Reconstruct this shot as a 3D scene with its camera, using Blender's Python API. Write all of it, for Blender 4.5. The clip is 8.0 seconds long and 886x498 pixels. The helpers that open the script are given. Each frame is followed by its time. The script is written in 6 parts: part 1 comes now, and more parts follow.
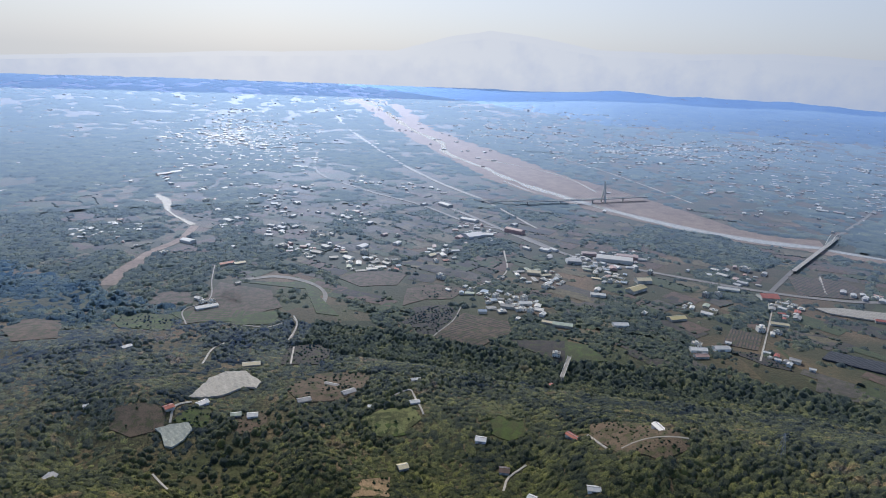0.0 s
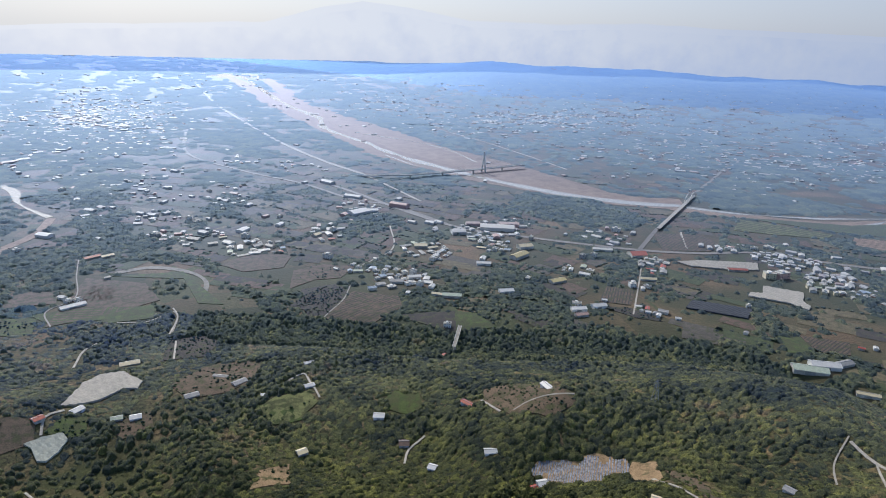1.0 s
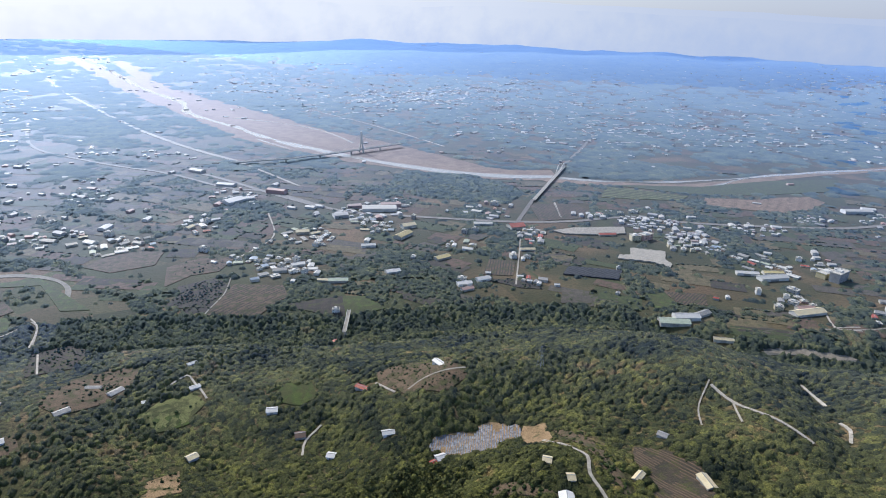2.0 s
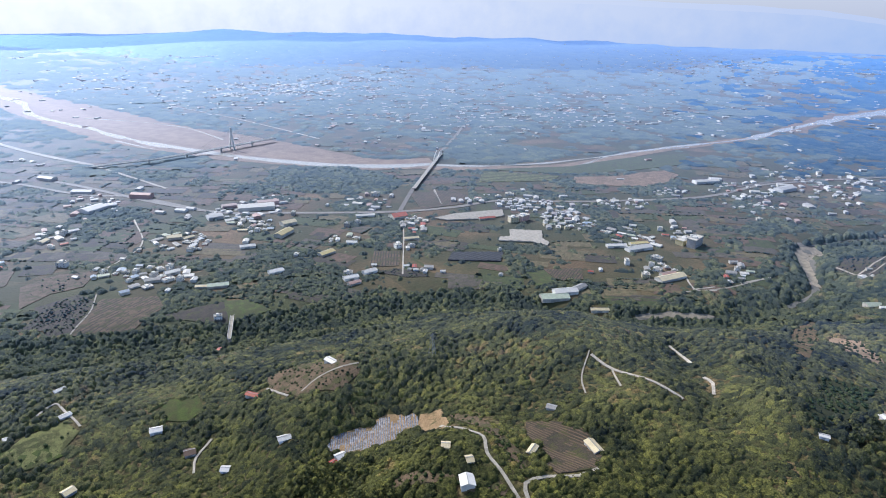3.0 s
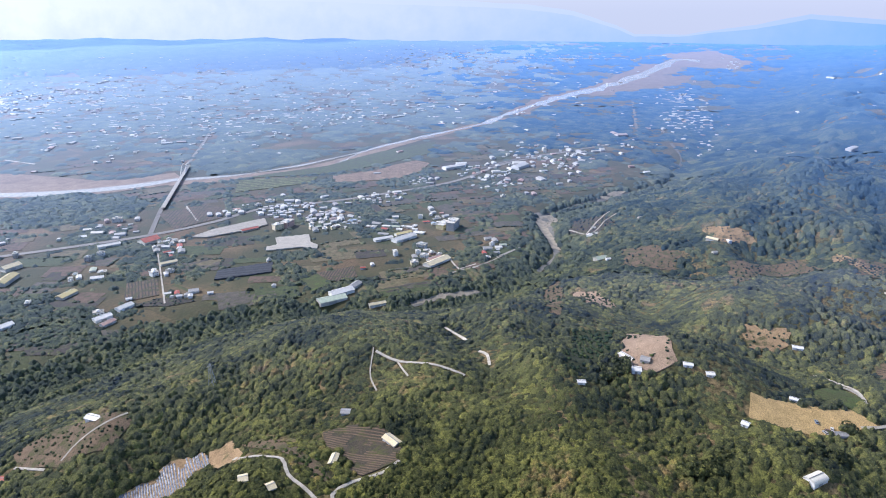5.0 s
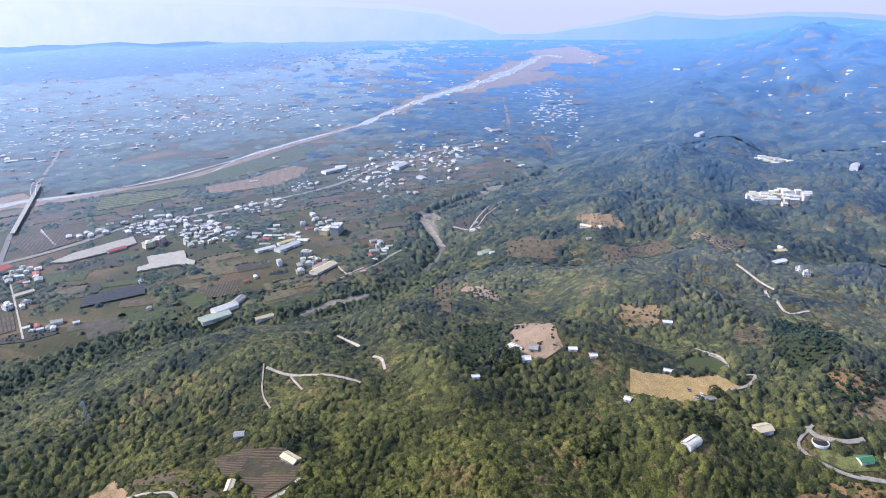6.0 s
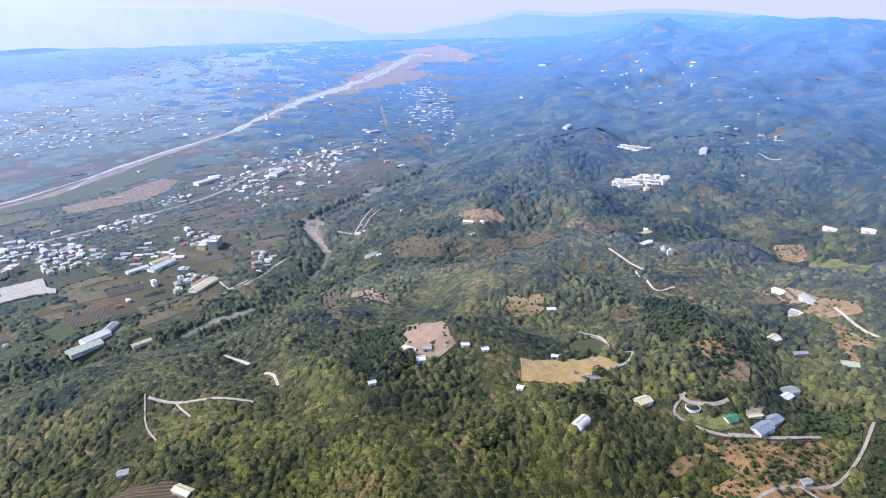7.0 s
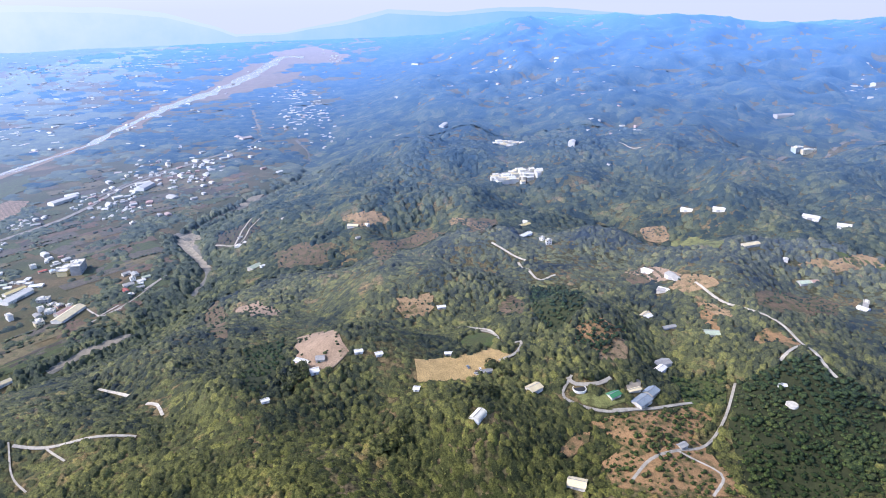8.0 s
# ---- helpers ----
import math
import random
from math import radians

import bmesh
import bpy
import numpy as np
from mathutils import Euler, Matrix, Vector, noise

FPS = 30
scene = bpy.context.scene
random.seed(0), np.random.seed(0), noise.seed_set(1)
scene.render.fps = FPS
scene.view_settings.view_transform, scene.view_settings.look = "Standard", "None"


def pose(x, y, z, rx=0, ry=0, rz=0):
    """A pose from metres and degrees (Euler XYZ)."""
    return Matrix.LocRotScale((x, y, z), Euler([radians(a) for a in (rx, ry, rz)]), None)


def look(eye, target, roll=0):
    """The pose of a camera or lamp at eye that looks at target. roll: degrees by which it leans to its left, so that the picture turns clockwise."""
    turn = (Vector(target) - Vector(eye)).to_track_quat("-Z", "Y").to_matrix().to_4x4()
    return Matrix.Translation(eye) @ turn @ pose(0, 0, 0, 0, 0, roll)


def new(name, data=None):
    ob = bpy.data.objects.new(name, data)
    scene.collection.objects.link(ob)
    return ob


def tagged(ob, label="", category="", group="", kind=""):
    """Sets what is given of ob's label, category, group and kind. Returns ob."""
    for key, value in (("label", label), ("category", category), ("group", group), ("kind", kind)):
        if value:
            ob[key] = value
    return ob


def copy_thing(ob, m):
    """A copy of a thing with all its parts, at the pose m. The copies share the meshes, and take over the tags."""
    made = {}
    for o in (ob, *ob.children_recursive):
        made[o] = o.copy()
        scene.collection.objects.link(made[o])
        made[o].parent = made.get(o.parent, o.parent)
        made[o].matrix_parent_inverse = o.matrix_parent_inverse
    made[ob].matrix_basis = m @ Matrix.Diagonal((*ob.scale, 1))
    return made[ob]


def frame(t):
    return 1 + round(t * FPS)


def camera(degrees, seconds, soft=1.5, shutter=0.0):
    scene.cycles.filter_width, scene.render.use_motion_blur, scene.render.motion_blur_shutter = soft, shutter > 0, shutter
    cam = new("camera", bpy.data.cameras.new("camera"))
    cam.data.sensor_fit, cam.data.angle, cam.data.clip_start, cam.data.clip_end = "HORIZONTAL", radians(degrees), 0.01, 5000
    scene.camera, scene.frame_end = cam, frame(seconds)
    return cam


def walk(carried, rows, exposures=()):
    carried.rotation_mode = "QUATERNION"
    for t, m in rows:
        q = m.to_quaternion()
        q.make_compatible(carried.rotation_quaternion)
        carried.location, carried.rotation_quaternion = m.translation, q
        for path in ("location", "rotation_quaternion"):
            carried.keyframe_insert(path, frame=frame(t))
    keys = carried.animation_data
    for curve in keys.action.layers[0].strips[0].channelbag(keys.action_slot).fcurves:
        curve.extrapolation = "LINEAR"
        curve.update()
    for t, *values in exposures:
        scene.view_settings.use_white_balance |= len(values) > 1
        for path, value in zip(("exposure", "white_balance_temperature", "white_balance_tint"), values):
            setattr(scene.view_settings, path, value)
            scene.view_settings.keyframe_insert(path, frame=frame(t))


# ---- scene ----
EXPOSURES = [(0.0, -0.7, 6450, 10), (1.5, -0.43, 6380, 10), (3.5, -0.04, 6280, 12), (4.5, 0.08, 6180, 14), (6.5, 0.25, 6120, 17), (8.0, 0.36, 6080, 18)]
cam = camera(69.39, 8.0, 1.0)
ROWS = [
    (0.0, 0.00, 0.00, 330.00, 73.663, -2.581, -0.080),
    (0.5, -0.15, 0.34, 331.41, 72.724, -2.403, -5.247),
    (1.0, -0.29, 0.70, 332.99, 71.734, -2.165, -10.826),
    (1.5, -0.31, 0.98, 334.62, 70.904, -1.972, -16.369),
    (3.0, 0.17, 1.32, 339.37, 69.511, -1.226, -33.048),
    (3.5, 0.32, 1.64, 341.00, 69.433, -0.968, -38.621),
    (4.0, 0.57, 1.92, 342.38, 69.496, -0.691, -44.156),
    (4.5, 1.03, 2.28, 343.57, 69.553, -0.405, -49.661),
    (6.0, 2.67, 2.97, 347.68, 69.494, 0.435, -66.190),
    (6.5, 2.96, 2.82, 349.19, 69.438, 0.729, -71.682),
    (7.0, 3.12, 2.66, 350.79, 69.327, 1.006, -77.182),
    (7.5, 3.25, 2.35, 352.55, 69.193, 1.229, -82.656),
    (8.0, 3.37, 1.96, 354.38, 69.022, 1.486, -88.158),
]
walk(cam, [(t, pose(x, y, z, rx, ry, rz)) for t, x, y, z, rx, ry, rz in ROWS], EXPOSURES)

# ---- light ----
SUN_BEARING, SUN_UP = 15.0, 42.0
world = bpy.data.worlds.new("world")
scene.world = world
world.use_nodes = True
wn = world.node_tree.nodes
sky = wn.new("ShaderNodeTexSky")
sky.sky_type, sky.sun_disc = "NISHITA", False
sky.sun_elevation, sky.sun_rotation = radians(SUN_UP), radians(-SUN_BEARING)
sky.air_density, sky.dust_density, sky.ozone_density = 1.3, 2.0, 2.0
wn["Background"].inputs["Strength"].default_value = 0.12
world.node_tree.links.new(sky.outputs["Color"], wn["Background"].inputs["Color"])
sun_data = bpy.data.lights.new("sun", "SUN")
sun_data.energy, sun_data.angle, sun_data.color = 3.4, radians(0.6), (1.0, 0.93, 0.82)
sun = new("sun", sun_data)
sun.matrix_world = look((0, 0, 0), (math.sin(radians(SUN_BEARING)) * math.cos(radians(SUN_UP)), -math.cos(radians(SUN_BEARING)) * math.cos(radians(SUN_UP)), -math.sin(radians(SUN_UP))))
scene.view_settings.exposure = 0.0


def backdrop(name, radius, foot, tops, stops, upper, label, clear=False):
    """An added glowing ring behind the land, haze painted into its emission: the outline of a far range or,
    see-through, the glow before the sky; palest towards the sun.
    """
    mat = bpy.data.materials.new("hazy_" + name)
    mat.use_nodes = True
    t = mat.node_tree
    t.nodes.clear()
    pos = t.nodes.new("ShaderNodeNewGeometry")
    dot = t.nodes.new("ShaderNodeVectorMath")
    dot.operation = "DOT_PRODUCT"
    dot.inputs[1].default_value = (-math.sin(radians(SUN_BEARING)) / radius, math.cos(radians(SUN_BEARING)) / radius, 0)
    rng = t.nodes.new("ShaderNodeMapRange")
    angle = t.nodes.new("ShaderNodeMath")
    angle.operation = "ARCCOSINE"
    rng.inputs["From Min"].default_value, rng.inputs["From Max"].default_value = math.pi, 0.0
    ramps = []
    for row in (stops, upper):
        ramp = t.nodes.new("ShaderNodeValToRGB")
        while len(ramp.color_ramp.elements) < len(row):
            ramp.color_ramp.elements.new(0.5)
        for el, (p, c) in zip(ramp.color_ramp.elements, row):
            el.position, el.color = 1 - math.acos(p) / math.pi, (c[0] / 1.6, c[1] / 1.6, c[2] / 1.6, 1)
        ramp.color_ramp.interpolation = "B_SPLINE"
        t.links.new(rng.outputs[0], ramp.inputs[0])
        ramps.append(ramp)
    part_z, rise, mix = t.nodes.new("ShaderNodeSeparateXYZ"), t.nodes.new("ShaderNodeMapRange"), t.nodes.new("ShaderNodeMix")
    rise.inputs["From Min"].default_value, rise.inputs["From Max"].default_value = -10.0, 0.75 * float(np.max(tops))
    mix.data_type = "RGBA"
    # noise paints the slopes' faint relief shading and haze into the glow
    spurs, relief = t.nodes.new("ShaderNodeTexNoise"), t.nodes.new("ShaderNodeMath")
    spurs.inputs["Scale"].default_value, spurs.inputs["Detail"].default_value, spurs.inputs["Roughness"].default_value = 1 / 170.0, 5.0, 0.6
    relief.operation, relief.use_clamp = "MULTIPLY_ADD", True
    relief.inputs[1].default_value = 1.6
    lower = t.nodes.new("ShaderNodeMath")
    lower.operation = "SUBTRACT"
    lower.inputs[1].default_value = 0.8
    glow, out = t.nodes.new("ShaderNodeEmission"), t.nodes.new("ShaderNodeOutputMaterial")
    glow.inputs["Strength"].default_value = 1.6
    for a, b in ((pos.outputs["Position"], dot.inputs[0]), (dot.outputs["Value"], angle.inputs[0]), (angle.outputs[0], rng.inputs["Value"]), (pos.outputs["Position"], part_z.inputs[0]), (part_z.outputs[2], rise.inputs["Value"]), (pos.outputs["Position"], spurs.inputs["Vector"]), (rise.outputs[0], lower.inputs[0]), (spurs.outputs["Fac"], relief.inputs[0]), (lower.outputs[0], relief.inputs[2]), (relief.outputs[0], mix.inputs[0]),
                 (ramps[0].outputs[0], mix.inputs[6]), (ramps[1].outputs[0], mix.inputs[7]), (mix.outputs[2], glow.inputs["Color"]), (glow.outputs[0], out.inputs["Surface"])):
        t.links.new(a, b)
    if clear:
        # lets sunlight past the ring; the blue filter cools the sky behind
        air, both = t.nodes.new("ShaderNodeBsdfTransparent"), t.nodes.new("ShaderNodeAddShader")
        glow.inputs["Strength"].default_value = 1.15
        air.inputs["Color"].default_value = (0.32, 0.4, 0.6, 1)
        t.links.new(glow.outputs[0], both.inputs[0])
        t.links.new(air.outputs[0], both.inputs[1])
        t.links.new(both.outputs[0], out.inputs["Surface"])
    n = len(tops)
    turn = [6.283185 * i / n for i in range(n)]
    verts = [(-radius * math.sin(a), radius * math.cos(a), foot) for a in turn] + [(-radius * math.sin(a), radius * math.cos(a), h) for a, h in zip(turn, tops)]
    me = bpy.data.meshes.new(name)
    me.from_pydata(verts, [], [(i, n + i, n + (i + 1) % n, (i + 1) % n) for i in range(n)])
    me.materials.append(mat)
    tagged(new(name, me), label, "distance", kind="structure")


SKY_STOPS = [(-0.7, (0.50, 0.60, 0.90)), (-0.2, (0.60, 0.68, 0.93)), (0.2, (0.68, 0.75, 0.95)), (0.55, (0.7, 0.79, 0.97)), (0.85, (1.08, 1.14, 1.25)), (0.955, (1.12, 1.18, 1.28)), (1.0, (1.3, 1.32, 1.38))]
RANGE_HAZE_STOPS = [(-0.7, (0.10, 0.36, 0.82)), (-0.3, (0.15, 0.44, 0.92)), (0.2, (0.27, 0.48, 0.92)), (0.6, (0.36, 0.54, 0.98)), (0.85, (0.39, 0.55, 1.0)), (0.955, (0.45, 0.6, 1.02)), (1.0, (0.85, 0.93, 1.16))]

SKY_GLOW_STOPS = [(-0.7, (0.68, 0.75, 1.0)), (-0.2, (0.74, 0.81, 1.04)), (0.2, (0.7, 0.78, 1.0)), (0.55, (0.76, 0.84, 1.0)), (0.85, (1.08, 1.13, 1.24)), (0.955, (1.12, 1.18, 1.28)), (1.0, (1.3, 1.32, 1.38))]


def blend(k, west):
    """The ranges' painted haze colours, faded by k into the sky, and by west towards the sun."""
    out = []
    for (p, c), (_, d) in zip(RANGE_HAZE_STOPS, SKY_STOPS):
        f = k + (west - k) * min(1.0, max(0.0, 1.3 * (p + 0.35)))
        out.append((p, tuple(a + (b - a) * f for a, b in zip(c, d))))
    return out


# ---- materials ----
class Nodes:
    """A material's nodes: n('Type', input=..., ...) makes one and returns it."""

    def __init__(self, name):
        self.mat = bpy.data.materials.new(name)
        self.mat.use_nodes = True
        self.tree = self.mat.node_tree
        self.tree.nodes.clear()

    def put(self, socket, value):
        if isinstance(value, bpy.types.NodeSocket):
            self.tree.links.new(value, socket)
        elif isinstance(value, (tuple, list)) and len(value) == 3 and socket.type == "RGBA":
            socket.default_value = (*value, 1)
        else:
            socket.default_value = value

    def n(self, kind, *values):
        node = self.tree.nodes.new("ShaderNode" + kind)
        for k, v in values:
            self.put(node.inputs[k], v)
        return node

    def noise(self, vector, scale, detail=3.0, rough_=0.55):
        return self.n("TexNoise", ("Vector", vector), ("Scale", scale), ("Detail", detail), ("Roughness", rough_)).outputs["Fac"]

    def ramp(self, fac, *stops):
        node = self.n("ValToRGB", ("Fac", fac))
        el = node.color_ramp.elements
        while len(el) < len(stops):
            el.new(0.5)
        for e, (p, c) in zip(el, stops):
            e.position, e.color = p, (*c, 1) if len(c) == 3 else c
        return node.outputs["Color"]

    def mix(self, fac, a, b, blend="MIX"):
        node = self.n("Mix")
        node.data_type, node.blend_type = "RGBA", blend
        self.put(node.inputs[0], fac), self.put(node.inputs[6], a), self.put(node.inputs[7], b)
        return node.outputs[2]

    def done(self, color, roughness=0.85, bump=None, strength=0.4, distance=0.3, metal=0.0, specular=0.3, spread=0.68, tint=None, haze_lift=0.0, power=5.0):
        """A rough surface under painted aerial haze: a blue reflective layer that grows at low view angles."""
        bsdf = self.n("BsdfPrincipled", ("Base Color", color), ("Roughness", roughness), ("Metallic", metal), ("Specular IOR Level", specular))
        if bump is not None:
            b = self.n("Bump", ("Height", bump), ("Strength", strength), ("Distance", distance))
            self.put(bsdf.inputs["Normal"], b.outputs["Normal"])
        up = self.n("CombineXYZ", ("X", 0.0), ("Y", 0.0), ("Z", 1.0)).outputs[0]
        haze_lobe = self.n("BsdfAnisotropic", ("Color", tint or HAZE_TINT), ("Roughness", spread), ("Normal", up))
        haze_lobe.distribution = "MULTI_GGX"
        layer = haze_lobe.outputs[0]
        if haze_lift:
            # a second lobe paints the haze onto leaves and upright faces too
            haze_sheen = self.n("BsdfSheen", ("Color", tuple(haze_lift * q for q in tint or HAZE_TINT)), ("Roughness", 0.4), ("Normal", up))
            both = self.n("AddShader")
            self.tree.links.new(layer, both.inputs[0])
            self.tree.links.new(haze_sheen.outputs[0], both.inputs[1])
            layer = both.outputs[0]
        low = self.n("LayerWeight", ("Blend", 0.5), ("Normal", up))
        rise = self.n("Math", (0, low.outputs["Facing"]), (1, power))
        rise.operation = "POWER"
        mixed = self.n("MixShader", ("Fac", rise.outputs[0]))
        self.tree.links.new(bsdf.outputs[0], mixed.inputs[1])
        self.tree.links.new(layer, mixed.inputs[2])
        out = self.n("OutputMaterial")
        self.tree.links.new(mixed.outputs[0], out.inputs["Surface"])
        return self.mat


# blue haze colour that the land fades to at low view angles
HAZE_TINT = (0.45, 0.69, 1.0)


def place_of(m):
    return m.n("NewGeometry").outputs["Position"]


def plain(name, a, b, size, roughness=0.85, bump=0.0, metal=0.0, spread=0.25, haze_lift=0.0, tint=None):
    """A surface of two close colours, mottled at two scales, each thing a little different."""
    m = Nodes(name)
    p = place_of(m)
    n1, n2 = m.noise(p, 1.0 / size), m.noise(p, 6.0 / size, 4.0)
    c = m.mix(m.ramp(n1, (0.35, (0, 0, 0)), (0.65, (1, 1, 1))), a, b)
    c = m.mix(0.35, c, m.ramp(n2, (0.3, (0.25, 0.25, 0.25)), (0.7, (0.9, 0.9, 0.9))), "OVERLAY")
    info = m.n("ObjectInfo").outputs["Random"]
    hsv = m.n("HueSaturation", ("Color", c), ("Value", m.n("MapRange", ("Value", info), ("To Min", 1 - spread), ("To Max", 1 + spread)).outputs[0]))
    return m.done(hsv.outputs[0], roughness, n2 if bump else None, bump, 0.2, metal, haze_lift=haze_lift, tint=tint or (0.6, 0.74, 1.0), power=6.5)


def soil(name, a, b, size, weeds=0.3):
    """Farmed ground: two tones of earth, damp and dry, with weeds coming up in patches and a fine grain."""
    m = Nodes(name)
    p = place_of(m)
    c = m.mix(m.ramp(m.noise(p, 1.0 / size), (0.36, (0, 0, 0)), (0.64, (1, 1, 1))), a, b)
    c = m.mix(m.ramp(m.noise(p, 1 / 9.0, 4.0, 0.65), (0.62 - 0.4 * weeds, (0, 0, 0)), (0.74 - 0.4 * weeds, (0.85, 0.85, 0.85))), c, (0.085, 0.092, 0.036))
    grain = m.noise(p, 1.3, 5.0, 0.7)
    c = m.mix(0.7, c, m.ramp(grain, (0.33, (0.16, 0.16, 0.16)), (0.67, (0.86, 0.86, 0.86))), "OVERLAY")
    return m.done(c, 0.95, grain, 0.5, 0.5, tint=(0.55, 0.7, 1.0), power=6.5)


def ground_material():
    m = Nodes("ground")
    p = place_of(m)
    cells = m.n("TexVoronoi", ("Vector", p), ("Scale", 1 / 55.0), ("Randomness", 0.85))
    cells.distance = "CHEBYCHEV"
    tint = m.n("SeparateColor", ("Color", cells.outputs["Color"])).outputs[0]
    parcel = m.ramp(tint, (0.0, (0.06, 0.063, 0.022)), (0.22, (0.185, 0.12, 0.06)), (0.45, (0.09, 0.08, 0.03)), (0.7, (0.23, 0.155, 0.08)), (0.9, (0.10, 0.11, 0.034)))
    grain = m.noise(p, 0.25, 5.0)
    big = m.noise(p, 1 / 130.0)
    c = m.mix(0.5, parcel, m.ramp(grain, (0.3, (0.2, 0.2, 0.2)), (0.7, (0.8, 0.8, 0.8))), "OVERLAY")
    c = m.mix(m.ramp(big, (0.38, (0, 0, 0)), (0.58, (0.8, 0.8, 0.8))), c, (0.058, 0.07, 0.022))
    height = m.n("SeparateXYZ", ("Vector", p)).outputs[2]
    scrub = m.ramp(m.noise(p, 1 / 25.0, 4.0), (0.3, (0.05, 0.055, 0.02)), (0.5, (0.09, 0.085, 0.035)), (0.68, (0.2, 0.145, 0.075)))
    scrub = m.mix(0.9, scrub, m.ramp(m.noise(p, 0.35, 5.0, 0.7), (0.36, (0.1, 0.1, 0.1)), (0.64, (0.9, 0.9, 0.9))), "OVERLAY")
    c = m.mix(m.n("MapRange", ("Value", height), ("From Min", 3.0), ("From Max", 12.0)).outputs[0], c, scrub)
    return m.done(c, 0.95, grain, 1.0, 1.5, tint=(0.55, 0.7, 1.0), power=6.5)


def leaves_material(name, dark, mid, light, dry, spread=0.8, tint=(0.25, 0.5, 1.0), power=5.5):
    """Foliage in stands of one kind each: dark broadleaf, olive, yellow-green bamboo, dry scrub."""
    m = Nodes(name)
    p = place_of(m)
    island = m.n("NewGeometry").outputs["Random Per Island"]
    stand = m.mix(0.3, m.noise(p, 1 / 48.0, 3.0, 0.5), m.noise(p, 1 / 10.0, 2.0))
    stand = m.mix(0.06, stand, m.ramp(island, (0.0, (0, 0, 0)), (1.0, (1, 1, 1))))
    c = m.ramp(stand, (0.38, dark), (0.45, mid), (0.5, mid), (0.55, light), (0.6, light), (0.665, dry))
    tone = m.ramp(island, (0.0, (0.62, 0.66, 0.7)), (0.6, (1.0, 1.0, 1.0)), (1.0, (1.42, 1.38, 1.15)))
    c = m.mix(1.0, c, tone, "MULTIPLY")
    leaf = m.noise(p, 1.1, 4.0, 0.65)
    c = m.mix(0.7, c, m.ramp(leaf, (0.34, (0.13, 0.13, 0.13)), (0.66, (0.88, 0.88, 0.88))), "OVERLAY")
    return m.done(c, 0.8, leaf, 1.0, 1.0, specular=0.08, spread=spread, haze_lift=0.7, tint=tint, power=power)


GROUND = ground_material()
# tint and power paint each wood's haze; far woods are hazier copies
LEAVES = leaves_material("leaves", (0.046, 0.056, 0.021), (0.1, 0.107, 0.032), (0.155, 0.16, 0.046), (0.23, 0.172, 0.075), tint=(0.34, 0.54, 1.0), power=4.9)
HAZY_FAR_LEAVES = leaves_material("distant_leaves", (0.041, 0.051, 0.023), (0.076, 0.086, 0.034), (0.125, 0.13, 0.043), (0.19, 0.15, 0.068), 0.7, (0.22, 0.48, 0.92))
HAZY_RANGE_LEAVES = leaves_material("range_leaves", (0.06, 0.075, 0.034), (0.09, 0.1, 0.045), (0.12, 0.13, 0.05), (0.17, 0.15, 0.08), 0.55, (0.36, 0.56, 0.9))
ORCHARD_LEAVES = leaves_material("orchard_leaves", (0.028, 0.045, 0.016), (0.045, 0.07, 0.022), (0.07, 0.095, 0.03), (0.11, 0.11, 0.045))
GORGE_LEAVES = leaves_material("gorge_leaves", (0.05, 0.06, 0.028), (0.08, 0.092, 0.036), (0.12, 0.128, 0.046), (0.17, 0.145, 0.065), tint=(0.42, 0.6, 0.86), power=5.2)
SAND_MAT = plain("river_sand", (0.32, 0.255, 0.21), (0.22, 0.175, 0.145), 30, 0.95, 0.3, tint=(0.6, 0.67, 0.9))
CONCRETE = plain("concrete", (0.52, 0.49, 0.44), (0.37, 0.35, 0.31), 5, 0.9, haze_lift=0.6)
ASPHALT = plain("road_asphalt", (0.27, 0.26, 0.25), (0.21, 0.20, 0.19), 8, 0.9)


def water_material():
    m = Nodes("river_water")
    n = m.noise(place_of(m), 0.15, 4.0)
    # silty water, with the sky's glare put into its pale base colour
    return m.done(m.ramp(n, (0.3, (0.36, 0.36, 0.36)), (0.7, (0.6, 0.59, 0.57))), 0.2, n, 0.1, 0.2, specular=0.8, spread=0.25, tint=(0.9, 0.94, 1.0))


WATER_MAT = water_material()
STREAM_MAT = plain("stony_stream", (0.22, 0.21, 0.19), (0.14, 0.14, 0.125), 9, 0.7, 0.3)


# ---- the lie of the land ----
def smooth(a, b, v):
    t = np.clip((np.asarray(v, float) - a) / (b - a), 0, 1)
    return t * t * (3 - 2 * t)


def lattice(ix, iy, seed):
    n = (ix.astype(np.int64) * 374761393 + iy.astype(np.int64) * 668265263 + seed * 974711) & 0xFFFFFFFF
    n = ((n ^ (n >> 13)) * 1274126177) & 0xFFFFFFFF
    return ((n ^ (n >> 16)) & 0xFFFF) / 65535.0


def rough(x, y, size, seed=0):
    """Smooth noise from -1 to 1 with lumps of that many metres."""
    u, v = np.asarray(x, float) / size, np.asarray(y, float) / size
    iu, iv = np.floor(u), np.floor(v)
    fu, fv = u - iu, v - iv
    fu, fv = fu * fu * (3 - 2 * fu), fv * fv * (3 - 2 * fv)
    a, b = lattice(iu, iv, seed), lattice(iu + 1, iv, seed)
    c, d = lattice(iu, iv + 1, seed), lattice(iu + 1, iv + 1, seed)
    return 2 * ((a + (b - a) * fu) * (1 - fv) + (c + (d - c) * fu) * fv) - 1


# the stream at the foot of the hills, west to east
FOOT_X = [-5000, -1500, -660, -330, -40, 150, 340, 450, 560, 660, 780, 900, 980, 1100, 1360, 1600, 2200, 5000]
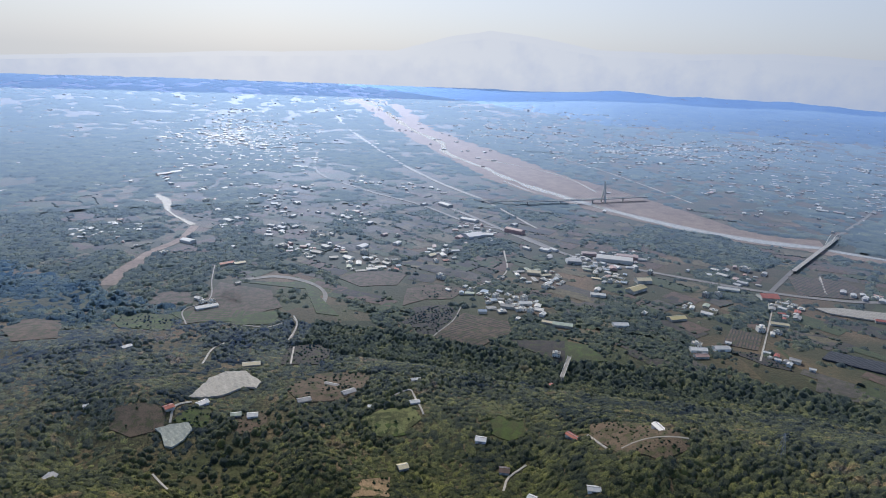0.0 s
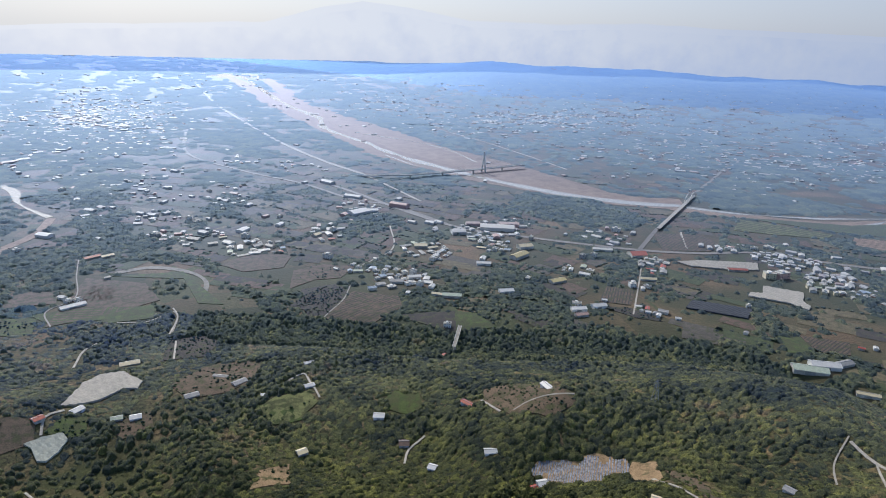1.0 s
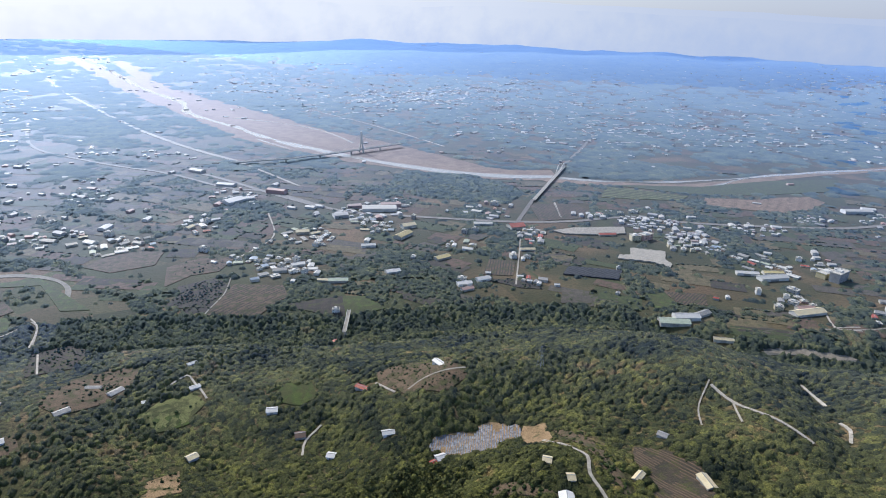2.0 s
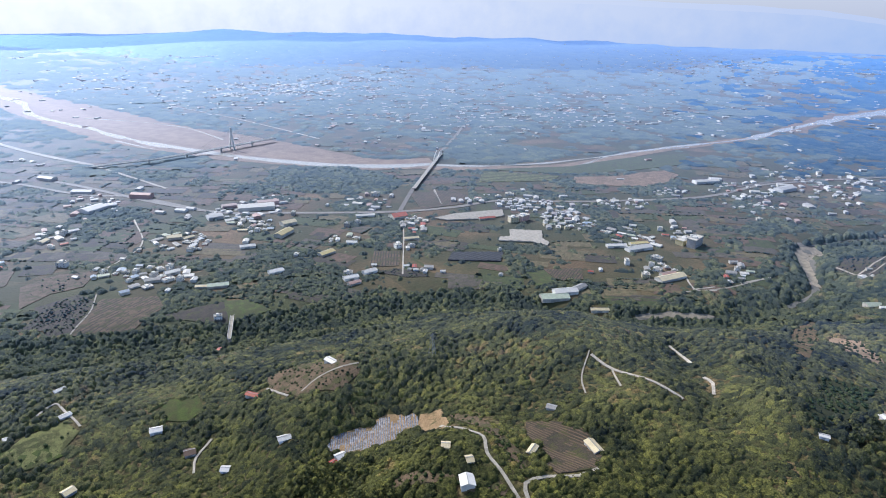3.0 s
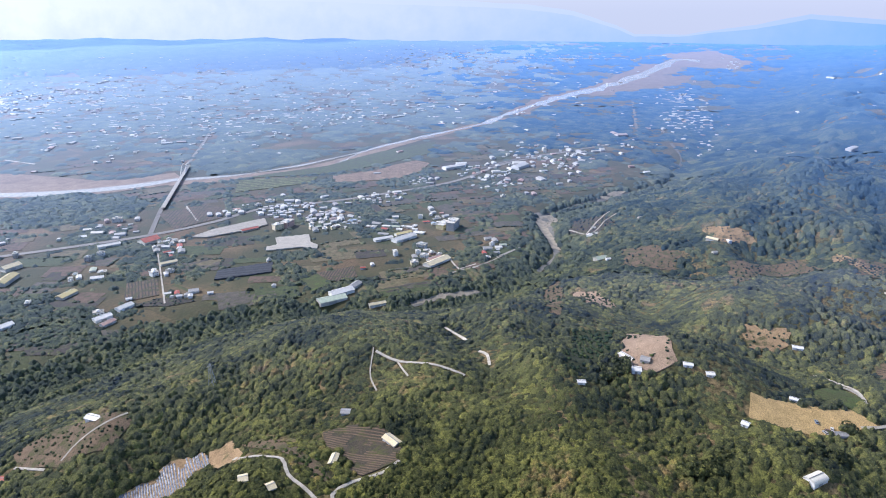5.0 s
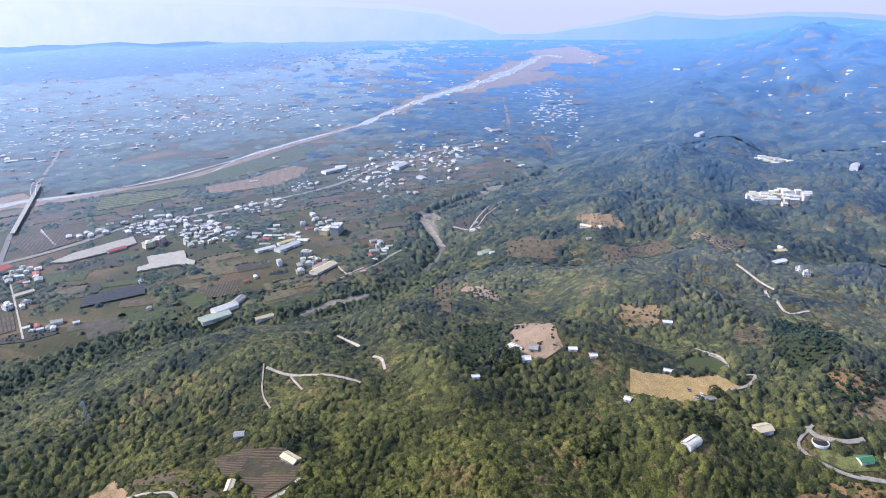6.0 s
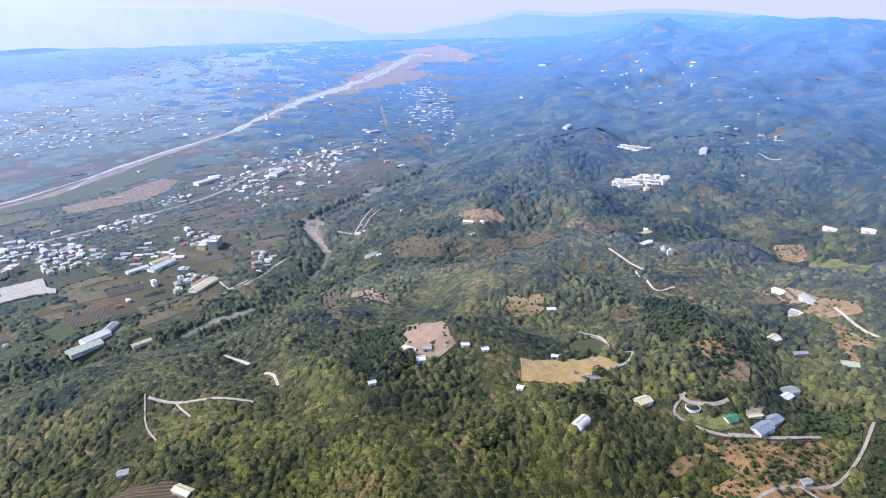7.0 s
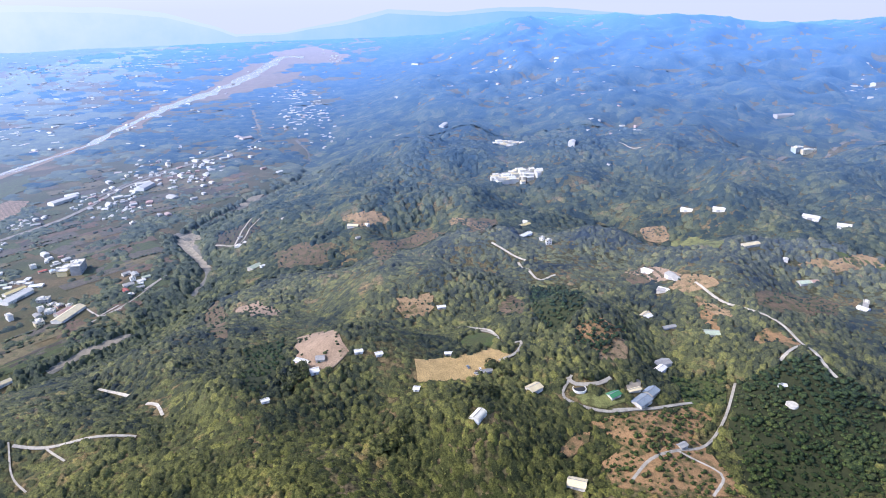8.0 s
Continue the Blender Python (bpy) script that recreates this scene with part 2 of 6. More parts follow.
FOOT_Y = [1600, 1100, 930, 770, 720, 666, 630, 595, 470, 400, 380, 410, 480, 466, 367, 402, 450, 520]
# crest of the far ranges: bearing to the left of north in degrees, height in metres
CREST_A = [-180, -127, -122, -117.5, -115, -111, -106, -101, -97, -93, -88.5, -83.5, -80, -75, -71, -69.5, -66, -62, -57, -48, -33, -27, -20, -13, -8, -4, -1, 4, 18, 33, 60, 180]
CREST_H = [100, 100, 80, 70, 150, 222, 240, 275, 310, 322, 295, 330, 265, 203, 200, 255, 340, 386, 405, 430, 455, 470, 450, 450, 520, 552, 505, 390, 330, 250, 200, 150]


# where the plain ends against the northern range: bearing to the left of north, metres out
RANGE_A = [-180, -72, -66, -60, -50, -15, -1, 10, 18, 180]
RANGE_R = [6400, 6400, 4550, 4300, 3600, 3500, 4100, 4600, 6400, 6400]


def terrain(x, y):
    x, y = np.asarray(x, float), np.asarray(y, float)
    d = np.interp(x, FOOT_X, FOOT_Y) - y
    r = np.hypot(x, y)
    bearing = np.degrees(np.arctan2(-x, y))
    hill = smooth(0, 310, d)
    z = hill * (24 + 40 * smooth(60, 460, x) + 46 * np.exp(-((x - 260) ** 2 + (y - 90) ** 2) / 76000))
    z = z + hill * (20 * rough(x, y, 210, 3) + 21 * rough(x, y, 88, 4) + 4.5 * rough(x, y, 40, 5))
    # a steep gully beside a spur on the near hill
    u, v = (x - 385) * 0.6 + (y - 210) * 0.8, (x - 385) * 0.8 - (y - 210) * 0.6
    reach = np.exp(-(u / 85) ** 2)
    z = z + hill * reach * (9 * np.exp(-((v - 17) / 24) ** 2) - 11 * np.exp(-((v + 18) / 19) ** 2))
    # rolling hills behind, in ridges and hollows
    z = z + smooth(200, 900, d) * smooth(600, 1300, x) * (30 * (rough(x, y, 420, 6) + 0.3) + 20 * (1 - 2 * np.abs(rough(x, y, 330, 12))) + 11 * (1 - 2 * np.abs(rough(x, y, 150, 13))))
    z = z - 13 * np.exp(-((d - 12) / 38) ** 2) * smooth(-260, 60, x) * (1 - smooth(1500, 2200, x))
    z = z + (1 - hill) * 0.8 * rough(x, y, 150, 7)
    # the far land climbs to the ranges, its heights shaped to fit the camera's view
    south = smooth(300, 900, d) * smooth(700, 1500, x)
    crest = np.minimum(225, 330 + (0.86 * np.interp(bearing, CREST_A, CREST_H) - 330) * 1.04)
    ridged = 80 * (1 - 2 * np.abs(rough(x, y, 620, 8))) + 45 * (1 - 2 * np.abs(rough(x, y, 260, 9)))
    lift = smooth(2500, 4900, r) * south
    z = z * (1 - 0.8 * smooth(3000, 4700, r)) + lift * (np.maximum(crest, 170) + ridged * (1 - 0.85 * smooth(3600, 4700, r)))
    north = smooth(0, 1, (r - np.interp(bearing, RANGE_A, RANGE_R)) / 1600)
    z = z + north * (crest - 15 + 0.25 * ridged)
    # far plain raised to look more distant, rim dropped out of the camera's sight
    return z + 160 * smooth(2900, 5000, r) * (1 - lift) * (1 - np.minimum(1, 1.4 * north)) - 130 * smooth(4640, 4780, r)


# ---- the plan: outlines of fields, lines of roads and water ----
FIELDS = {}
FIELDS["net_white"] = [(-220, 528), (-219, 550), (-218, 577), (-208, 594), (-189, 599), (-167, 577), (-167, 561), (-181, 564), (-199, 542)]
FIELDS["net_pale"] = [(-232, 482), (-222, 489), (-208, 496), (-203, 490), (-206, 478), (-212, 467), (-218, 467), (-226, 479)]
FIELDS["net_grey"] = [(644, 777), (687, 745), (662, 715), (660, 697), (648, 687), (639, 712), (596, 744), (607, 755), (624, 750)]
FIELDS["net_long"] = [(570, 891), (614, 895), (706, 874), (684, 842), (631, 851), (584, 869)]
FIELDS["pink"] = [(957, 954), (1004, 997), (1097, 950), (1149, 954), (1232, 938), (1227, 893), (1143, 860), (1075, 859), (1005, 909)]
FIELDS["striped"] = [(787, 1057), (854, 1135), (892, 1096), (974, 1016), (935, 993), (850, 1026)]
FIELDS["black"] = [(480, 713), (505, 737), (571, 699), (545, 672)]
FIELDS["straw"] = [(420, 43), (434, 15), (452, -16), (439, -30), (426, -19), (418, -8), (405, -4), (393, 39)]
FIELDS["terrace"] = [(250, 273), (261, 262), (269, 239), (260, 213), (246, 204), (225, 215), (226, 225), (239, 245), (237, 256)]
FIELDS["mulch"] = [(142, 366), (154, 374), (173, 369), (194, 368), (212, 353), (205, 335), (196, 343), (184, 335), (166, 345), (154, 355)]
FIELDS["soil"] = [(205, 339), (213, 348), (224, 337), (215, 312), (205, 308), (202, 323)]
FIELDS["orchard_w"] = [(139, 482), (170, 471), (196, 427), (196, 411), (169, 402), (145, 422), (135, 457)]
FIELDS["meadow"] = [(50, 498), (65, 511), (85, 503), (85, 481), (71, 476), (55, 486)]
FIELDS["yard"] = [(407, 130), (485, 150), (508, 133), (426, 98), (415, 91), (396, 103), (393, 117)]
FIELDS["dotted"] = [(561, 72), (574, 60), (576, 36), (564, 37), (546, 61)]
FIELDS["bare"] = [(565, -26), (586, -41), (560, -54), (517, -49), (537, -32)]
FIELDS["fallow_e"] = [(558, -264), (598, -310), (622, -364), (589, -371), (543, -316), (526, -265)]
FIELDS["orange"] = [(378, -79), (383, -112), (403, -164), (391, -171), (371, -149), (360, -158), (332, -163), (318, -165), (310, -114), (322, -85), (343, -83), (357, -100)]
FIELDS["grove"] = [(431, -201), (440, -261), (394, -290), (316, -245), (319, -169), (380, -177)]
FIELDS["brown_a"] = [(3, 736), (44, 817), (104, 795), (104, 758), (62, 719)]
FIELDS["brown_b"] = [(98, 740), (169, 739), (160, 686), (110, 720)]
FIELDS["green_b"] = [(169, 739), (196, 730), (211, 692), (160, 686)]
FIELDS["dots"] = [(-19, 742), (-26, 830), (21, 846), (40, 806), (6, 742)]
FIELDS["brown_c"] = [(-40, 861), (-13, 926), (56, 922), (29, 870)]
FIELDS["brown_d"] = [(-270, 478), (-274, 497), (-244, 508), (-230, 502), (-226, 485), (-248, 471)]
FIELDS["green_y"] = [(-222, 495), (-213, 518), (-197, 521), (-192, 498), (-208, 490)]
FIELDS["rows_s"] = [(145, 280), (157, 278), (170, 257), (177, 248), (172, 237), (178, 230), (193, 228), (192, 214)]
FIELDS["rows_n"] = [(223, 328), (233, 301), (222, 247), (212, 225), (206, 238), (215, 265)]
FIELDS["brown_e"] = [(612, 1046), (698, 1037), (707, 982), (665, 941), (578, 950)]
FIELDS["brown_f"] = [(408, 801), (440, 782), (410, 731), (371, 748)]
FIELDS["rows_g"] = [(367, 733), (405, 722), (421, 697), (426, 677), (399, 690)]
FIELDS["brown_h"] = [(580, 620), (629, 595), (604, 565), (569, 573)]
FIELDS["green_i"] = [(550, 622), (579, 616), (565, 575), (533, 580)]
FIELDS["patch_w"] = [(-502, 691), (-500, 729), (-448, 722), (-417, 658), (-458, 644)]
FIELDS["meadow_w"] = [(-410, 755), (-374, 771), (-329, 766), (-316, 718), (-374, 711)]
FIELDS["field_w"] = [(-311, 739), (-315, 898), (-233, 872), (-202, 810), (-245, 776)]
FIELDS["brown_t6"] = [(837, 138), (894, 67), (843, 33), (818, 96), (658, 98)]
FIELDS["brown_u6"] = [(877, 21), (868, -38), (793, -33), (788, -3)]
FIELDS["bed_w"] = [(174, 2360), (357, 2111), (505, 1811), (607, 1595), (670, 1404), (772, 1263), (748, 1224), (515, 1366), (358, 1531), (245, 1723), (129, 1910)]
FIELDS["bed_x"] = [(-471, 3931), (-173, 3443), (61, 3008), (267, 2432), (360, 2188), (283, 1683), (132, 1952), (-12, 2446), (-243, 3195), (-504, 3925)]
FIELDS["green_r"] = [(858, 1146), (1068, 1077), (1267, 1075), (1454, 1038), (1322, 957), (1155, 977), (1011, 1019)]
FIELDS["p1"] = [(684, 281), (683, 250), (628, 207), (593, 230)]
FIELDS["p2"] = [(847, -234), (848, -270), (825, -268), (822, -235)]
FIELDS["p3"] = [(691, -175), (716, -206), (663, -206), (658, -182)]
FIELDS["p4"] = [(685, -174), (701, -209), (640, -210), (643, -176)]
FIELDS["p5"] = [(581, -220), (540, -236), (514, -232), (554, -216)]
FIELDS["p6"] = [(673, 277), (688, 254), (622, 206), (597, 229)]
FIELDS["grove_b"] = [(469, 192), (486, 163), (430, 140), (363, 143), (363, 154)]
FIELDS["grove_c"] = [(624, -61), (638, -103), (512, -101), (473, -70), (506, -54)]
FIELDS["dry"] = [(465, -98), (480, -130), (443, -121), (426, -91)]
FIELDS["grove_d"] = [(444, -153), (451, -202), (403, -184), (403, -156)]
FIELDS["p11"] = [(-179, 512), (-149, 526), (-139, 495), (-164, 489)]
FIELDS["p12"] = [(-110, 615), (-58, 607), (-68, 547), (-93, 565)]
FIELDS["p13"] = [(-49, 431), (-28, 442), (-25, 412), (-55, 410)]
FIELDS["meadow_b"] = [(-59, 514), (-34, 518), (-17, 489), (-51, 488)]
FIELDS["meadow_c"] = [(-283, 902), (-192, 914), (-155, 847), (-122, 789), (-153, 796), (-186, 885)]
FIELDS["meadow_d"] = [(507, -1), (488, -23), (454, -18), (453, 11)]
FIELDS["brown_v6"] = [(861, 286), (869, 244), (845, 196), (811, 195), (795, 256)]
FIELDS["q1"] = [(604, -202), (627, -223), (603, -243), (586, -245), (585, -224), (583, -210)]
FIELDS["q2"] = [(673, -364), (678, -382), (671, -400), (687, -436), (678, -452), (663, -452), (655, -397)]
FIELDS["q6"] = [(346, -54), (360, -65), (365, -69), (369, -80), (359, -76), (343, -63)]
FIELDS["q7"] = [(811, -263), (807, -297), (779, -305), (728, -308), (696, -283), (703, -247)]
FIELDS["q9"] = [(487, -236), (500, -254), (492, -263), (473, -270), (448, -248), (477, -249), (470, -235)]
FIELDS["bed_far"] = [(4019, 1208), (4231, 962), (3915, 667), (3694, 721), (3678, 1010)]
FIELDS["bed_pink"] = [(3064, 1073), (3399, 1031), (3473, 843), (3175, 858), (2934, 999)]
FIELDS["bank_f"] = [(1005, 498), (1049, 483), (1032, 458), (978, 458), (893, 393), (889, 408), (973, 473)]
FIELDS["bank_g"] = [(1183, 455), (1246, 441), (1273, 422), (1204, 435)]
FIELDS["bank_h"] = [(586, 461), (634, 443), (676, 409), (656, 413), (619, 441)]
FIELDS["lines_p"] = [(935, 402), (1001, 424), (1020, 374), (981, 341), (936, 353)]
FIELDS["plot_a"] = [(-41, 834), (-38, 906), (8, 932), (20, 926), (-5, 868)]
FIELDS["plot_b"] = [(-44, 772), (-5, 824), (33, 836), (-2, 752)]
FIELDS["plot_c"] = [(-145, 938), (-109, 989), (-40, 984), (-54, 919), (-109, 906)]
FIELDS["plot_d"] = [(-342, 776), (-286, 796), (-219, 790), (-237, 758), (-307, 748)]
FIELDS["plot_e"] = [(572, 74), (579, 41), (564, 35), (548, 48), (554, 64)]
FIELDS["plot_f"] = [(568, -268), (626, -337), (588, -368), (554, -343), (537, -292)]
FIELDS["plot_g"] = [(667, 265), (647, 219), (608, 200), (588, 224)]
FIELDS["tan_a"] = [(907, 34), (847, -15), (842, -46), (792, -22), (855, 24)]
FIELDS["tan_b"] = [(849, -234), (827, -274), (811, -263), (817, -234)]
FIELDS["tan_c"] = [(929, 199), (925, 129), (912, 119), (888, 158)]
FIELDS["tan_d"] = [(703, -181), (685, -211), (628, -221), (633, -197)]
FIELDS["red_a"] = [(484, -85), (496, -109), (490, -131), (439, -102), (453, -81)]
FIELDS["tan_e"] = [(-139, 561), (-118, 610), (-71, 617), (-60, 568), (-84, 544), (-119, 532)]
FIELDS["tan_f"] = [(694, 327), (747, 329), (673, 287), (486, 211), (498, 229)]
FIELDS["tan_g"] = [(576, -218), (552, -226), (504, -216), (523, -208)]
FIELDS["meadow_e"] = [(692, -395), (687, -411), (667, -455), (656, -450), (669, -409)]
FIELDS["spots"] = [(393, -240), (405, -265), (389, -288), (335, -257), (343, -238)]
FIELDS["court"] = [(414.9, -113.0), (419.7, -119.2), (420.6, -126.0), (411.7, -124.0), (406.1, -118.1), (405.6, -112.4)]
FIELDS["lawn"] = [(394.8, -73.4), (398.9, -90.9), (402.2, -109.0), (395.6, -111.7), (386.9, -93.0), (388.8, -78.2)]
FIELDS["meadow_f"] = [(-61, 509), (-42, 523), (-14, 524), (-4, 507), (-18, 491), (-45, 490)]
FIELDS["rows_w"] = [(-160, 627), (-167, 689), (-132, 706), (-110, 682), (-120, 638)]
FIELDS["brown_w"] = [(-382, 801), (-387, 848), (-336, 857), (-324, 811)]
FIELDS["brown_x"] = [(-302, 809), (-314, 866), (-267, 866), (-259, 817)]
FIELDS["grass_w"] = [(-253, 744), (-253, 790), (-201, 795), (-199, 757)]
FARM_ROAD = []
FARM_ROAD.append((5.0, [(395, 2571), (527, 2233), (611, 1948), (678, 1653)]))
FARM_ROAD.append((2.2, [(210, 317), (206, 281), (209, 266), (200, 250), (198, 234), (194, 212)]))
FARM_ROAD.append((2.2, [(198, 209), (204, 219), (218, 217), (233, 206), (246, 204)]))
FARM_ROAD.append((2.0, [(335, 298), (334, 276), (334, 237), (335, 215)]))
FARM_ROAD.append((1.1, [(334, 276), (317, 252)]))
FARM_ROAD.append((2.0, [(383, 233), (379, 223), (363, 211)]))
FARM_ROAD.append((2.2, [(431, 298), (421, 278), (404, 258)]))
FARM_ROAD.append((2.1, [(326, -98), (343, -113), (354, -134), (365, -157), (391, -179), (431, -201)]))
FARM_ROAD.append((1.7, [(354, -134), (342, -153), (331, -156), (315, -144)]))
FARM_ROAD.append((2.8, [(524, 7), (499, -18), (464, -25), (469, -40), (444, -35), (430, -21)]))
FARM_ROAD.append((2.8, [(411, -70), (405, -75), (407, -92), (414, -102)]))
FARM_ROAD.append((2.2, [(385, -98), (392, -126), (407, -161)]))
FARM_ROAD.append((2.8, [(415, -266), (433, -264), (494, -271), (532, -253), (565, -236), (601, -226)]))
FARM_ROAD.append((2.8, [(437, -235), (471, -271)]))
FARM_ROAD.append((1.7, [(3, 739), (28, 785), (41, 838)]))
FARM_ROAD.append((1.9, [(-36, 544), (-18, 563), (-12, 546), (-3, 512)]))
FARM_ROAD.append((1.9, [(-223, 492), (-226, 511), (-216, 524)]))
FARM_ROAD.append((1.7, [(-169, 716), (-171, 759), (-179, 775)]))
FARM_ROAD.append((1.7, [(-305, 740), (-326, 786), (-307, 829), (-331, 909), (-350, 978)]))
FARM_ROAD.append((1.7, [(61, 418), (67, 436), (82, 449)]))
FARM_ROAD.append((1.7, [(140, 431), (133, 464)]))
FARM_ROAD.append((1.7, [(149, 425), (165, 429), (198, 422)]))
FARM_ROAD.append((1.7, [(-193, 415), (-214, 434)]))
FARM_ROAD.append((2.2, [(399, 702), (454, 796), (516, 904)]))
FARM_ROAD.append((2.2, [(957, 409), (936, 364), (992, 359), (1023, 354)]))
FARM_ROAD.append((2.2, [(526, 12), (512, -14), (473, -24)]))
FARM_ROAD.append((2.5, [(728, -59), (654, -73), (663, -95)]))
FARM_ROAD.append((1.0, [(337, 302), (314, 286), (298, 266)]))
FARM_ROAD.append((2.2, [(737, 504), (707, 463), (730, 447)]))
FARM_ROAD.append((2.2, [(690, 465), (749, 445), (824, 438)]))
FARM_ROAD.append((1.9, [(413, -73), (393, -65), (384, -94), (391, -124)]))
FARM_ROAD.append((1.7, [(665, 1044), (629, 957)]))

FARM_ROAD.append((3.0, [(1724, 264), (1651, 179), (1739, 157)]))
FARM_ROAD.append((2.0, [(-242, 621), (-247, 665), (-240, 687)]))
FARM_ROAD.append((1.8, [(-171, 710), (-171, 759), (-181, 784)]))
FARM_ROAD.append((1.6, [(-236, 746), (-207, 745), (-190, 760)]))
FARM_ROAD.append((1.8, [(-150, 631), (-159, 687)]))
FARM_ROAD.append((2.5, [(935, 370), (967, 371), (1024, 374), (1042, 371)]))
FARM_ROAD.append((2.2, [(779, 445), (838, 437)]))
FARM_ROAD.append((2.2, [(704, 465), (737, 455)]))
FARM_ROAD.append((2.0, [(1249, -276), (1194, -294), (1157, -312)]))
FARM_ROAD.append((2.2, [(766, -28), (730, -68)]))
FARM_ROAD.append((2.4, [(129, 1130), (119, 999), (63, 922)]))
FARM_ROAD.append((2.4, [(671, 1051), (629, 961)]))
MAIN_ROAD = []
MAIN_ROAD.append((8, [(1357, -870), (1345, -765), (1109, -538), (1035, -439)]))
MAIN_ROAD.append((11, [(30, 1471), (84, 1387), (188, 1201), (263, 1104), (334, 1062), (527, 962), (640, 932), (741, 927), (854, 856), (959, 805), (1077, 757), (1175, 744), (1329, 745), (1491, 697), (1696, 630)]))
MAIN_ROAD.append((9, [(-432, 2281), (-353, 1876), (-196, 1654), (-42, 1495), (73, 1333), (152, 1274), (241, 1127)]))
MAIN_ROAD.append((8, [(532, 950), (638, 1079)]))
MAIN_ROAD.append((8, [(882, 1353), (1066, 1549), (1256, 1758)]))
MAIN_ROAD.append((9, [(1249, 764), (1404, 743), (1586, 667), (1837, 604), (2088, 686), (2658, 897)]))
FARM_ROAD.append((13, [(-682, 3877), (-329, 2755), (-121, 2112), (11, 1786), (112, 1596)]))
FARM_ROAD.append((7, [(112, 1596), (168, 1441), (215, 1309)]))
WATER = []
WATER.append((7, [(166, 2278), (291, 2156), (401, 1976), (443, 1749)]))
WATER.append((6, [(195, 1865), (282, 1668), (359, 1579)]))
WATER.append((27, [(-603, 3911), (-420, 3935), (-178, 3270), (-3, 2775), (31, 2428), (142, 2119), (261, 1799), (403, 1547), (495, 1436), (587, 1338), (684, 1283), (795, 1249)]))
WATER.append((16, [(766, 1253), (923, 1156), (1185, 1116), (1452, 1113), (1799, 1086)]))
WATER.append((34, [(1799, 1086), (2078, 1133), (2505, 1170), (3009, 1152), (3360, 1061)]))
WATER.append((60, [(2290, 1145), (2700, 1178), (3145, 1120), (3811, 1069), (3845, 941)]))
WATER.append((15, [(-659, 1478), (-611, 1426), (-562, 1321), (-506, 1252), (-471, 1220)]))
WATER.append((12, [(997, 1041), (1300, 1123), (1521, 1088)]))
STREAM = []
STREAM.append((10, [(-282, 915), (-240, 935), (-188, 915), (-155, 870), (-151, 806)]))
STREAM.append((7, [(1818, 493), (1640, 414), (1397, 379), (1246, 424)]))
STREAM.append((5, [(1246, 424), (1116, 474), (1023, 492)]))
STREAM.append((13, [(1026, 505), (1009, 475), (916, 417), (870, 388)]))
STREAM.append((10, [(1175, 449), (1254, 427)]))
STREAM.append((8, [(1023, 492), (987, 481), (912, 421), (858, 387), (787, 380)]))
STREAM.append((9, [(672, 408), (632, 438), (589, 459)]))
SAND = []
SAND.append((90, [(-538, 3922), (-260, 3843), (33, 2788), (154, 2323), (317, 1905), (446, 1607), (555, 1420), (671, 1307), (800, 1258)]))
SAND.append((60, [(246, 2218), (379, 1872), (443, 1715), (515, 1545)]))
SAND.append((40, [(754, 1234), (908, 1138), (1080, 1090), (1433, 1098), (1936, 1091)]))
SAND.append((90, [(2044, 1114), (2584, 1209), (3048, 1168), (3664, 1158)]))
SAND.append((200, [(2706, 1152), (3234, 1089), (3829, 1005), (3853, 909)]))
SAND.append((22, [(-467, 869), (-475, 919), (-475, 985)]))
SAND.append((14, [(-468, 1212), (-457, 1113), (-476, 1039), (-475, 985)]))
GROVES = []
GROVES.append([(477, 1399), (573, 1348), (647, 1248), (650, 1155), (586, 1065), (499, 1106), (420, 1185), (398, 1278)])
GROVES.append([(914, 1381), (1068, 1389), (1190, 1203), (1011, 1135), (853, 1240)])
GROVES.append([(604, 725), (645, 705), (627, 671), (584, 687)])
GROVES.append([(-81, 793), (-49, 821), (-24, 770), (-51, 745)])
GROVES.append([(483, 902), (542, 976), (636, 1081), (636, 1065), (540, 953), (489, 891)])
GROVES.append([(-341, 949), (-273, 995), (-191, 995), (-126, 931), (-131, 902), (-193, 958), (-264, 960)])
GROVES.append([(1143, 485), (1303, 430), (1283, 411), (1121, 458)])
GROVES.append([(795, 739), (863, 721), (853, 661), (782, 649), (758, 690)])
GROVES.append([(957, 608), (1104, 586), (1098, 527), (969, 560)])
GROVES.append([(-296, 1554), (-220, 1609), (-182, 1535), (-238, 1457)])
GROVES.append([(-848, 1216), (-776, 1302), (-684, 1176), (-592, 945), (-646, 909)])


# ---- building tools ----
def mesh_of(name, verts, faces, mat=None):
    me = bpy.data.meshes.new(name)
    me.from_pydata(verts, [], faces)
    if mat:
        me.materials.append(mat)
    return me


def tri_mesh(name, verts, tris, mat):
    """A mesh from numpy arrays of corners and triangles."""
    me = bpy.data.meshes.new(name)
    me.vertices.add(len(verts)), me.loops.add(3 * len(tris)), me.polygons.add(len(tris))
    me.vertices.foreach_set("co", np.ascontiguousarray(verts, np.float32).ravel())
    me.loops.foreach_set("vertex_index", np.ascontiguousarray(tris, np.int32).ravel())
    me.polygons.foreach_set("loop_start", np.arange(0, 3 * len(tris), 3, dtype=np.int32))
    me.materials.append(mat)
    me.update(calc_edges=True)
    return me


def part(name, bm, material, parent, label=""):
    me = bpy.data.meshes.new(name)
    bm.to_mesh(me), bm.free()
    me.materials.append(material)
    ob = new(name, me)
    ob.parent = parent
    return tagged(ob, label)


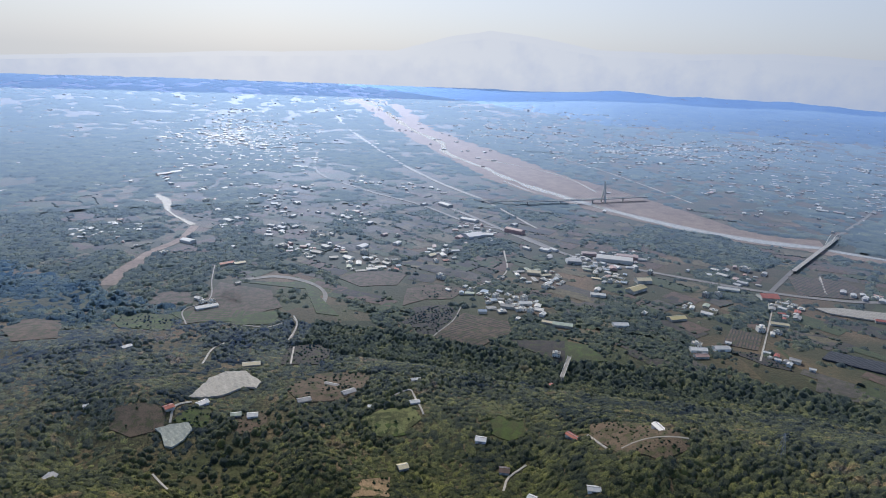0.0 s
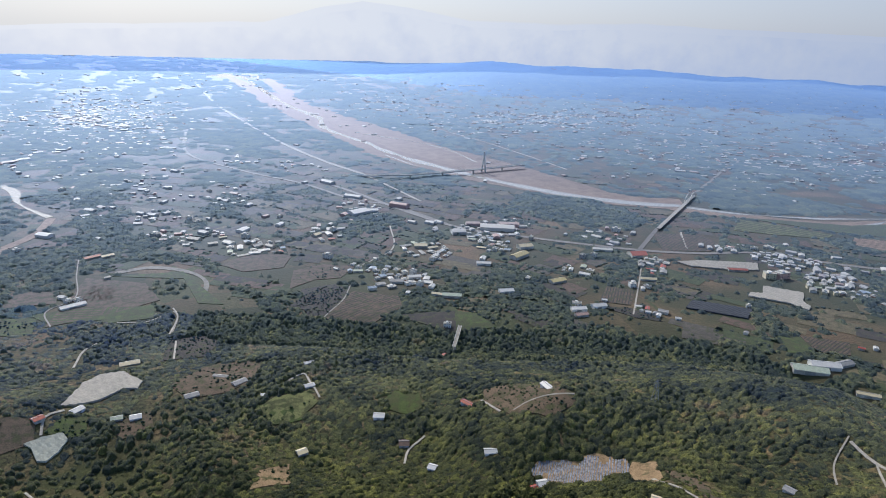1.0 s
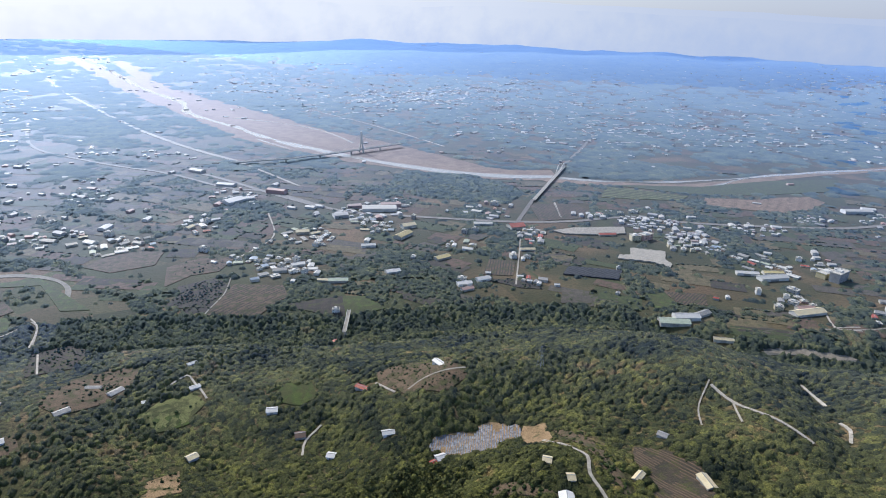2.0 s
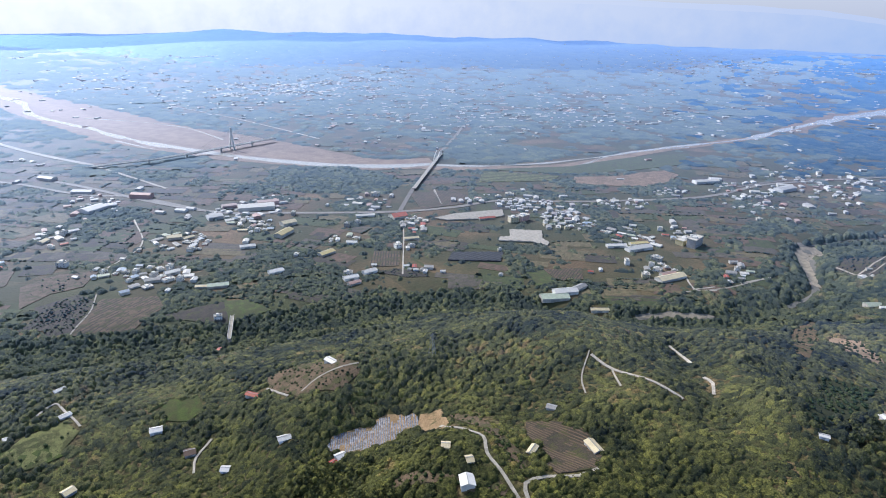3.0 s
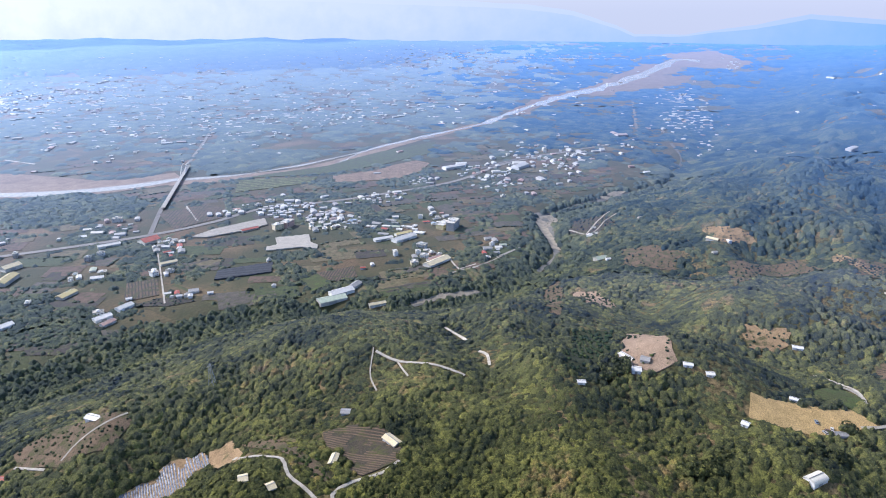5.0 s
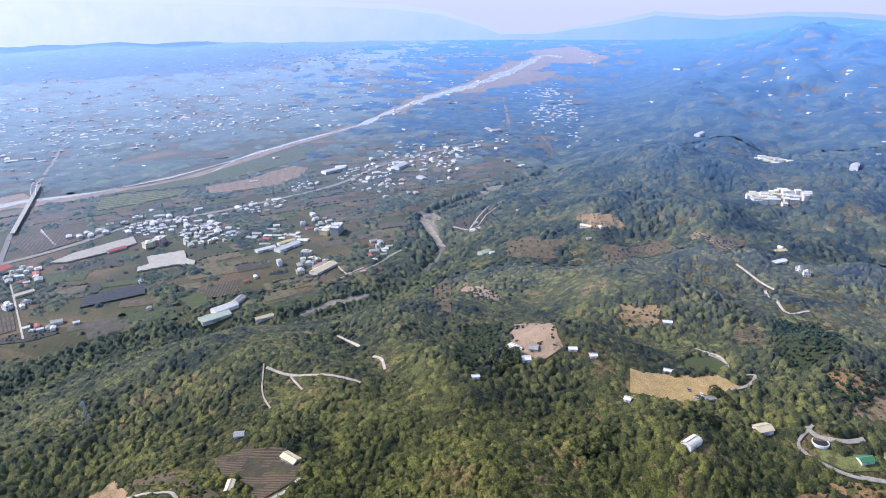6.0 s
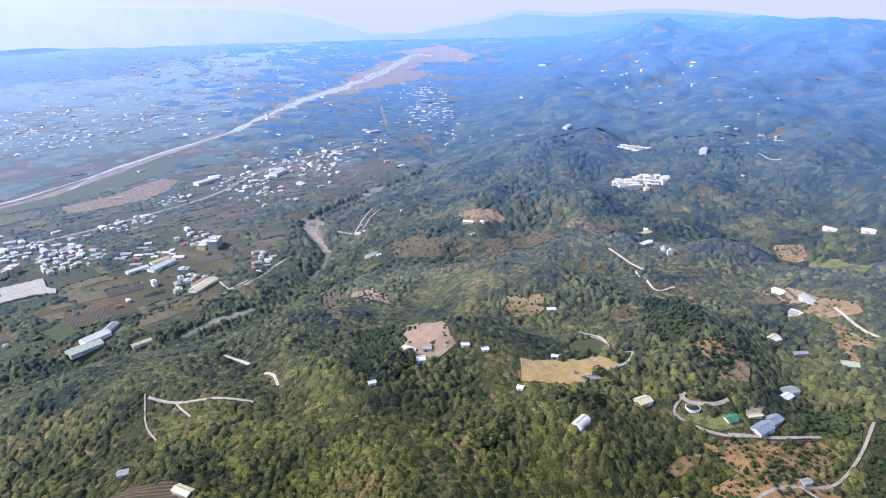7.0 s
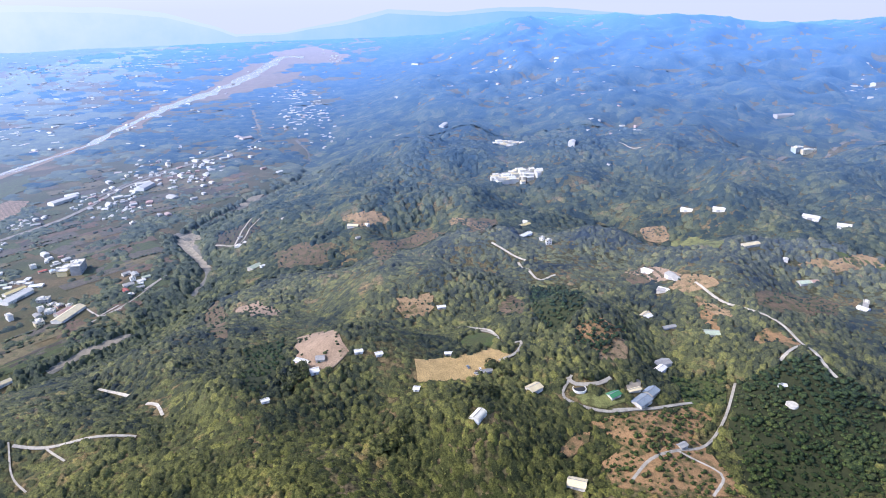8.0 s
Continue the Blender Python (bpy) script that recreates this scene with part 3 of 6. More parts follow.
def line(points, step=10.0):
    """A smooth line through the points, with a place every few metres."""
    p = [np.array(q, float) for q in points]
    p = [2 * p[0] - p[1]] + p + [2 * p[-1] - p[-2]]
    out = []
    for a, b, c, d in zip(p, p[1:], p[2:], p[3:]):
        k = max(2, int(np.linalg.norm(c - b) / step))
        for t in np.arange(k) / k:
            out.append(0.5 * (2 * b + (c - a) * t + (2 * a - 5 * b + 4 * c - d) * t * t + (3 * b - a - 3 * c + d) * t ** 3))
    return np.array(out + [p[-2]])


def strip(name, points, width, lift, mat, wobble=0.0, step=8.0, thick=0.5):
    """A band laid over the land along a line, with a thickness."""
    p = line(points, step)
    d = np.gradient(p, axis=0)
    d /= np.linalg.norm(d, axis=1)[:, None]
    side = np.stack([-d[:, 1], d[:, 0]], 1)
    n = len(p)
    w = width * (1 + wobble * rough(np.arange(n) * step, np.full(n, width), 5 * step, 21))
    w2 = width * (1 + wobble * rough(np.arange(n) * step, np.full(n, -width), 7 * step, 22))
    rails = [p - side * w[:, None] / 2, p - side * (w / 6)[:, None], p + side * (w2 / 6)[:, None], p + side * w2[:, None] / 2]
    verts, faces = [], []
    for q in rails:
        z = terrain(q[:, 0], q[:, 1]) + lift
        verts += [(x, y, h) for (x, y), h in zip(q, z)]
    for q in (rails[0], rails[3]):
        z = terrain(q[:, 0], q[:, 1]) + lift - thick
        verts += [(x, y, h) for (x, y), h in zip(q, z)]
    for i in range(n - 1):
        for a, b in ((0, 1), (1, 2), (2, 3), (4, 0), (3, 5)):
            faces.append((a * n + i, a * n + i + 1, b * n + i + 1, b * n + i))
    return new(name, mesh_of(name, verts, faces, mat))


def inside(x, y, poly):
    hit = np.zeros(np.shape(x), bool)
    for (ax, ay), (bx, by) in zip(poly, poly[1:] + poly[:1]):
        if ay != by:
            hit ^= ((ay > y) != (by > y)) & (x < (bx - ax) * (y - ay) / (by - ay) + ax)
    return hit


def near_line(x, y, pts):
    best = np.full(np.shape(x), 1e9)
    for (ax, ay), (bx, by) in zip(pts, pts[1:]):
        ux, uy = bx - ax, by - ay
        t = np.clip(((x - ax) * ux + (y - ay) * uy) / (ux * ux + uy * uy + 1e-9), 0, 1)
        best = np.minimum(best, np.hypot(x - ax - t * ux, y - ay - t * uy))
    return best


def field(name, poly, mat, lift=0.7, step=7.0, thick=0.8):
    """A patch of land with its own cover, laid over the ground, with a low edge."""
    from mathutils.geometry import delaunay_2d_cdt
    rim = []
    for a, b in zip(poly, poly[1:] + poly[:1]):
        a, b = np.array(a, float), np.array(b, float)
        k = max(1, int(np.linalg.norm(b - a) / step))
        for i in range(k):
            q = a + (b - a) * i / k
            rim.append(q + 0.12 * step * np.array((rough(q[0], q[1], 9, 31), rough(q[0], q[1], 9, 32))))
    xs = np.arange(min(q[0] for q in rim), max(q[0] for q in rim), step)
    ys = np.arange(min(q[1] for q in rim), max(q[1] for q in rim), step)
    gx, gy = np.meshgrid(xs, ys)
    ring = [tuple(q) for q in rim]
    ok = inside(gx, gy, ring)
    pts = [Vector(q) for q in ring] + [Vector((a, b)) for a, b in zip(gx[ok], gy[ok])]
    n = len(ring)
    v, e, f, *_ = delaunay_2d_cdt(pts, [(i, (i + 1) % n) for i in range(n)], [], 1, 1e-4)
    arr = np.array([(q.x, q.y) for q in v])
    z = terrain(arr[:, 0], arr[:, 1]) + lift
    verts = [(x, y, h) for (x, y), h in zip(arr, z)]
    verts += [(x, y, float(terrain(x, y)) + lift - thick) for x, y in ring]
    m = len(arr)
    faces = [tuple(q) for q in f] + [(i, m + i, m + (i + 1) % n, (i + 1) % n) for i in range(n)]
    return new(name, mesh_of(name, verts, faces, mat))


# ---- the ground: one sheet to the horizon ----
def build_ground():
    radii = [0.0] + list(np.geomspace(25, 4885, 330))
    turns = np.radians(np.concatenate([np.arange(-135, 60, 0.55), np.arange(60, 225, 3.0)]))
    rr, aa = np.meshgrid(radii, turns, indexing="ij")
    x, y = -rr * np.sin(aa), rr * np.cos(aa)
    z = terrain(x, y)
    nr, na = rr.shape
    verts = np.stack([x, y, z], -1).reshape(-1, 3)
    i, j = np.meshgrid(np.arange(nr - 1), np.arange(na), indexing="ij")
    k = (j + 1) % na
    a, b, c, d = i * na + j, (i + 1) * na + j, (i + 1) * na + k, i * na + k
    tris = np.concatenate([np.stack([a, b, c], -1).reshape(-1, 3), np.stack([a, c, d], -1).reshape(-1, 3)])
    me = tri_mesh("ground", verts, tris, GROUND)
    me.polygons.foreach_set("use_smooth", np.ones(len(tris), bool))
    tagged(new("ground", me), "brown and green farmland with wooded hills, reaching the far ranges", "ground", kind="structure")


build_ground()


def far_ranges():
    a = np.arange(0, 360, 0.5)
    bearing = np.where(a > 180, a - 360, a)
    crest = np.interp(bearing, CREST_A, CREST_H)
    def wave(k, seed):
        return sum(h * rough(a * s, np.full(len(a), 7.0 * seed), 10, seed) for h, s in ((14, 3), (8, 8), (4, 20))) * k
    def at(radius, part):
        """The crest's share as a height at that distance, seen from the camera's 330 m."""
        return 330 + (part * crest - 330 + 60 * (1 - part)) * radius / 4700
    backdrop("sky", 4950, -60, np.full(len(a), 900.0), SKY_GLOW_STOPS, SKY_GLOW_STOPS, "glowing ring painted as pale hazy sky behind the mountains", clear=True)
    backdrop("far_range", 4930, -60, at(4930, 1.0) + wave(0.35, 71), blend(0.45, 0.8), blend(0.5, 0.9), "glowing ring painted as a far range, faint blue with haze")
    backdrop("middle_range", 4900, -60, at(4900, 0.9) + wave(0.35, 72), blend(0.08, 0.5), blend(0.16, 0.88), "glowing ring painted as hazy blue wooded slopes")


far_ranges()

# ---- river, roads, fields ----
for w, pts in SAND:
    tagged(strip("river_bed", pts, w, 0.35, SAND_MAT, 0.5, 20), "pale brown gravel and sand of a river bed", "river bed", kind="structure")
for w, pts in WATER:
    tagged(strip("river", pts, w, 0.65, WATER_MAT, 0.85, 12), "shallow pale river water between sand banks", "river", kind="structure")
for w, pts in STREAM:
    tagged(strip("stream", pts, w, 0.6, STREAM_MAT, 0.5, 9), "stony stream with little water below the hills", "stream", kind="structure")
for w, pts in MAIN_ROAD:
    tagged(strip("road", pts, w, 0.7, ASPHALT, 0.0, 12), "grey asphalt road across the plain", "road", kind="structure")
for w, pts in FARM_ROAD:
    tagged(strip("farm_road", pts, w, 0.8, CONCRETE, 0.12, 5), "narrow pale concrete farm road" if w < 4 else "wide pale concrete levee road beside the river", "road", kind="structure")

SOIL = soil("bare_soil", (0.17, 0.122, 0.08), (0.105, 0.085, 0.055), 9, 0.3)
PALE_SOIL = soil("pale_soil", (0.4, 0.28, 0.16), (0.29, 0.2, 0.115), 10, 0.25)
ORANGE_SOIL = soil("orange_soil", (0.37, 0.225, 0.115), (0.23, 0.15, 0.075), 9, 0.3)
PINK_SOIL = soil("dry_pinkish_soil", (0.4, 0.295, 0.215), (0.3, 0.22, 0.16), 12, 0.0)
DARK_SOIL = soil("dark_soil", (0.085, 0.07, 0.055), (0.06, 0.055, 0.045), 10, 0.3)
STRAW = soil("dry_straw", (0.52, 0.37, 0.175), (0.41, 0.295, 0.135), 9, -0.25)
GRASS = soil("meadow_grass", (0.11, 0.15, 0.035), (0.07, 0.10, 0.03), 10, 0.5)
LIME = soil("yellow_green_crop", (0.23, 0.24, 0.09), (0.17, 0.19, 0.07), 8, 0.4)
NET = plain("shade_net", (0.52, 0.49, 0.44), (0.43, 0.41, 0.37), 9, 0.7)
PALE_NET = plain("greenish_shade_net", (0.42, 0.44, 0.38), (0.36, 0.38, 0.33), 7, 0.7)
BLACK_NET = plain("black_net", (0.035, 0.038, 0.045), (0.025, 0.028, 0.035), 7, 0.6)
FOIL = plain("silver_foil", (0.3, 0.33, 0.39), (0.07, 0.08, 0.105), 1.6, 0.4, 0.4, 0.15)
PALE_BANK = plain("pale_gravel", (0.4, 0.35, 0.28), (0.25, 0.225, 0.18), 8, 0.95, 0.4)
# grass darkened in its colour for the shade under orchard trees
SHADE_DARK_GRASS = plain("shade_dark_grass", (0.055, 0.065, 0.028), (0.035, 0.045, 0.02), 5, 0.95, 0.5)
FURROW = plain("furrow_soil", (0.12, 0.09, 0.065), (0.16, 0.115, 0.08), 5, 0.95, 0.4)
EARTH = {"straw": (STRAW, "mown straw-coloured field on the hilltop"), "pink": (PINK_SOIL, "dry pinkish ploughed field by the river"), "striped": (LIME, "yellow-green field in long strips"),
         "meadow": (GRASS, "bright green meadow among the trees"), "green_b": (GRASS, "green field by a small bridge"), "green_y": (GRASS, "green crop beside a shade net"), "green_i": (GRASS, "small green field"),
         "meadow_w": (GRASS, "grassy slope among woods"), "soil": (PALE_SOIL, "bare tan earth of a dug yard"), "mulch": (PALE_SOIL, "tan slope under silver foil"), "orange": (ORANGE_SOIL, "orange-brown orchard soil"),
         "dotted": (PALE_SOIL, "tan orchard clearing with small trees"), "yard": (PINK_SOIL, "bare brown farmyard clearing"), "terrace": (DARK_SOIL, "brown terraced field in furrows"), "brown_b": (DARK_SOIL, "dark brown fallow field"),
         "rows_g": (DARK_SOIL, "dark field with rows of green"), "dots": (DARK_SOIL, "dark orchard field"), "grove": (SHADE_DARK_GRASS, "dark green orchard ground"), "field_w": (SOIL, "brown fallow field on the plain"), "brown_c": (SOIL, "brown fallow field"),
         "bed_w": (SAND_MAT, "wide brown gravel bed of the river"), "bed_x": (SAND_MAT, "wide brown gravel bed of the river"), "green_r": (GRASS, "long green field beside the river"), "p1": (PINK_SOIL, "bare pinkish soil in a clearing"), "p2": (PALE_SOIL, "tan bare slope"), "p5": (PALE_SOIL, "tan bare slope"), "p6": (PINK_SOIL, "bare pinkish soil on a slope"),
         "p13": (PALE_SOIL, "tan orchard soil"), "grove_b": (SHADE_DARK_GRASS, "orchard ground coloured dark for tree shade"), "grove_c": (SHADE_DARK_GRASS, "orchard ground coloured dark for tree shade"), "grove_d": (GRASS, "grassy ground under small trees"), "dry": (PALE_SOIL, "dry pale ground"),
         "q1": (PALE_SOIL, "dry tan slope with sparse shrubs"), "q2": (PALE_SOIL, "dry tan slope with sparse shrubs"), "q6": (ORANGE_SOIL, "orange-brown soil between bushes"), "q7": (LIME, "pale green clearing on a hill"), "q9": (ORANGE_SOIL, "orange-brown bank above a track"),
         "bed_far": (SAND_MAT, "wide pale gravel bed of the river"), "bed_pink": (SAND_MAT, "pinkish gravel bank of the river"), "bank_f": (PALE_BANK, "pale gravel bank of the stream"), "bank_g": (PALE_BANK, "pale sandy bank in a bend of the stream"), "bank_h": (PALE_BANK, "pale gravel bank of the stream"), "lines_p": (DARK_SOIL, "dark field with rows of young trees"), "plot_b": (DARK_SOIL, "dark plot with rows of crops"), "plot_d": (GRASS, "grassy ground among trees"), "plot_e": (PALE_SOIL, "tan orchard clearing"), "plot_g": (PINK_SOIL, "bare pinkish bank"),
         "tan_a": (PALE_SOIL, "tan bare ground on a hillside"), "tan_b": (PALE_SOIL, "tan bare ground on a hillside"), "tan_c": (PALE_SOIL, "dry tan slope"), "tan_d": (PINK_SOIL, "bare yard round hill farms"), "red_a": (ORANGE_SOIL, "reddish orchard soil"), "tan_g": (ORANGE_SOIL, "reddish bare bank"), "meadow_e": (GRASS, "bright green strip on a hill"), "spots": (SHADE_DARK_GRASS, "dark orchard ground with pale gaps"),
         "court": (PALE_BANK, "pale gravel forecourt of a hill farm"), "lawn": (LIME, "light green lawn beside a hill farm"),
         "meadow_f": (LIME, "yellow-green meadow among trees"), "rows_w": (DARK_SOIL, "dark soil under young fruit trees"), "grass_w": (GRASS, "rough grass among trees"),
         "meadow_b": (GRASS, "light green meadow"), "meadow_c": (GRASS, "green meadow in a bend of the stream"), "meadow_d": (GRASS, "bright green grass beside a road")}
NETS = {"net_white": (NET, 2.2), "net_pale": (PALE_NET, 1.9), "net_grey": (NET, 2.4), "net_long": (NET, 2.4), "black": (BLACK_NET, 2.0)}


def ridges(name, poly, angle, spacing, width, height, mat, lift, wobble=0.6, gaps=0.0):
    """Parallel low banks across a field, all in one mesh, broken where they are worn away."""
    cx, cy = np.mean(poly, axis=0)
    ca, sa = math.cos(radians(angle)), math.sin(radians(angle))
    reach = max(math.hypot(x - cx, y - cy) for x, y in poly)
    verts, tris, n = [], [], 0
    for off in np.arange(-reach, reach, spacing):
        s = np.arange(-reach, reach, 2.5)
        o = off + wobble * rough(s, np.full(len(s), off * 3), 14, 51)
        x, y = cx + ca * s - sa * o, cy + sa * s + ca * o
        ok = inside(x, y, poly) & (rough(x, y, 9, 52) > gaps - 1)
        x1, y1 = x - sa * width / 2, y + ca * width / 2
        x2, y2 = x + sa * width / 2, y - ca * width / 2
        z = terrain(x, y) + lift
        for i in np.where(ok[:-1] & ok[1:])[0]:
            for q in (i, i + 1):
                verts += [(x2[q], y2[q], z[q]), (x[q], y[q], z[q] + height), (x1[q], y1[q], z[q])]
            tris += [(n, n + 3, n + 4), (n, n + 4, n + 1), (n + 1, n + 4, n + 5), (n + 1, n + 5, n + 2)]
            n += 6
    return new(name, tri_mesh(name, np.array(verts), np.array(tris), mat))


def tent(name, poly, mat, height):
    """A shade net stretched over posts: a raised sheet with sagging bays and a skirt."""
    ob = field(name, poly, mat, height, 3.5, height * 0.8)
    for v in ob.data.vertices:
        x, y, z = v.co
        if z > float(terrain(x, y)) + 0.9 * height:
            v.co.z += 0.45 * math.sin(x * 0.9 + 0.4 * y) + 0.3 * float(rough(x, y, 11, 61))
    return ob


for key, poly in FIELDS.items():
    if key in NETS:
        mat, height = NETS[key]
        tagged(tent("shade_net", poly, mat, height), "wide %s shade net stretched over a crop" % ("black" if key == "black" else "pale grey"), "shade net")
    else:
        mat, label = EARTH.get(key, (SOIL, "brown fallow field"))
        tagged(field("field", poly, mat, 0.3 if mat == SAND_MAT else 0.7, 20.0 if mat == SAND_MAT else 7.0), label, "field", kind="structure")
for key, angle, spacing, width, height, mat, gaps, label in (
        ("mulch", 62, 1.7, 1.45, 0.4, FOIL, 0.5, "strips of silver foil over planting beds"), ("terrace", 100, 2.2, 1.2, 0.35, FURROW, 0.35, "brown furrows of a ploughed field"),
        ("striped", -38, 14, 6.5, 0.8, GRASS, 0.0, "green crop strips"), ("pink", -38, 9, 2.2, 0.4, SOIL, 0.3, "low ridges of a ploughed field"), 
        ("brown_e", 40, 6, 2, 0.4, DARK_SOIL, 0.4, "furrows of a fallow field"), ("brown_f", 60, 4, 1.6, 0.4, DARK_SOIL, 0.3, "furrows of a fallow field"), ("brown_h", 30, 4, 1.6, 0.4, DARK_SOIL, 0.3, "furrows of a fallow field"),
        ("brown_a", 35, 5, 1.6, 0.4, DARK_SOIL, 0.5, "furrows of a fallow field"), ("bare", 60, 3.5, 1.4, 0.4, DARK_SOIL, 0.5, "furrows of bare earth"),
        ("fallow_e", 10, 4, 1.5, 0.4, SOIL, 0.5, "furrows of a fallow field")):
    tagged(ridges("furrows", FIELDS[key], angle, spacing, width, height, mat, 0.74, gaps=gaps), label, "furrows", kind="stuff")


# ---- woods ----
def blob(rng):
    t = (1 + 5 ** 0.5) / 2
    v = np.array([(-1, t, 0), (1, t, 0), (-1, -t, 0), (1, -t, 0), (0, -1, t), (0, 1, t), (0, -1, -t), (0, 1, -t), (t, 0, -1), (t, 0, 1), (-t, 0, -1), (-t, 0, 1)])
    f = np.array([(0, 11, 5), (0, 5, 1), (0, 1, 7), (0, 7, 10), (0, 10, 11), (1, 5, 9), (5, 11, 4), (11, 10, 2), (10, 7, 6), (7, 1, 8), (3, 9, 4), (3, 4, 2), (3, 2, 6), (3, 6, 8), (3, 8, 9), (4, 9, 5), (2, 4, 11), (6, 2, 10), (8, 6, 7), (9, 8, 1)])
    v = v / np.linalg.norm(v[0])
    return v * (1 + 0.28 * (rng.random((12, 1)) - 0.5)), f


def crown(rng, lobes, flakes):
    """A tree's crown: uneven lobes of foliage and loose sprays at the outline, 1 m across and about 1 m high."""
    vs, fs, n = [], [], 0
    for k in range(lobes):
        v, f = blob(rng)
        a, out = rng.random() * 6.283, (0.0 if k == 0 else 0.2 + 0.16 * rng.random())
        size = 0.34 if k == 0 and lobes > 1 else 0.2 + 0.13 * rng.random()
        if lobes == 1:
            size = 0.42 if flakes > 10 else 0.5
        c = np.array((out * math.cos(a), out * math.sin(a), 0.55 + 0.26 * (rng.random() - 0.3) * (k > 0)))
        vs.append(v * size * np.array((1, 1, 0.85)) + c), fs.append(f + n)
        n += len(v)
    for k in range(flakes):
        a, e = rng.random() * 6.283, rng.random() * 1.4
        c = np.array((math.cos(a) * math.cos(e), math.sin(a) * math.cos(e), math.sin(e))) * (0.4 + 0.12 * rng.random()) + (0, 0, 0.5)
        tri = c + (rng.random((3, 3)) - 0.5) * 0.36
        outward = np.cross(tri[1] - tri[0], tri[2] - tri[0]) @ (c - (0, 0, 0.2)) > 0
        vs.append(tri), fs.append(np.array([(0, 1, 2) if outward else (0, 2, 1)]) + n)
        n += 3
    return np.concatenate(vs), np.concatenate(fs)


def wood(name, x, y, width, height, kinds, mat, seed, sink=0.12):
    """Many crowns in one mesh, each turned and sized on its own."""
    rng = np.random.default_rng(seed)
    pick = rng.integers(0, len(kinds), len(x))
    base = terrain(x, y)
    vs, fs, n = [], [], 0
    for k, (v, f) in enumerate(kinds):
        s = np.where(pick == k)[0]
        if not len(s):
            continue
        a = rng.random(len(s)) * 6.283
        ca, sa = np.cos(a)[:, None], np.sin(a)[:, None]
        w, h = width[s][:, None], height[s][:, None]
        px = (v[:, 0] * ca - v[:, 1] * sa) * w + x[s][:, None]
        py = (v[:, 0] * sa + v[:, 1] * ca) * w + y[s][:, None]
        pz = (v[:, 2] - sink) * h + base[s][:, None]
        vs.append(np.stack([px, py, pz], -1).reshape(-1, 3))
        fs.append((f[None] + (np.arange(len(s)) * len(v))[:, None, None]).reshape(-1, 3) + n)
        n += len(s) * len(v)
    return new(name, tri_mesh(name, np.concatenate(vs), np.concatenate(fs), mat))


def free_of(x, y, margin):
    ok = np.ones(len(x), bool)
    wx, wy = x + 3.5 * rough(x, y, 8, 33), y + 3.5 * rough(x, y, 8, 34)
    for poly in FIELDS.values():
        (x0, y0), (x1, y1) = np.min(poly, axis=0), np.max(poly, axis=0)
        k = np.where((wx > x0) & (wx < x1) & (wy > y0) & (wy < y1))[0]
        ok[k] &= ~inside(wx[k], wy[k], poly)
    for group, extra in ((FARM_ROAD, 1.3), (MAIN_ROAD, 3.0), (WATER, 2.0), (SAND, 0.0), (STREAM, 0.0)):
        for w, pts in group:
            reach = w / 2 + extra + margin
            (x0, y0), (x1, y1) = np.min(pts, axis=0) - reach, np.max(pts, axis=0) + reach
            k = np.where((x > x0) & (x < x1) & (y > y0) & (y < y1))[0]
            ok[k] &= near_line(x[k], y[k], pts) > reach
    return ok


def scatter(rng, r0, r1, a0, a1, spacing):
    n = int(0.5 * (r1 * r1 - r0 * r0) * radians(a1 - a0) / spacing ** 2)
    r = np.sqrt(rng.random(n) * (r1 * r1 - r0 * r0) + r0 * r0)
    a = np.radians(a0 + (a1 - a0) * rng.random(n))
    return -r * np.sin(a), r * np.cos(a)


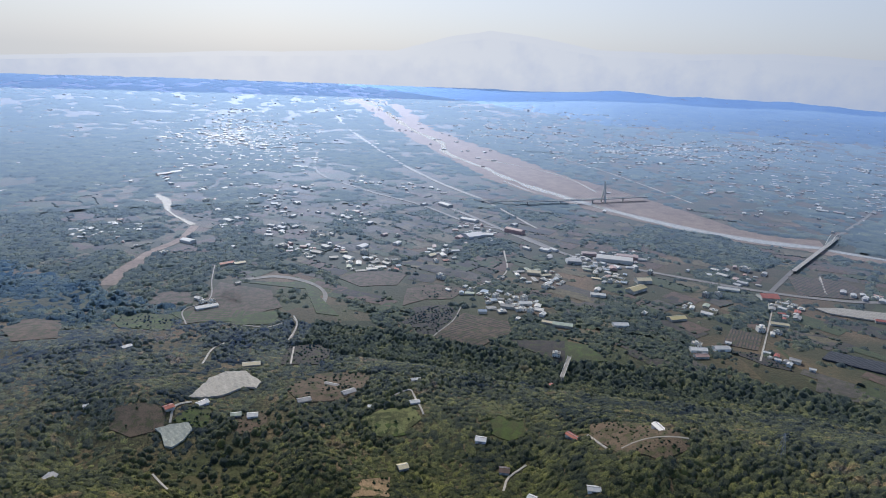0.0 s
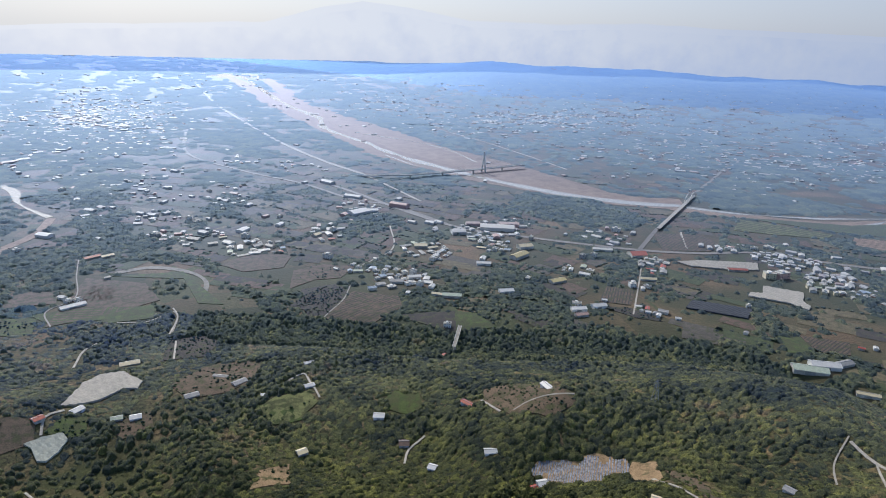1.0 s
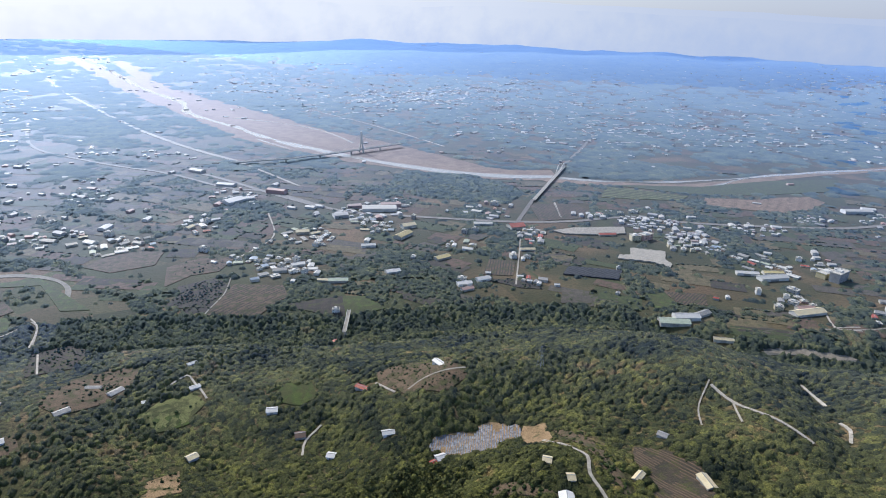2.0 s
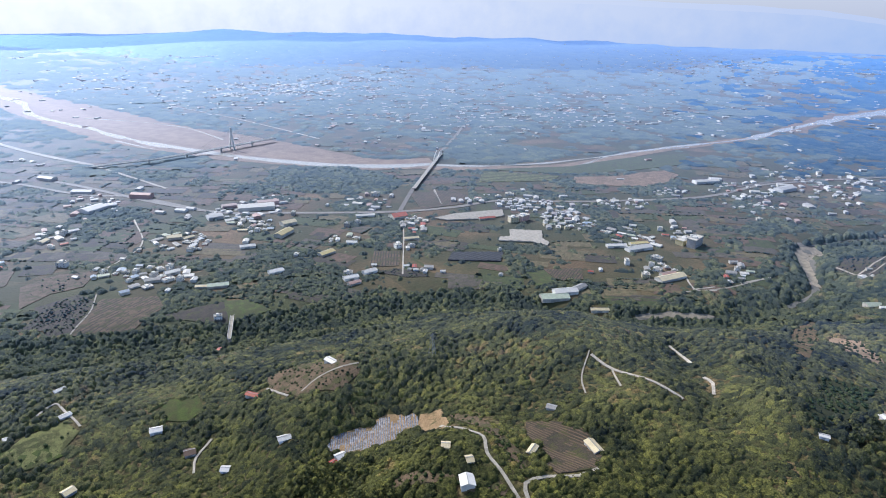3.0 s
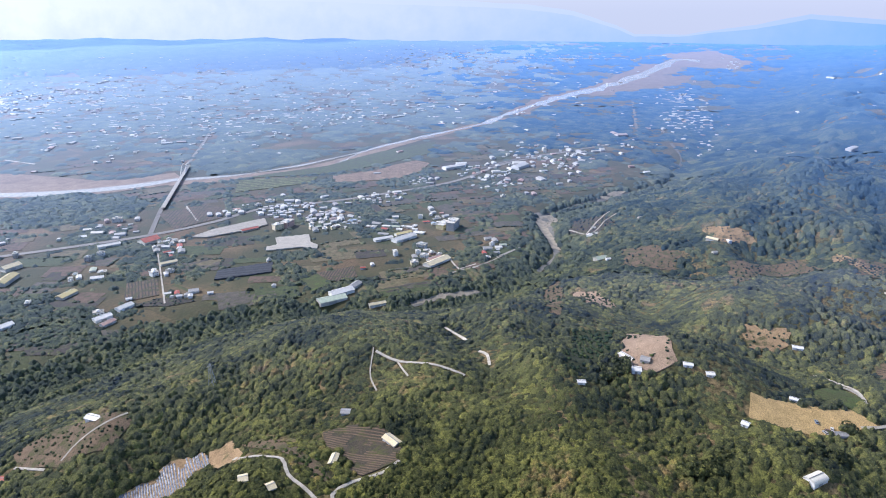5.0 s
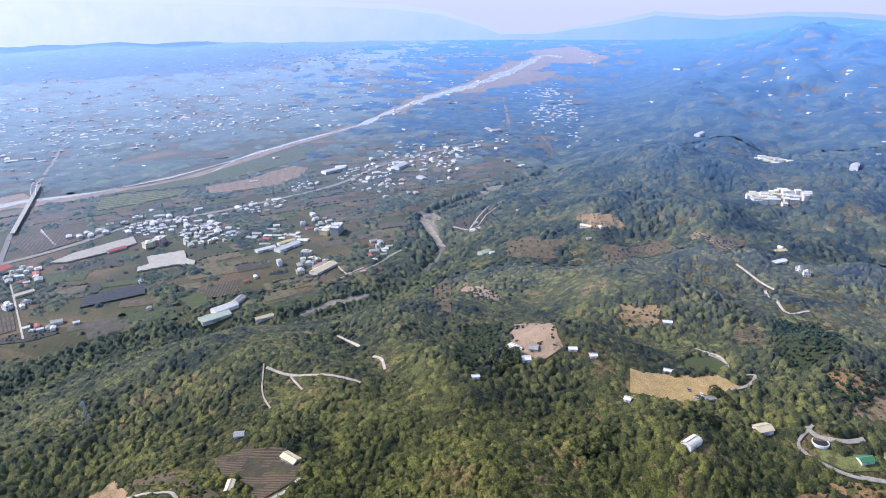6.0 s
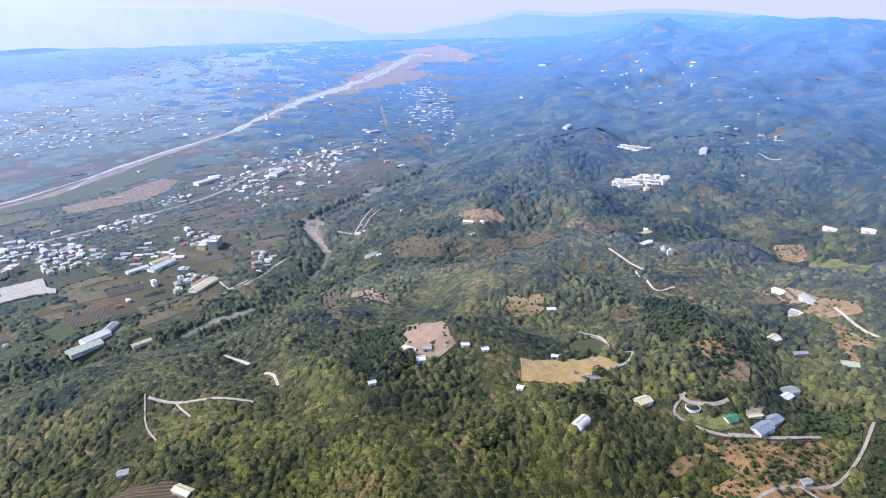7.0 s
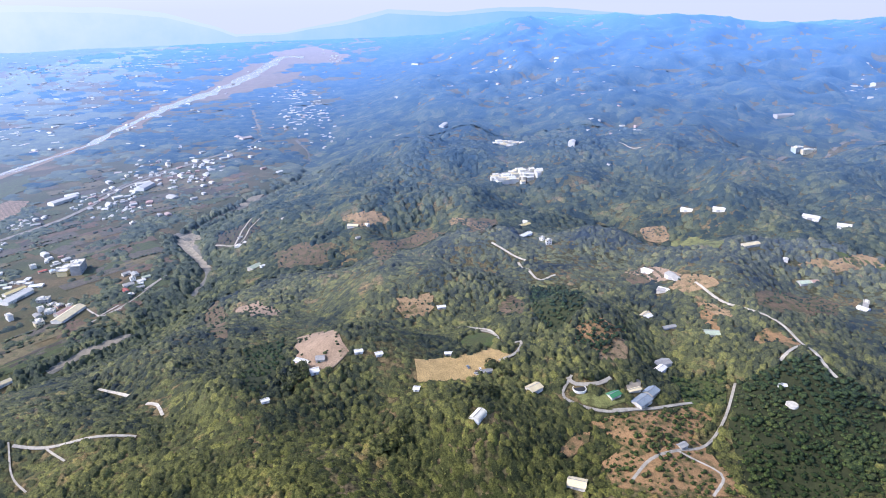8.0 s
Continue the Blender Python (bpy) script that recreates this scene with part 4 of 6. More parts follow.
def thicket(x, y):
    """How likely a tree stands at each place, how tall the stand is there, and its kind: hill wood, dark growth of gorge and plain, or mountain wood."""
    d = np.interp(x, FOOT_X, FOOT_Y) - y
    r, bearing = np.hypot(x, y), np.degrees(np.arctan2(-x, y))
    patch = rough(x, y, 60, 41) + 0.5 * rough(x, y, 25, 42)
    gorge = (np.abs(d - 14) < 44) & (x > -150) & (x < 1500)
    # on the plain: clumps, and rows along the edges of the plots
    u, v = x * 0.79 - y * 0.62, x * 0.62 + y * 0.79
    rows = np.maximum(rough(u, v * 4.2, 100, 44), rough(u * 4.2, v, 100, 45))
    west = smooth(8, 24, bearing) * (1 - smooth(2000, 3300, r))
    clump = rough(x, y, 95, 46) + 0.6 * rough(x, y, 30, 47) + 0.7 * west
    low = np.where((clump > 0.46) | (rows > 0.74), 0.85, 0.03 + 0.1 * smooth(0.0, 0.46, clump))
    east = np.clip(smooth(44, 76, -bearing) + 0.45 * rough(x, y, 70, 55), 0, 1)
    low = np.where(r > 2000 - 400 * east, np.where(clump + 0.5 * rows > -0.04 - 0.1 * east, 0.88, 0.1), low)
    dry_side = smooth(250, 330, x) * (1 - smooth(120, 220, y))
    farms = smooth(-40, -140, x)
    chance = np.where(d > -22, 0.93 - 0.1 * dry_side - farms * (0.12 + 0.35 * (rough(x, y, 75, 56) > 0.1)) + (0.2 + 0.2 * dry_side) * patch, low)
    chance = np.where(gorge, 1.0, chance)
    for grove in GROVES:
        chance = np.where(inside(x + 18 * rough(x, y, 45, 48), y + 18 * rough(x, y, 45, 49), grove), 0.9, chance)
    slope = smooth(0, 300, r - np.interp(bearing, RANGE_A, RANGE_R))
    chance = np.maximum(chance, 1.01 * slope)
    stand = np.clip(0.75 + 0.55 * rough(x, y, 55, 43) + 0.3 * rough(x, y, 21, 50), 0.3, 1.5)
    # the far eastern plain takes the hill kind for its bluer painted haze
    return chance, np.where(gorge, 1.35, np.where(d > -22, stand, 0.8)), np.where(slope > 0.1, 2, np.where((gorge | (d < -22)) & ((east < 0.5) | (r < 1600)), 1, 0))


def canopy_cells(r0, r1, gap, rng):
    """Places of crowns on a loose grid: their middles, radii, heights, kind of growth and whether a tree stands there."""
    i0, j0 = int(-r1 / gap) - 1, int(-r1 * 0.72 / gap) - 1
    ci, cj = np.meshgrid(np.arange(i0, int(r1 / gap) + 2), np.arange(j0, int(r1 / gap) + 2), indexing="ij")
    x = (ci + 0.5 + 0.8 * (rng.random(ci.shape) - 0.5)) * gap
    y = (cj + 0.5 + 0.8 * (rng.random(ci.shape) - 0.5)) * gap
    r, a = np.hypot(x, y), np.degrees(np.arctan2(-x, y))
    valid = (r > r0 - 2 * gap) & (r < r1 + 2 * gap) & (a > -133) & (a < 47)
    chance, stand, deep = np.zeros(x.shape), np.ones(x.shape), np.zeros(x.shape, int)
    chance[valid], stand[valid], deep[valid] = thicket(x[valid], y[valid])
    valid &= rng.random(x.shape) < chance
    k = np.where(valid)
    ok = free_of(x[k], y[k], 0.3 * min(gap, 9.0))
    for hx, hy, hr in HOUSES:
        near = (np.abs(x[k] - hx) < hr + gap) & (np.abs(y[k] - hy) < hr + gap)
        if near.any():
            ok &= ~near | (np.hypot(x[k] - hx, y[k] - hy) > hr + 0.25 * min(gap, 9.0))
    valid[k] = ok
    size = rng.random(x.shape)
    radius = gap * ((0.52 if gap < 10 else 0.72) + 0.36 * size ** 2)
    height = (2.6 + 3.4 * size) * stand * (1.0 if gap > 4 else 0.85)
    return x, y, radius, height, deep, valid, i0, j0


def canopy():
    """The closed roof of the woods: crown beside crown, each a lumpy dome of its own, with loose sprays of leaves on it."""
    rng = np.random.default_rng(5)
    bands = ((250, 820, 3.7, 0.0027), (820, 1500, 6.2, 0.0034), (1500, 2600, 14.0, 0.0042), (2600, 4870, 26.0, 0.0055))
    lone = None
    for r0, r1, gap, grow in bands:
        cx, cy, cr, ch, cdeep, ok, i0, j0 = canopy_cells(r0, r1, gap, rng)
        if lone is None:
            # the tallest near the camera stand as trees of their own
            big = np.argwhere(ok & (ch > 4.9) & (np.hypot(cx, cy) > 300))
            big = big[np.argsort(np.hypot(cx, cy)[big[:, 0], big[:, 1]])][:240]
            lone = (big[:, 0], big[:, 1])
            ok[lone] = False
            trees(cx[lone], cy[lone], 2.6 * cr[lone], 1.5 * ch[lone])
        turns = np.radians(np.arange(-131, 45, 0.16 if r1 < 900 else 0.19))
        radii = np.exp(np.arange(math.log(r0 * 0.988), math.log(r1) + 2 * grow, grow))
        rr, aa = np.meshgrid(radii, turns, indexing="ij")
        wob = 0.3 * grow * rr
        x = -rr * np.sin(aa) + wob * (rng.random(rr.shape) - 0.5)
        y = rr * np.cos(aa) + wob * (rng.random(rr.shape) - 0.5)
        vi, vj = np.floor(x / gap).astype(int) - i0, np.floor(y / gap).astype(int) - j0
        h, who = np.zeros(x.shape), np.full(x.shape, -1)
        width = cx.shape[1]
        for di in (-1, 0, 1):
            for dj in (-1, 0, 1):
                i, j = np.clip(vi + di, 0, cx.shape[0] - 1), np.clip(vj + dj, 0, width - 1)
                q = 1 - ((x - cx[i, j]) ** 2 + (y - cy[i, j]) ** 2) / cr[i, j] ** 2
                top = np.where(ok[i, j] & (q > 0), ch[i, j] * (0.55 + 0.45 * np.sqrt(np.maximum(q, 0))), 0)
                better = top > h
                h, who = np.where(better, top, h), np.where(better, i * width + j, who)
        if r1 < 4000:
            # the edge of a belt of woods comes down into the next one
            h = h * np.clip((radii[-1] - rr) / (2.5 * gap), 0.02, 1)
        lump = 0.24 * rough(x, y, 1.9, 91) + 0.14 * rough(x, y, 0.9, 92) if r1 < 1600 else 0.12 * rough(x, y, gap * 0.4, 93)
        z = terrain(x, y) + np.where(h > 0, h * (1 + lump) - 0.5, -0.8)
        nr, na = x.shape
        i, j = np.meshgrid(np.arange(nr - 1), np.arange(na - 1), indexing="ij")
        a, b, c, d = i * na + j, (i + 1) * na + j, (i + 1) * na + j + 1, i * na + j + 1
        flip = (rng.random(a.shape) < 0.5)[..., None]
        tris = np.concatenate([np.where(flip, np.stack([a, b, c], -1), np.stack([a, b, d], -1)).reshape(-1, 3), np.where(flip, np.stack([a, c, d], -1), np.stack([b, c, d], -1)).reshape(-1, 3)])
        hf, wf = h.ravel(), who.ravel()
        best = np.argmax(hf[tris], axis=1)
        owner = wf[tris[np.arange(len(tris)), best]]
        tris, owner = tris[owner >= 0], owner[owner >= 0]
        # every crown is cut loose from its neighbours
        key, at = np.unique(owner[:, None].astype(np.int64) * x.size + tris, return_inverse=True)
        at = at.reshape(-1, 3)
        verts = np.stack([x, y, z], -1).reshape(-1, 3)[key % x.size]
        dark = cdeep.ravel()[owner]
        sprays = leaf_sprays(rng, x.ravel(), y.ravel(), z.ravel(), hf, wf, 0.9 if r1 < 900 else 1.6, 260000 if r1 < 900 else 110000) if r1 < 1600 else None
        for deep in (0, 1, 2):
            t = at[dark == deep]
            if not len(t):
                continue
            used, t = np.unique(t, return_inverse=True)
            v, t = verts[used], t.reshape(-1, 3)
            if sprays is not None:
                sv = sprays[0][cdeep.ravel()[sprays[1]] == deep].reshape(-1, 3)
                t = np.concatenate([t, np.arange(len(sv)).reshape(-1, 3) + len(v)])
                v = np.concatenate([v, sv])
            # leaves are picked by distance for the haze painted into them
            mat = (LEAVES if r0 < 800 else HAZY_FAR_LEAVES, GORGE_LEAVES, HAZY_RANGE_LEAVES)[deep]
            tagged(new("wood", tri_mesh("wood", v, t, mat)), ("dense green broadleaf wood and bamboo with dry patches", "dark green trees along a gorge and among fields", "far mountain woods with blue haze put into their colour")[deep], "wood", kind="stuff")


def leaf_sprays(rng, x, y, z, h, who, size, most):
    """Loose sprays of foliage over the crowns: small tilted triangles, and the crown that each grows on."""
    pick = np.where(h > 1.0)[0]
    pick = pick[rng.random(len(pick)) < most / max(1, len(pick))]
    mid = np.stack([x[pick], y[pick], z[pick]], -1) + np.array((0, 0, 0.25 * size))
    tri = mid[:, None, :] + (rng.random((len(pick), 3, 3)) - 0.5) * size * np.array((1.7, 1.7, 1.1)) * (0.6 + 0.9 * rng.random((len(pick), 1, 1)))
    up = np.cross(tri[:, 1] - tri[:, 0], tri[:, 2] - tri[:, 0])[:, 2] < 0
    tri[up] = tri[up][:, ::-1]
    return tri, who[pick]


def trees(xs, ys, ws, hs):
    """Broadleaf trees with a tapered trunk, limbs and an uneven crown."""
    rng = np.random.default_rng(31)
    models = []
    for k in range(8):
        top = new("tree")
        bm = bmesh.new()
        bmesh.ops.create_cone(bm, cap_ends=True, segments=6, radius1=0.045, radius2=0.02, depth=0.62, matrix=Matrix.Translation((0, 0, 0.2)))
        for j in range(4):
            a = 1.57 * j + rng.random()
            m = Matrix.Translation((0.1 * math.cos(a), 0.1 * math.sin(a), 0.5)) @ Euler((0, radians(40), a)).to_matrix().to_4x4()
            bmesh.ops.create_cone(bm, cap_ends=True, segments=4, radius1=0.018, radius2=0.007, depth=0.32, matrix=m)
        part("trunk", bm, BARK, top, "grey-brown trunk with limbs")
        v, f = crown(rng, 5, 44)
        ob = new("crown", tri_mesh("crown", v - (0, 0, 0.12), f, LEAVES if k % 3 else GORGE_LEAVES))
        ob.parent = top
        models.append(tagged(top, "%s broadleaf tree on the wooded hillside" % ("dark green" if k % 3 == 0 else "olive green"), "tree", "trees on the near hill"))
    spots = [pose(x, y, float(terrain(x, y)), 0, 0, 360 * rng.random()) @ Matrix.Diagonal((w, w, max(h, 0.8 * w), 1)) for x, y, w, h in zip(xs, ys, ws, hs)]
    for i, m in enumerate(spots[len(models):]):
        copy_thing(models[i % len(models)], m)
    for ob, m in zip(models, spots):
        ob.matrix_basis = m


BARK = plain("bark", (0.16, 0.12, 0.09), (0.10, 0.08, 0.06), 0.5, 0.95)


def shrubs():
    """Low growth between the trees of the near hills."""
    rng = np.random.default_rng(23)
    x, y = scatter(rng, 220, 640, -128, 40, 4.8)
    ok = (np.interp(x, FOOT_X, FOOT_Y) - y > 0) & free_of(x, y, 0.5)
    for hx, hy, hr in HOUSES:
        ok &= np.hypot(x - hx, y - hy) > hr + 1
    x, y = x[ok], y[ok]
    w = 1.6 + 2.6 * rng.random(len(x)) ** 2
    tagged(wood("shrubs", x, y, w, w * 0.7, [crown(rng, 0, 10) for _ in range(8)], LEAVES, 24, 0.25), "low green and dry scrub between the trees", "scrub", kind="stuff")


def orchard(key, angle, along, across, size, label, drop=0.15):
    """Small trees in straight rows over a field."""
    rng = np.random.default_rng(len(key) * 7 + int(angle) + 360)
    poly = FIELDS[key]
    cx, cy = np.mean(poly, axis=0)
    reach = max(math.hypot(x - cx, y - cy) for x, y in poly)
    s, o = np.meshgrid(np.arange(-reach, reach, along), np.arange(-reach, reach, across))
    s, o = s.ravel() + rng.normal(0, 0.25 * along, s.size), o.ravel() + rng.normal(0, 0.16 * across, o.size)
    ca, sa = math.cos(radians(angle)), math.sin(radians(angle))
    x, y = cx + ca * s - sa * o, cy + sa * s + ca * o
    ok = inside(x, y, poly) & (rng.random(len(x)) > drop * (1 + 1.6 * rough(x, y, 17, 37)))
    for w, pts in FARM_ROAD:
        ok &= near_line(x, y, pts) > w / 2 + 0.3 * size
    for hx, hy, hr in HOUSES:
        ok &= np.hypot(x - hx, y - hy) > hr
    x, y = x[ok], y[ok]
    w = size * (0.5 + 0.9 * rng.random(len(x)) ** 1.5 + 0.25 * rough(x, y, 14, 36))
    kinds = [crown(rng, 2, 5) for _ in range(5)]
    tagged(wood("orchard_trees", x, y, w, w * 0.8, kinds, ORCHARD_LEAVES, 9, 0.1), label, "orchard", kind="stuff")

# ---- houses and sheds ----
PAINT = {}
for key, a, b_ in (("white", (0.86, 0.86, 0.84), (0.76, 0.76, 0.75)), ("cream", (0.8, 0.7, 0.46), (0.7, 0.6, 0.4)), ("grey", (0.42, 0.42, 0.42), (0.33, 0.33, 0.34)), ("red", (0.50, 0.10, 0.07), (0.40, 0.09, 0.06)),
                   ("yellow", (0.66, 0.55, 0.26), (0.57, 0.47, 0.22)), ("blue", (0.42, 0.52, 0.66), (0.36, 0.45, 0.58)), ("pale_green", (0.52, 0.60, 0.48), (0.44, 0.52, 0.41)), ("green", (0.06, 0.25, 0.12), (0.05, 0.20, 0.10)),
                   ("pink", (0.62, 0.40, 0.35), (0.53, 0.34, 0.30)), ("slate", (0.26, 0.31, 0.38), (0.22, 0.27, 0.33)), ("brown", (0.17, 0.11, 0.09), (0.13, 0.09, 0.07)), ("arch", (0.74, 0.72, 0.64), (0.66, 0.64, 0.57))):
    PAINT[key] = plain("painted_metal_" + key, a, b_, 4, 0.5, 0.0, 0.0, 0.12, 0.6, (0.8, 0.88, 1.0))
PLASTER = plain("weathered_plaster", (0.66, 0.64, 0.59), (0.52, 0.50, 0.46), 3, 0.9, haze_lift=0.6, tint=(0.8, 0.88, 1.0))
WINDOW_GLASS = plain("dark_window_glass", (0.05, 0.06, 0.07), (0.04, 0.045, 0.05), 2, 0.12)
STEEL = plain("galvanised_steel", (0.45, 0.46, 0.47), (0.36, 0.37, 0.38), 2, 0.45, 0.0, 0.4, haze_lift=0.6)
HOUSES = []


def box(bm, x0, x1, y0, y1, z0, z1):
    v = [bm.verts.new((x, y, z)) for z in (z0, z1) for x, y in ((x0, y0), (x1, y0), (x1, y1), (x0, y1))]
    for q in ((0, 3, 2, 1), (4, 5, 6, 7), (0, 1, 5, 4), (1, 2, 6, 5), (2, 3, 7, 6), (3, 0, 4, 7)):
        bm.faces.new([v[i] for i in q])


def prism(bm, outline, x0, x1):
    """A solid with that outline in y and z, from x0 to x1."""
    a = [bm.verts.new((x0, y, z)) for y, z in outline]
    b = [bm.verts.new((x1, y, z)) for y, z in outline]
    n = len(a)
    bm.faces.new(a[::-1]), bm.faces.new(b)
    for i in range(n):
        bm.faces.new((a[i], a[(i + 1) % n], b[(i + 1) % n], b[i]))


def base_of(x, y, r):
    xs, ys = np.array([x, x + r, x - r, x, x]), np.array([y, y, y, y + r, y - r])
    return float(terrain(xs, ys).min()) - 0.1


WORDS = {"white": "white", "cream": "cream", "grey": "weathered grey", "red": "red", "yellow": "pale yellow", "blue": "light blue", "pale_green": "pale green", "green": "bright green", "pink": "faded pink", "slate": "blue-grey", "brown": "rusty brown", "arch": "arched white"}


def shed_model(length, width, height, colour, name="shed"):
    """A sheet-metal shed: walls, two roof slopes with an overhang, ridge cap and a door."""
    top = new(name)
    l, w, rise = length / 2, width / 2, (width * 0.28 if colour == "arch" else width * 0.19)
    bm = bmesh.new()
    prism(bm, [(-w, -1.5), (w, -1.5), (w, height), (0, height + rise), (-w, height)], -l, l)
    part("wall", bm, PLASTER if colour not in ("white", "arch") else PAINT["white"], top)
    bm = bmesh.new()
    if colour == "arch":
        arc = [(-(w + 0.3) * math.cos(math.pi * i / 8), height + rise * 1.15 * math.sin(math.pi * i / 8)) for i in range(9)]
        prism(bm, [(y, z + 0.12) for y, z in arc[::-1]] + [(y * 0.98, z - 0.1) for y, z in arc], -l - 0.3, l + 0.3)
    else:
        o = w + 0.5
        prism(bm, [(o, height - 0.15 + 0.02), (o, height + 0.1), (0, height + rise + 0.25), (-o, height + 0.1), (-o, height - 0.13), (0, height + rise + 0.03)], -l - 0.5, l + 0.5)
    roof = part("roof", bm, PAINT[colour], top)
    bm = bmesh.new()
    peak = height + rise * (1.15 if colour == "arch" else 1.0)
    box(bm, -l - 0.5, l + 0.5, -0.22, 0.22, peak + 0.2, peak + 0.36)
    part("ridge_cap", bm, STEEL, roof, "grey metal ridge cap")
    bm = bmesh.new()
    box(bm, -0.18 * length, 0.12 * length, -w - 0.06, -w + 0.05, -1.0, height * 0.7)
    part("door", bm, STEEL, top, "grey roller door")
    return top


def house_model(length, width, height, colour):
    """A flat-roofed concrete house with a parapet, windows, a door and a water tank on the roof."""
    top = new("house")
    l, w = length / 2, width / 2
    bm = bmesh.new()
    box(bm, -l, l, -w, w, -1.5, height)
    part("wall", bm, PAINT[colour] if colour != "slate" else PLASTER, top)
    bm = bmesh.new()
    box(bm, -l - 0.35, l + 0.35, -w - 0.35, w + 0.35, height, height + 0.25)
    for x0, x1, y0, y1 in ((-l - 0.3, l + 0.3, -w - 0.3, -w), (-l - 0.3, l + 0.3, w, w + 0.3), (-l - 0.3, -l, -w, w), (l, l + 0.3, -w, w)):
        box(bm, x0, x1, y0, y1, height + 0.25, height + 1.0)
    roof = part("roof", bm, PLASTER, top, "flat concrete roof with parapet")
    bm = bmesh.new()
    box(bm, -0.2 * length, 0.1 * length, -0.25 * width, 0.3 * width, height + 0.25, height + 2.6)
    part("stair_head", bm, PAINT["white"], roof, "white stair head")
    bm = bmesh.new()
    bmesh.ops.create_cone(bm, cap_ends=True, segments=10, radius1=0.9, radius2=0.9, depth=1.8, matrix=Matrix.Translation((0.3 * length, 0.15 * width, height + 1.2)))
    part("water_tank", bm, STEEL, roof, "shiny steel water tank")
    storeys = max(1, round(height / 3.2))
    bm = bmesh.new()
    box(bm, -0.6, 0.6, -0.06, 0.06, -0.7, 0.7)
    pane = bpy.data.meshes.new("window")
    bm.to_mesh(pane), bm.free()
    pane.materials.append(WINDOW_GLASS)
    for s in range(min(storeys, 3)):
        for side in (-1, 1):
            for x in (-0.3, 0.3):
                ob = new("window", pane)
                ob.parent, ob.location = top, (x * length, side * (w + 0.02), 1.6 + 3.2 * s)
    bm = bmesh.new()
    box(bm, -0.6, 0.6, -w - 0.07, -w + 0.05, -0.5, 2.1)
    part("door", bm, PAINT["brown"], top, "dark door")
    return top


FAR_ROOFS = []


def shed(x, y, turn, length, width, height, colour):
    if math.hypot(x, y) > 1100:
        FAR_ROOFS.append((x, y, turn, length, width, 1.4 * height))
        return
    ob = shed_model(length, width, 0.78 * height, colour)
    ob.matrix_world = pose(x, y, base_of(x, y, 0.4 * width), 0, 0, turn)
    HOUSES.append((x, y, 0.55 * max(length, width)))
    where = "on wooded hills" if y < np.interp(x, FOOT_X, FOOT_Y) else "among fields"
    tagged(ob, "%s sheet-metal shed with a low roof %s" % (WORDS[colour], where), "shed", "sheds")


def house(x, y, turn, length, width, height, colour):
    ob = house_model(length, width, height, colour)
    ob.matrix_world = pose(x, y, base_of(x, y, 0.4 * width), 0, 0, turn)
    HOUSES.append((x, y, 0.55 * max(length, width)))
    tagged(ob, "%s concrete house with flat roof and dark windows" % WORDS[colour], "house", "houses")


shed(177, 238, -117, 9, 8, 4.2, "white")
shed(149, 352, 4, 7, 7, 3.4, "white")
shed(142, 349, 15, 4, 4, 2.5, "red")
shed(260, 221, -103, 12, 6, 3.4, "cream")
shed(229, 242, 27, 9, 4, 2.5, "cream")
shed(184, 271, -36, 5, 6, 3.4, "cream")
shed(187, 250, -20, 4, 6, 3.4, "cream")
shed(183, 442, -74, 13, 6, 3.4, "white")
shed(122, 467, -53, 12, 5, 3.4, "red")
shed(47, 479, -11, 9, 7, 3.4, "white")
shed(81, 406, -32, 6, 6, 3.4, "white")
shed(64, 443, -7, 8, 8, 3.4, "brown")
shed(272, 272, -58, 6, 5, 2.5, "grey")
house(152, 701, -17, 9, 6, 5, "white")
shed(137, 628, -64, 12, 6, 2.5, "red")
shed(175, 787, -14, 26, 11, 5, "pale_green")
shed(156, 795, -23, 14, 7, 4, "cream")
shed(363, 730, 6, 20, 10, 5, "white")
shed(482, 820, -16, 23, 9, 4, "cream")
house(444, 796, -2, 9, 9, 6, "white")
shed(341, 826, 18, 25, 12, 5, "yellow")
shed(318, 940, 38, 35, 15, 7, "yellow")
shed(342, 985, 9, 24, 16, 7, "cream")
shed(324, 1096, -14, 63, 26, 7, "pale_green")
shed(353, 1117, -13, 38, 16, 6, "white")
shed(285, 1127, -4, 26, 14, 5, "grey")
shed(246, 1074, 2, 25, 18, 6, "white")
shed(163, 1264, -36, 39, 16, 8, "blue")
shed(76, 1215, 35, 40, 26, 7, "white")
shed(106, 1227, 0, 20, 16, 6, "white")
shed(472, 961, -19, 32, 10, 5, "white")
shed(519, 928, -1, 27, 22, 7, "red")
shed(740, 632, -26, 31, 10, 5, "white")
shed(761, 606, -10, 43, 14, 6, "white")
shed(779, 622, -21, 29, 9, 5, "yellow")
shed(708, 504, -6, 45, 15, 5, "cream")
shed(715, 514, -15, 23, 10, 5, "pink")
shed(531, 543, -25, 36, 16, 5, "pale_green")
shed(550, 544, -19, 31, 14, 6, "white")
shed(570, 543, 10, 32, 10, 5, "grey")
shed(560, 492, -32, 22, 7, 4, "cream")
shed(836, 306, -29, 19, 11, 4.2, "pale_green")
house(699, 809, 14, 22, 14, 10, "pink")
house(680, 811, -13, 16, 12, 9, "cream")
shed(649, 846, -15, 29, 9, 4, "red")
shed(254, 795, 4, 20, 11, 5, "white")
shed(332, 724, -3, 20, 10, 5, "white")
shed(329, 707, 8, 17, 8, 4, "pink")
shed(166, 1001, -8, 21, 13, 6, "cream")
shed(251, 910, -10, 22, 10, 5, "white")
house(853, 574, 15, 30, 14, 14, "grey")
house(850, 591, 8, 30, 14, 8, "yellow")
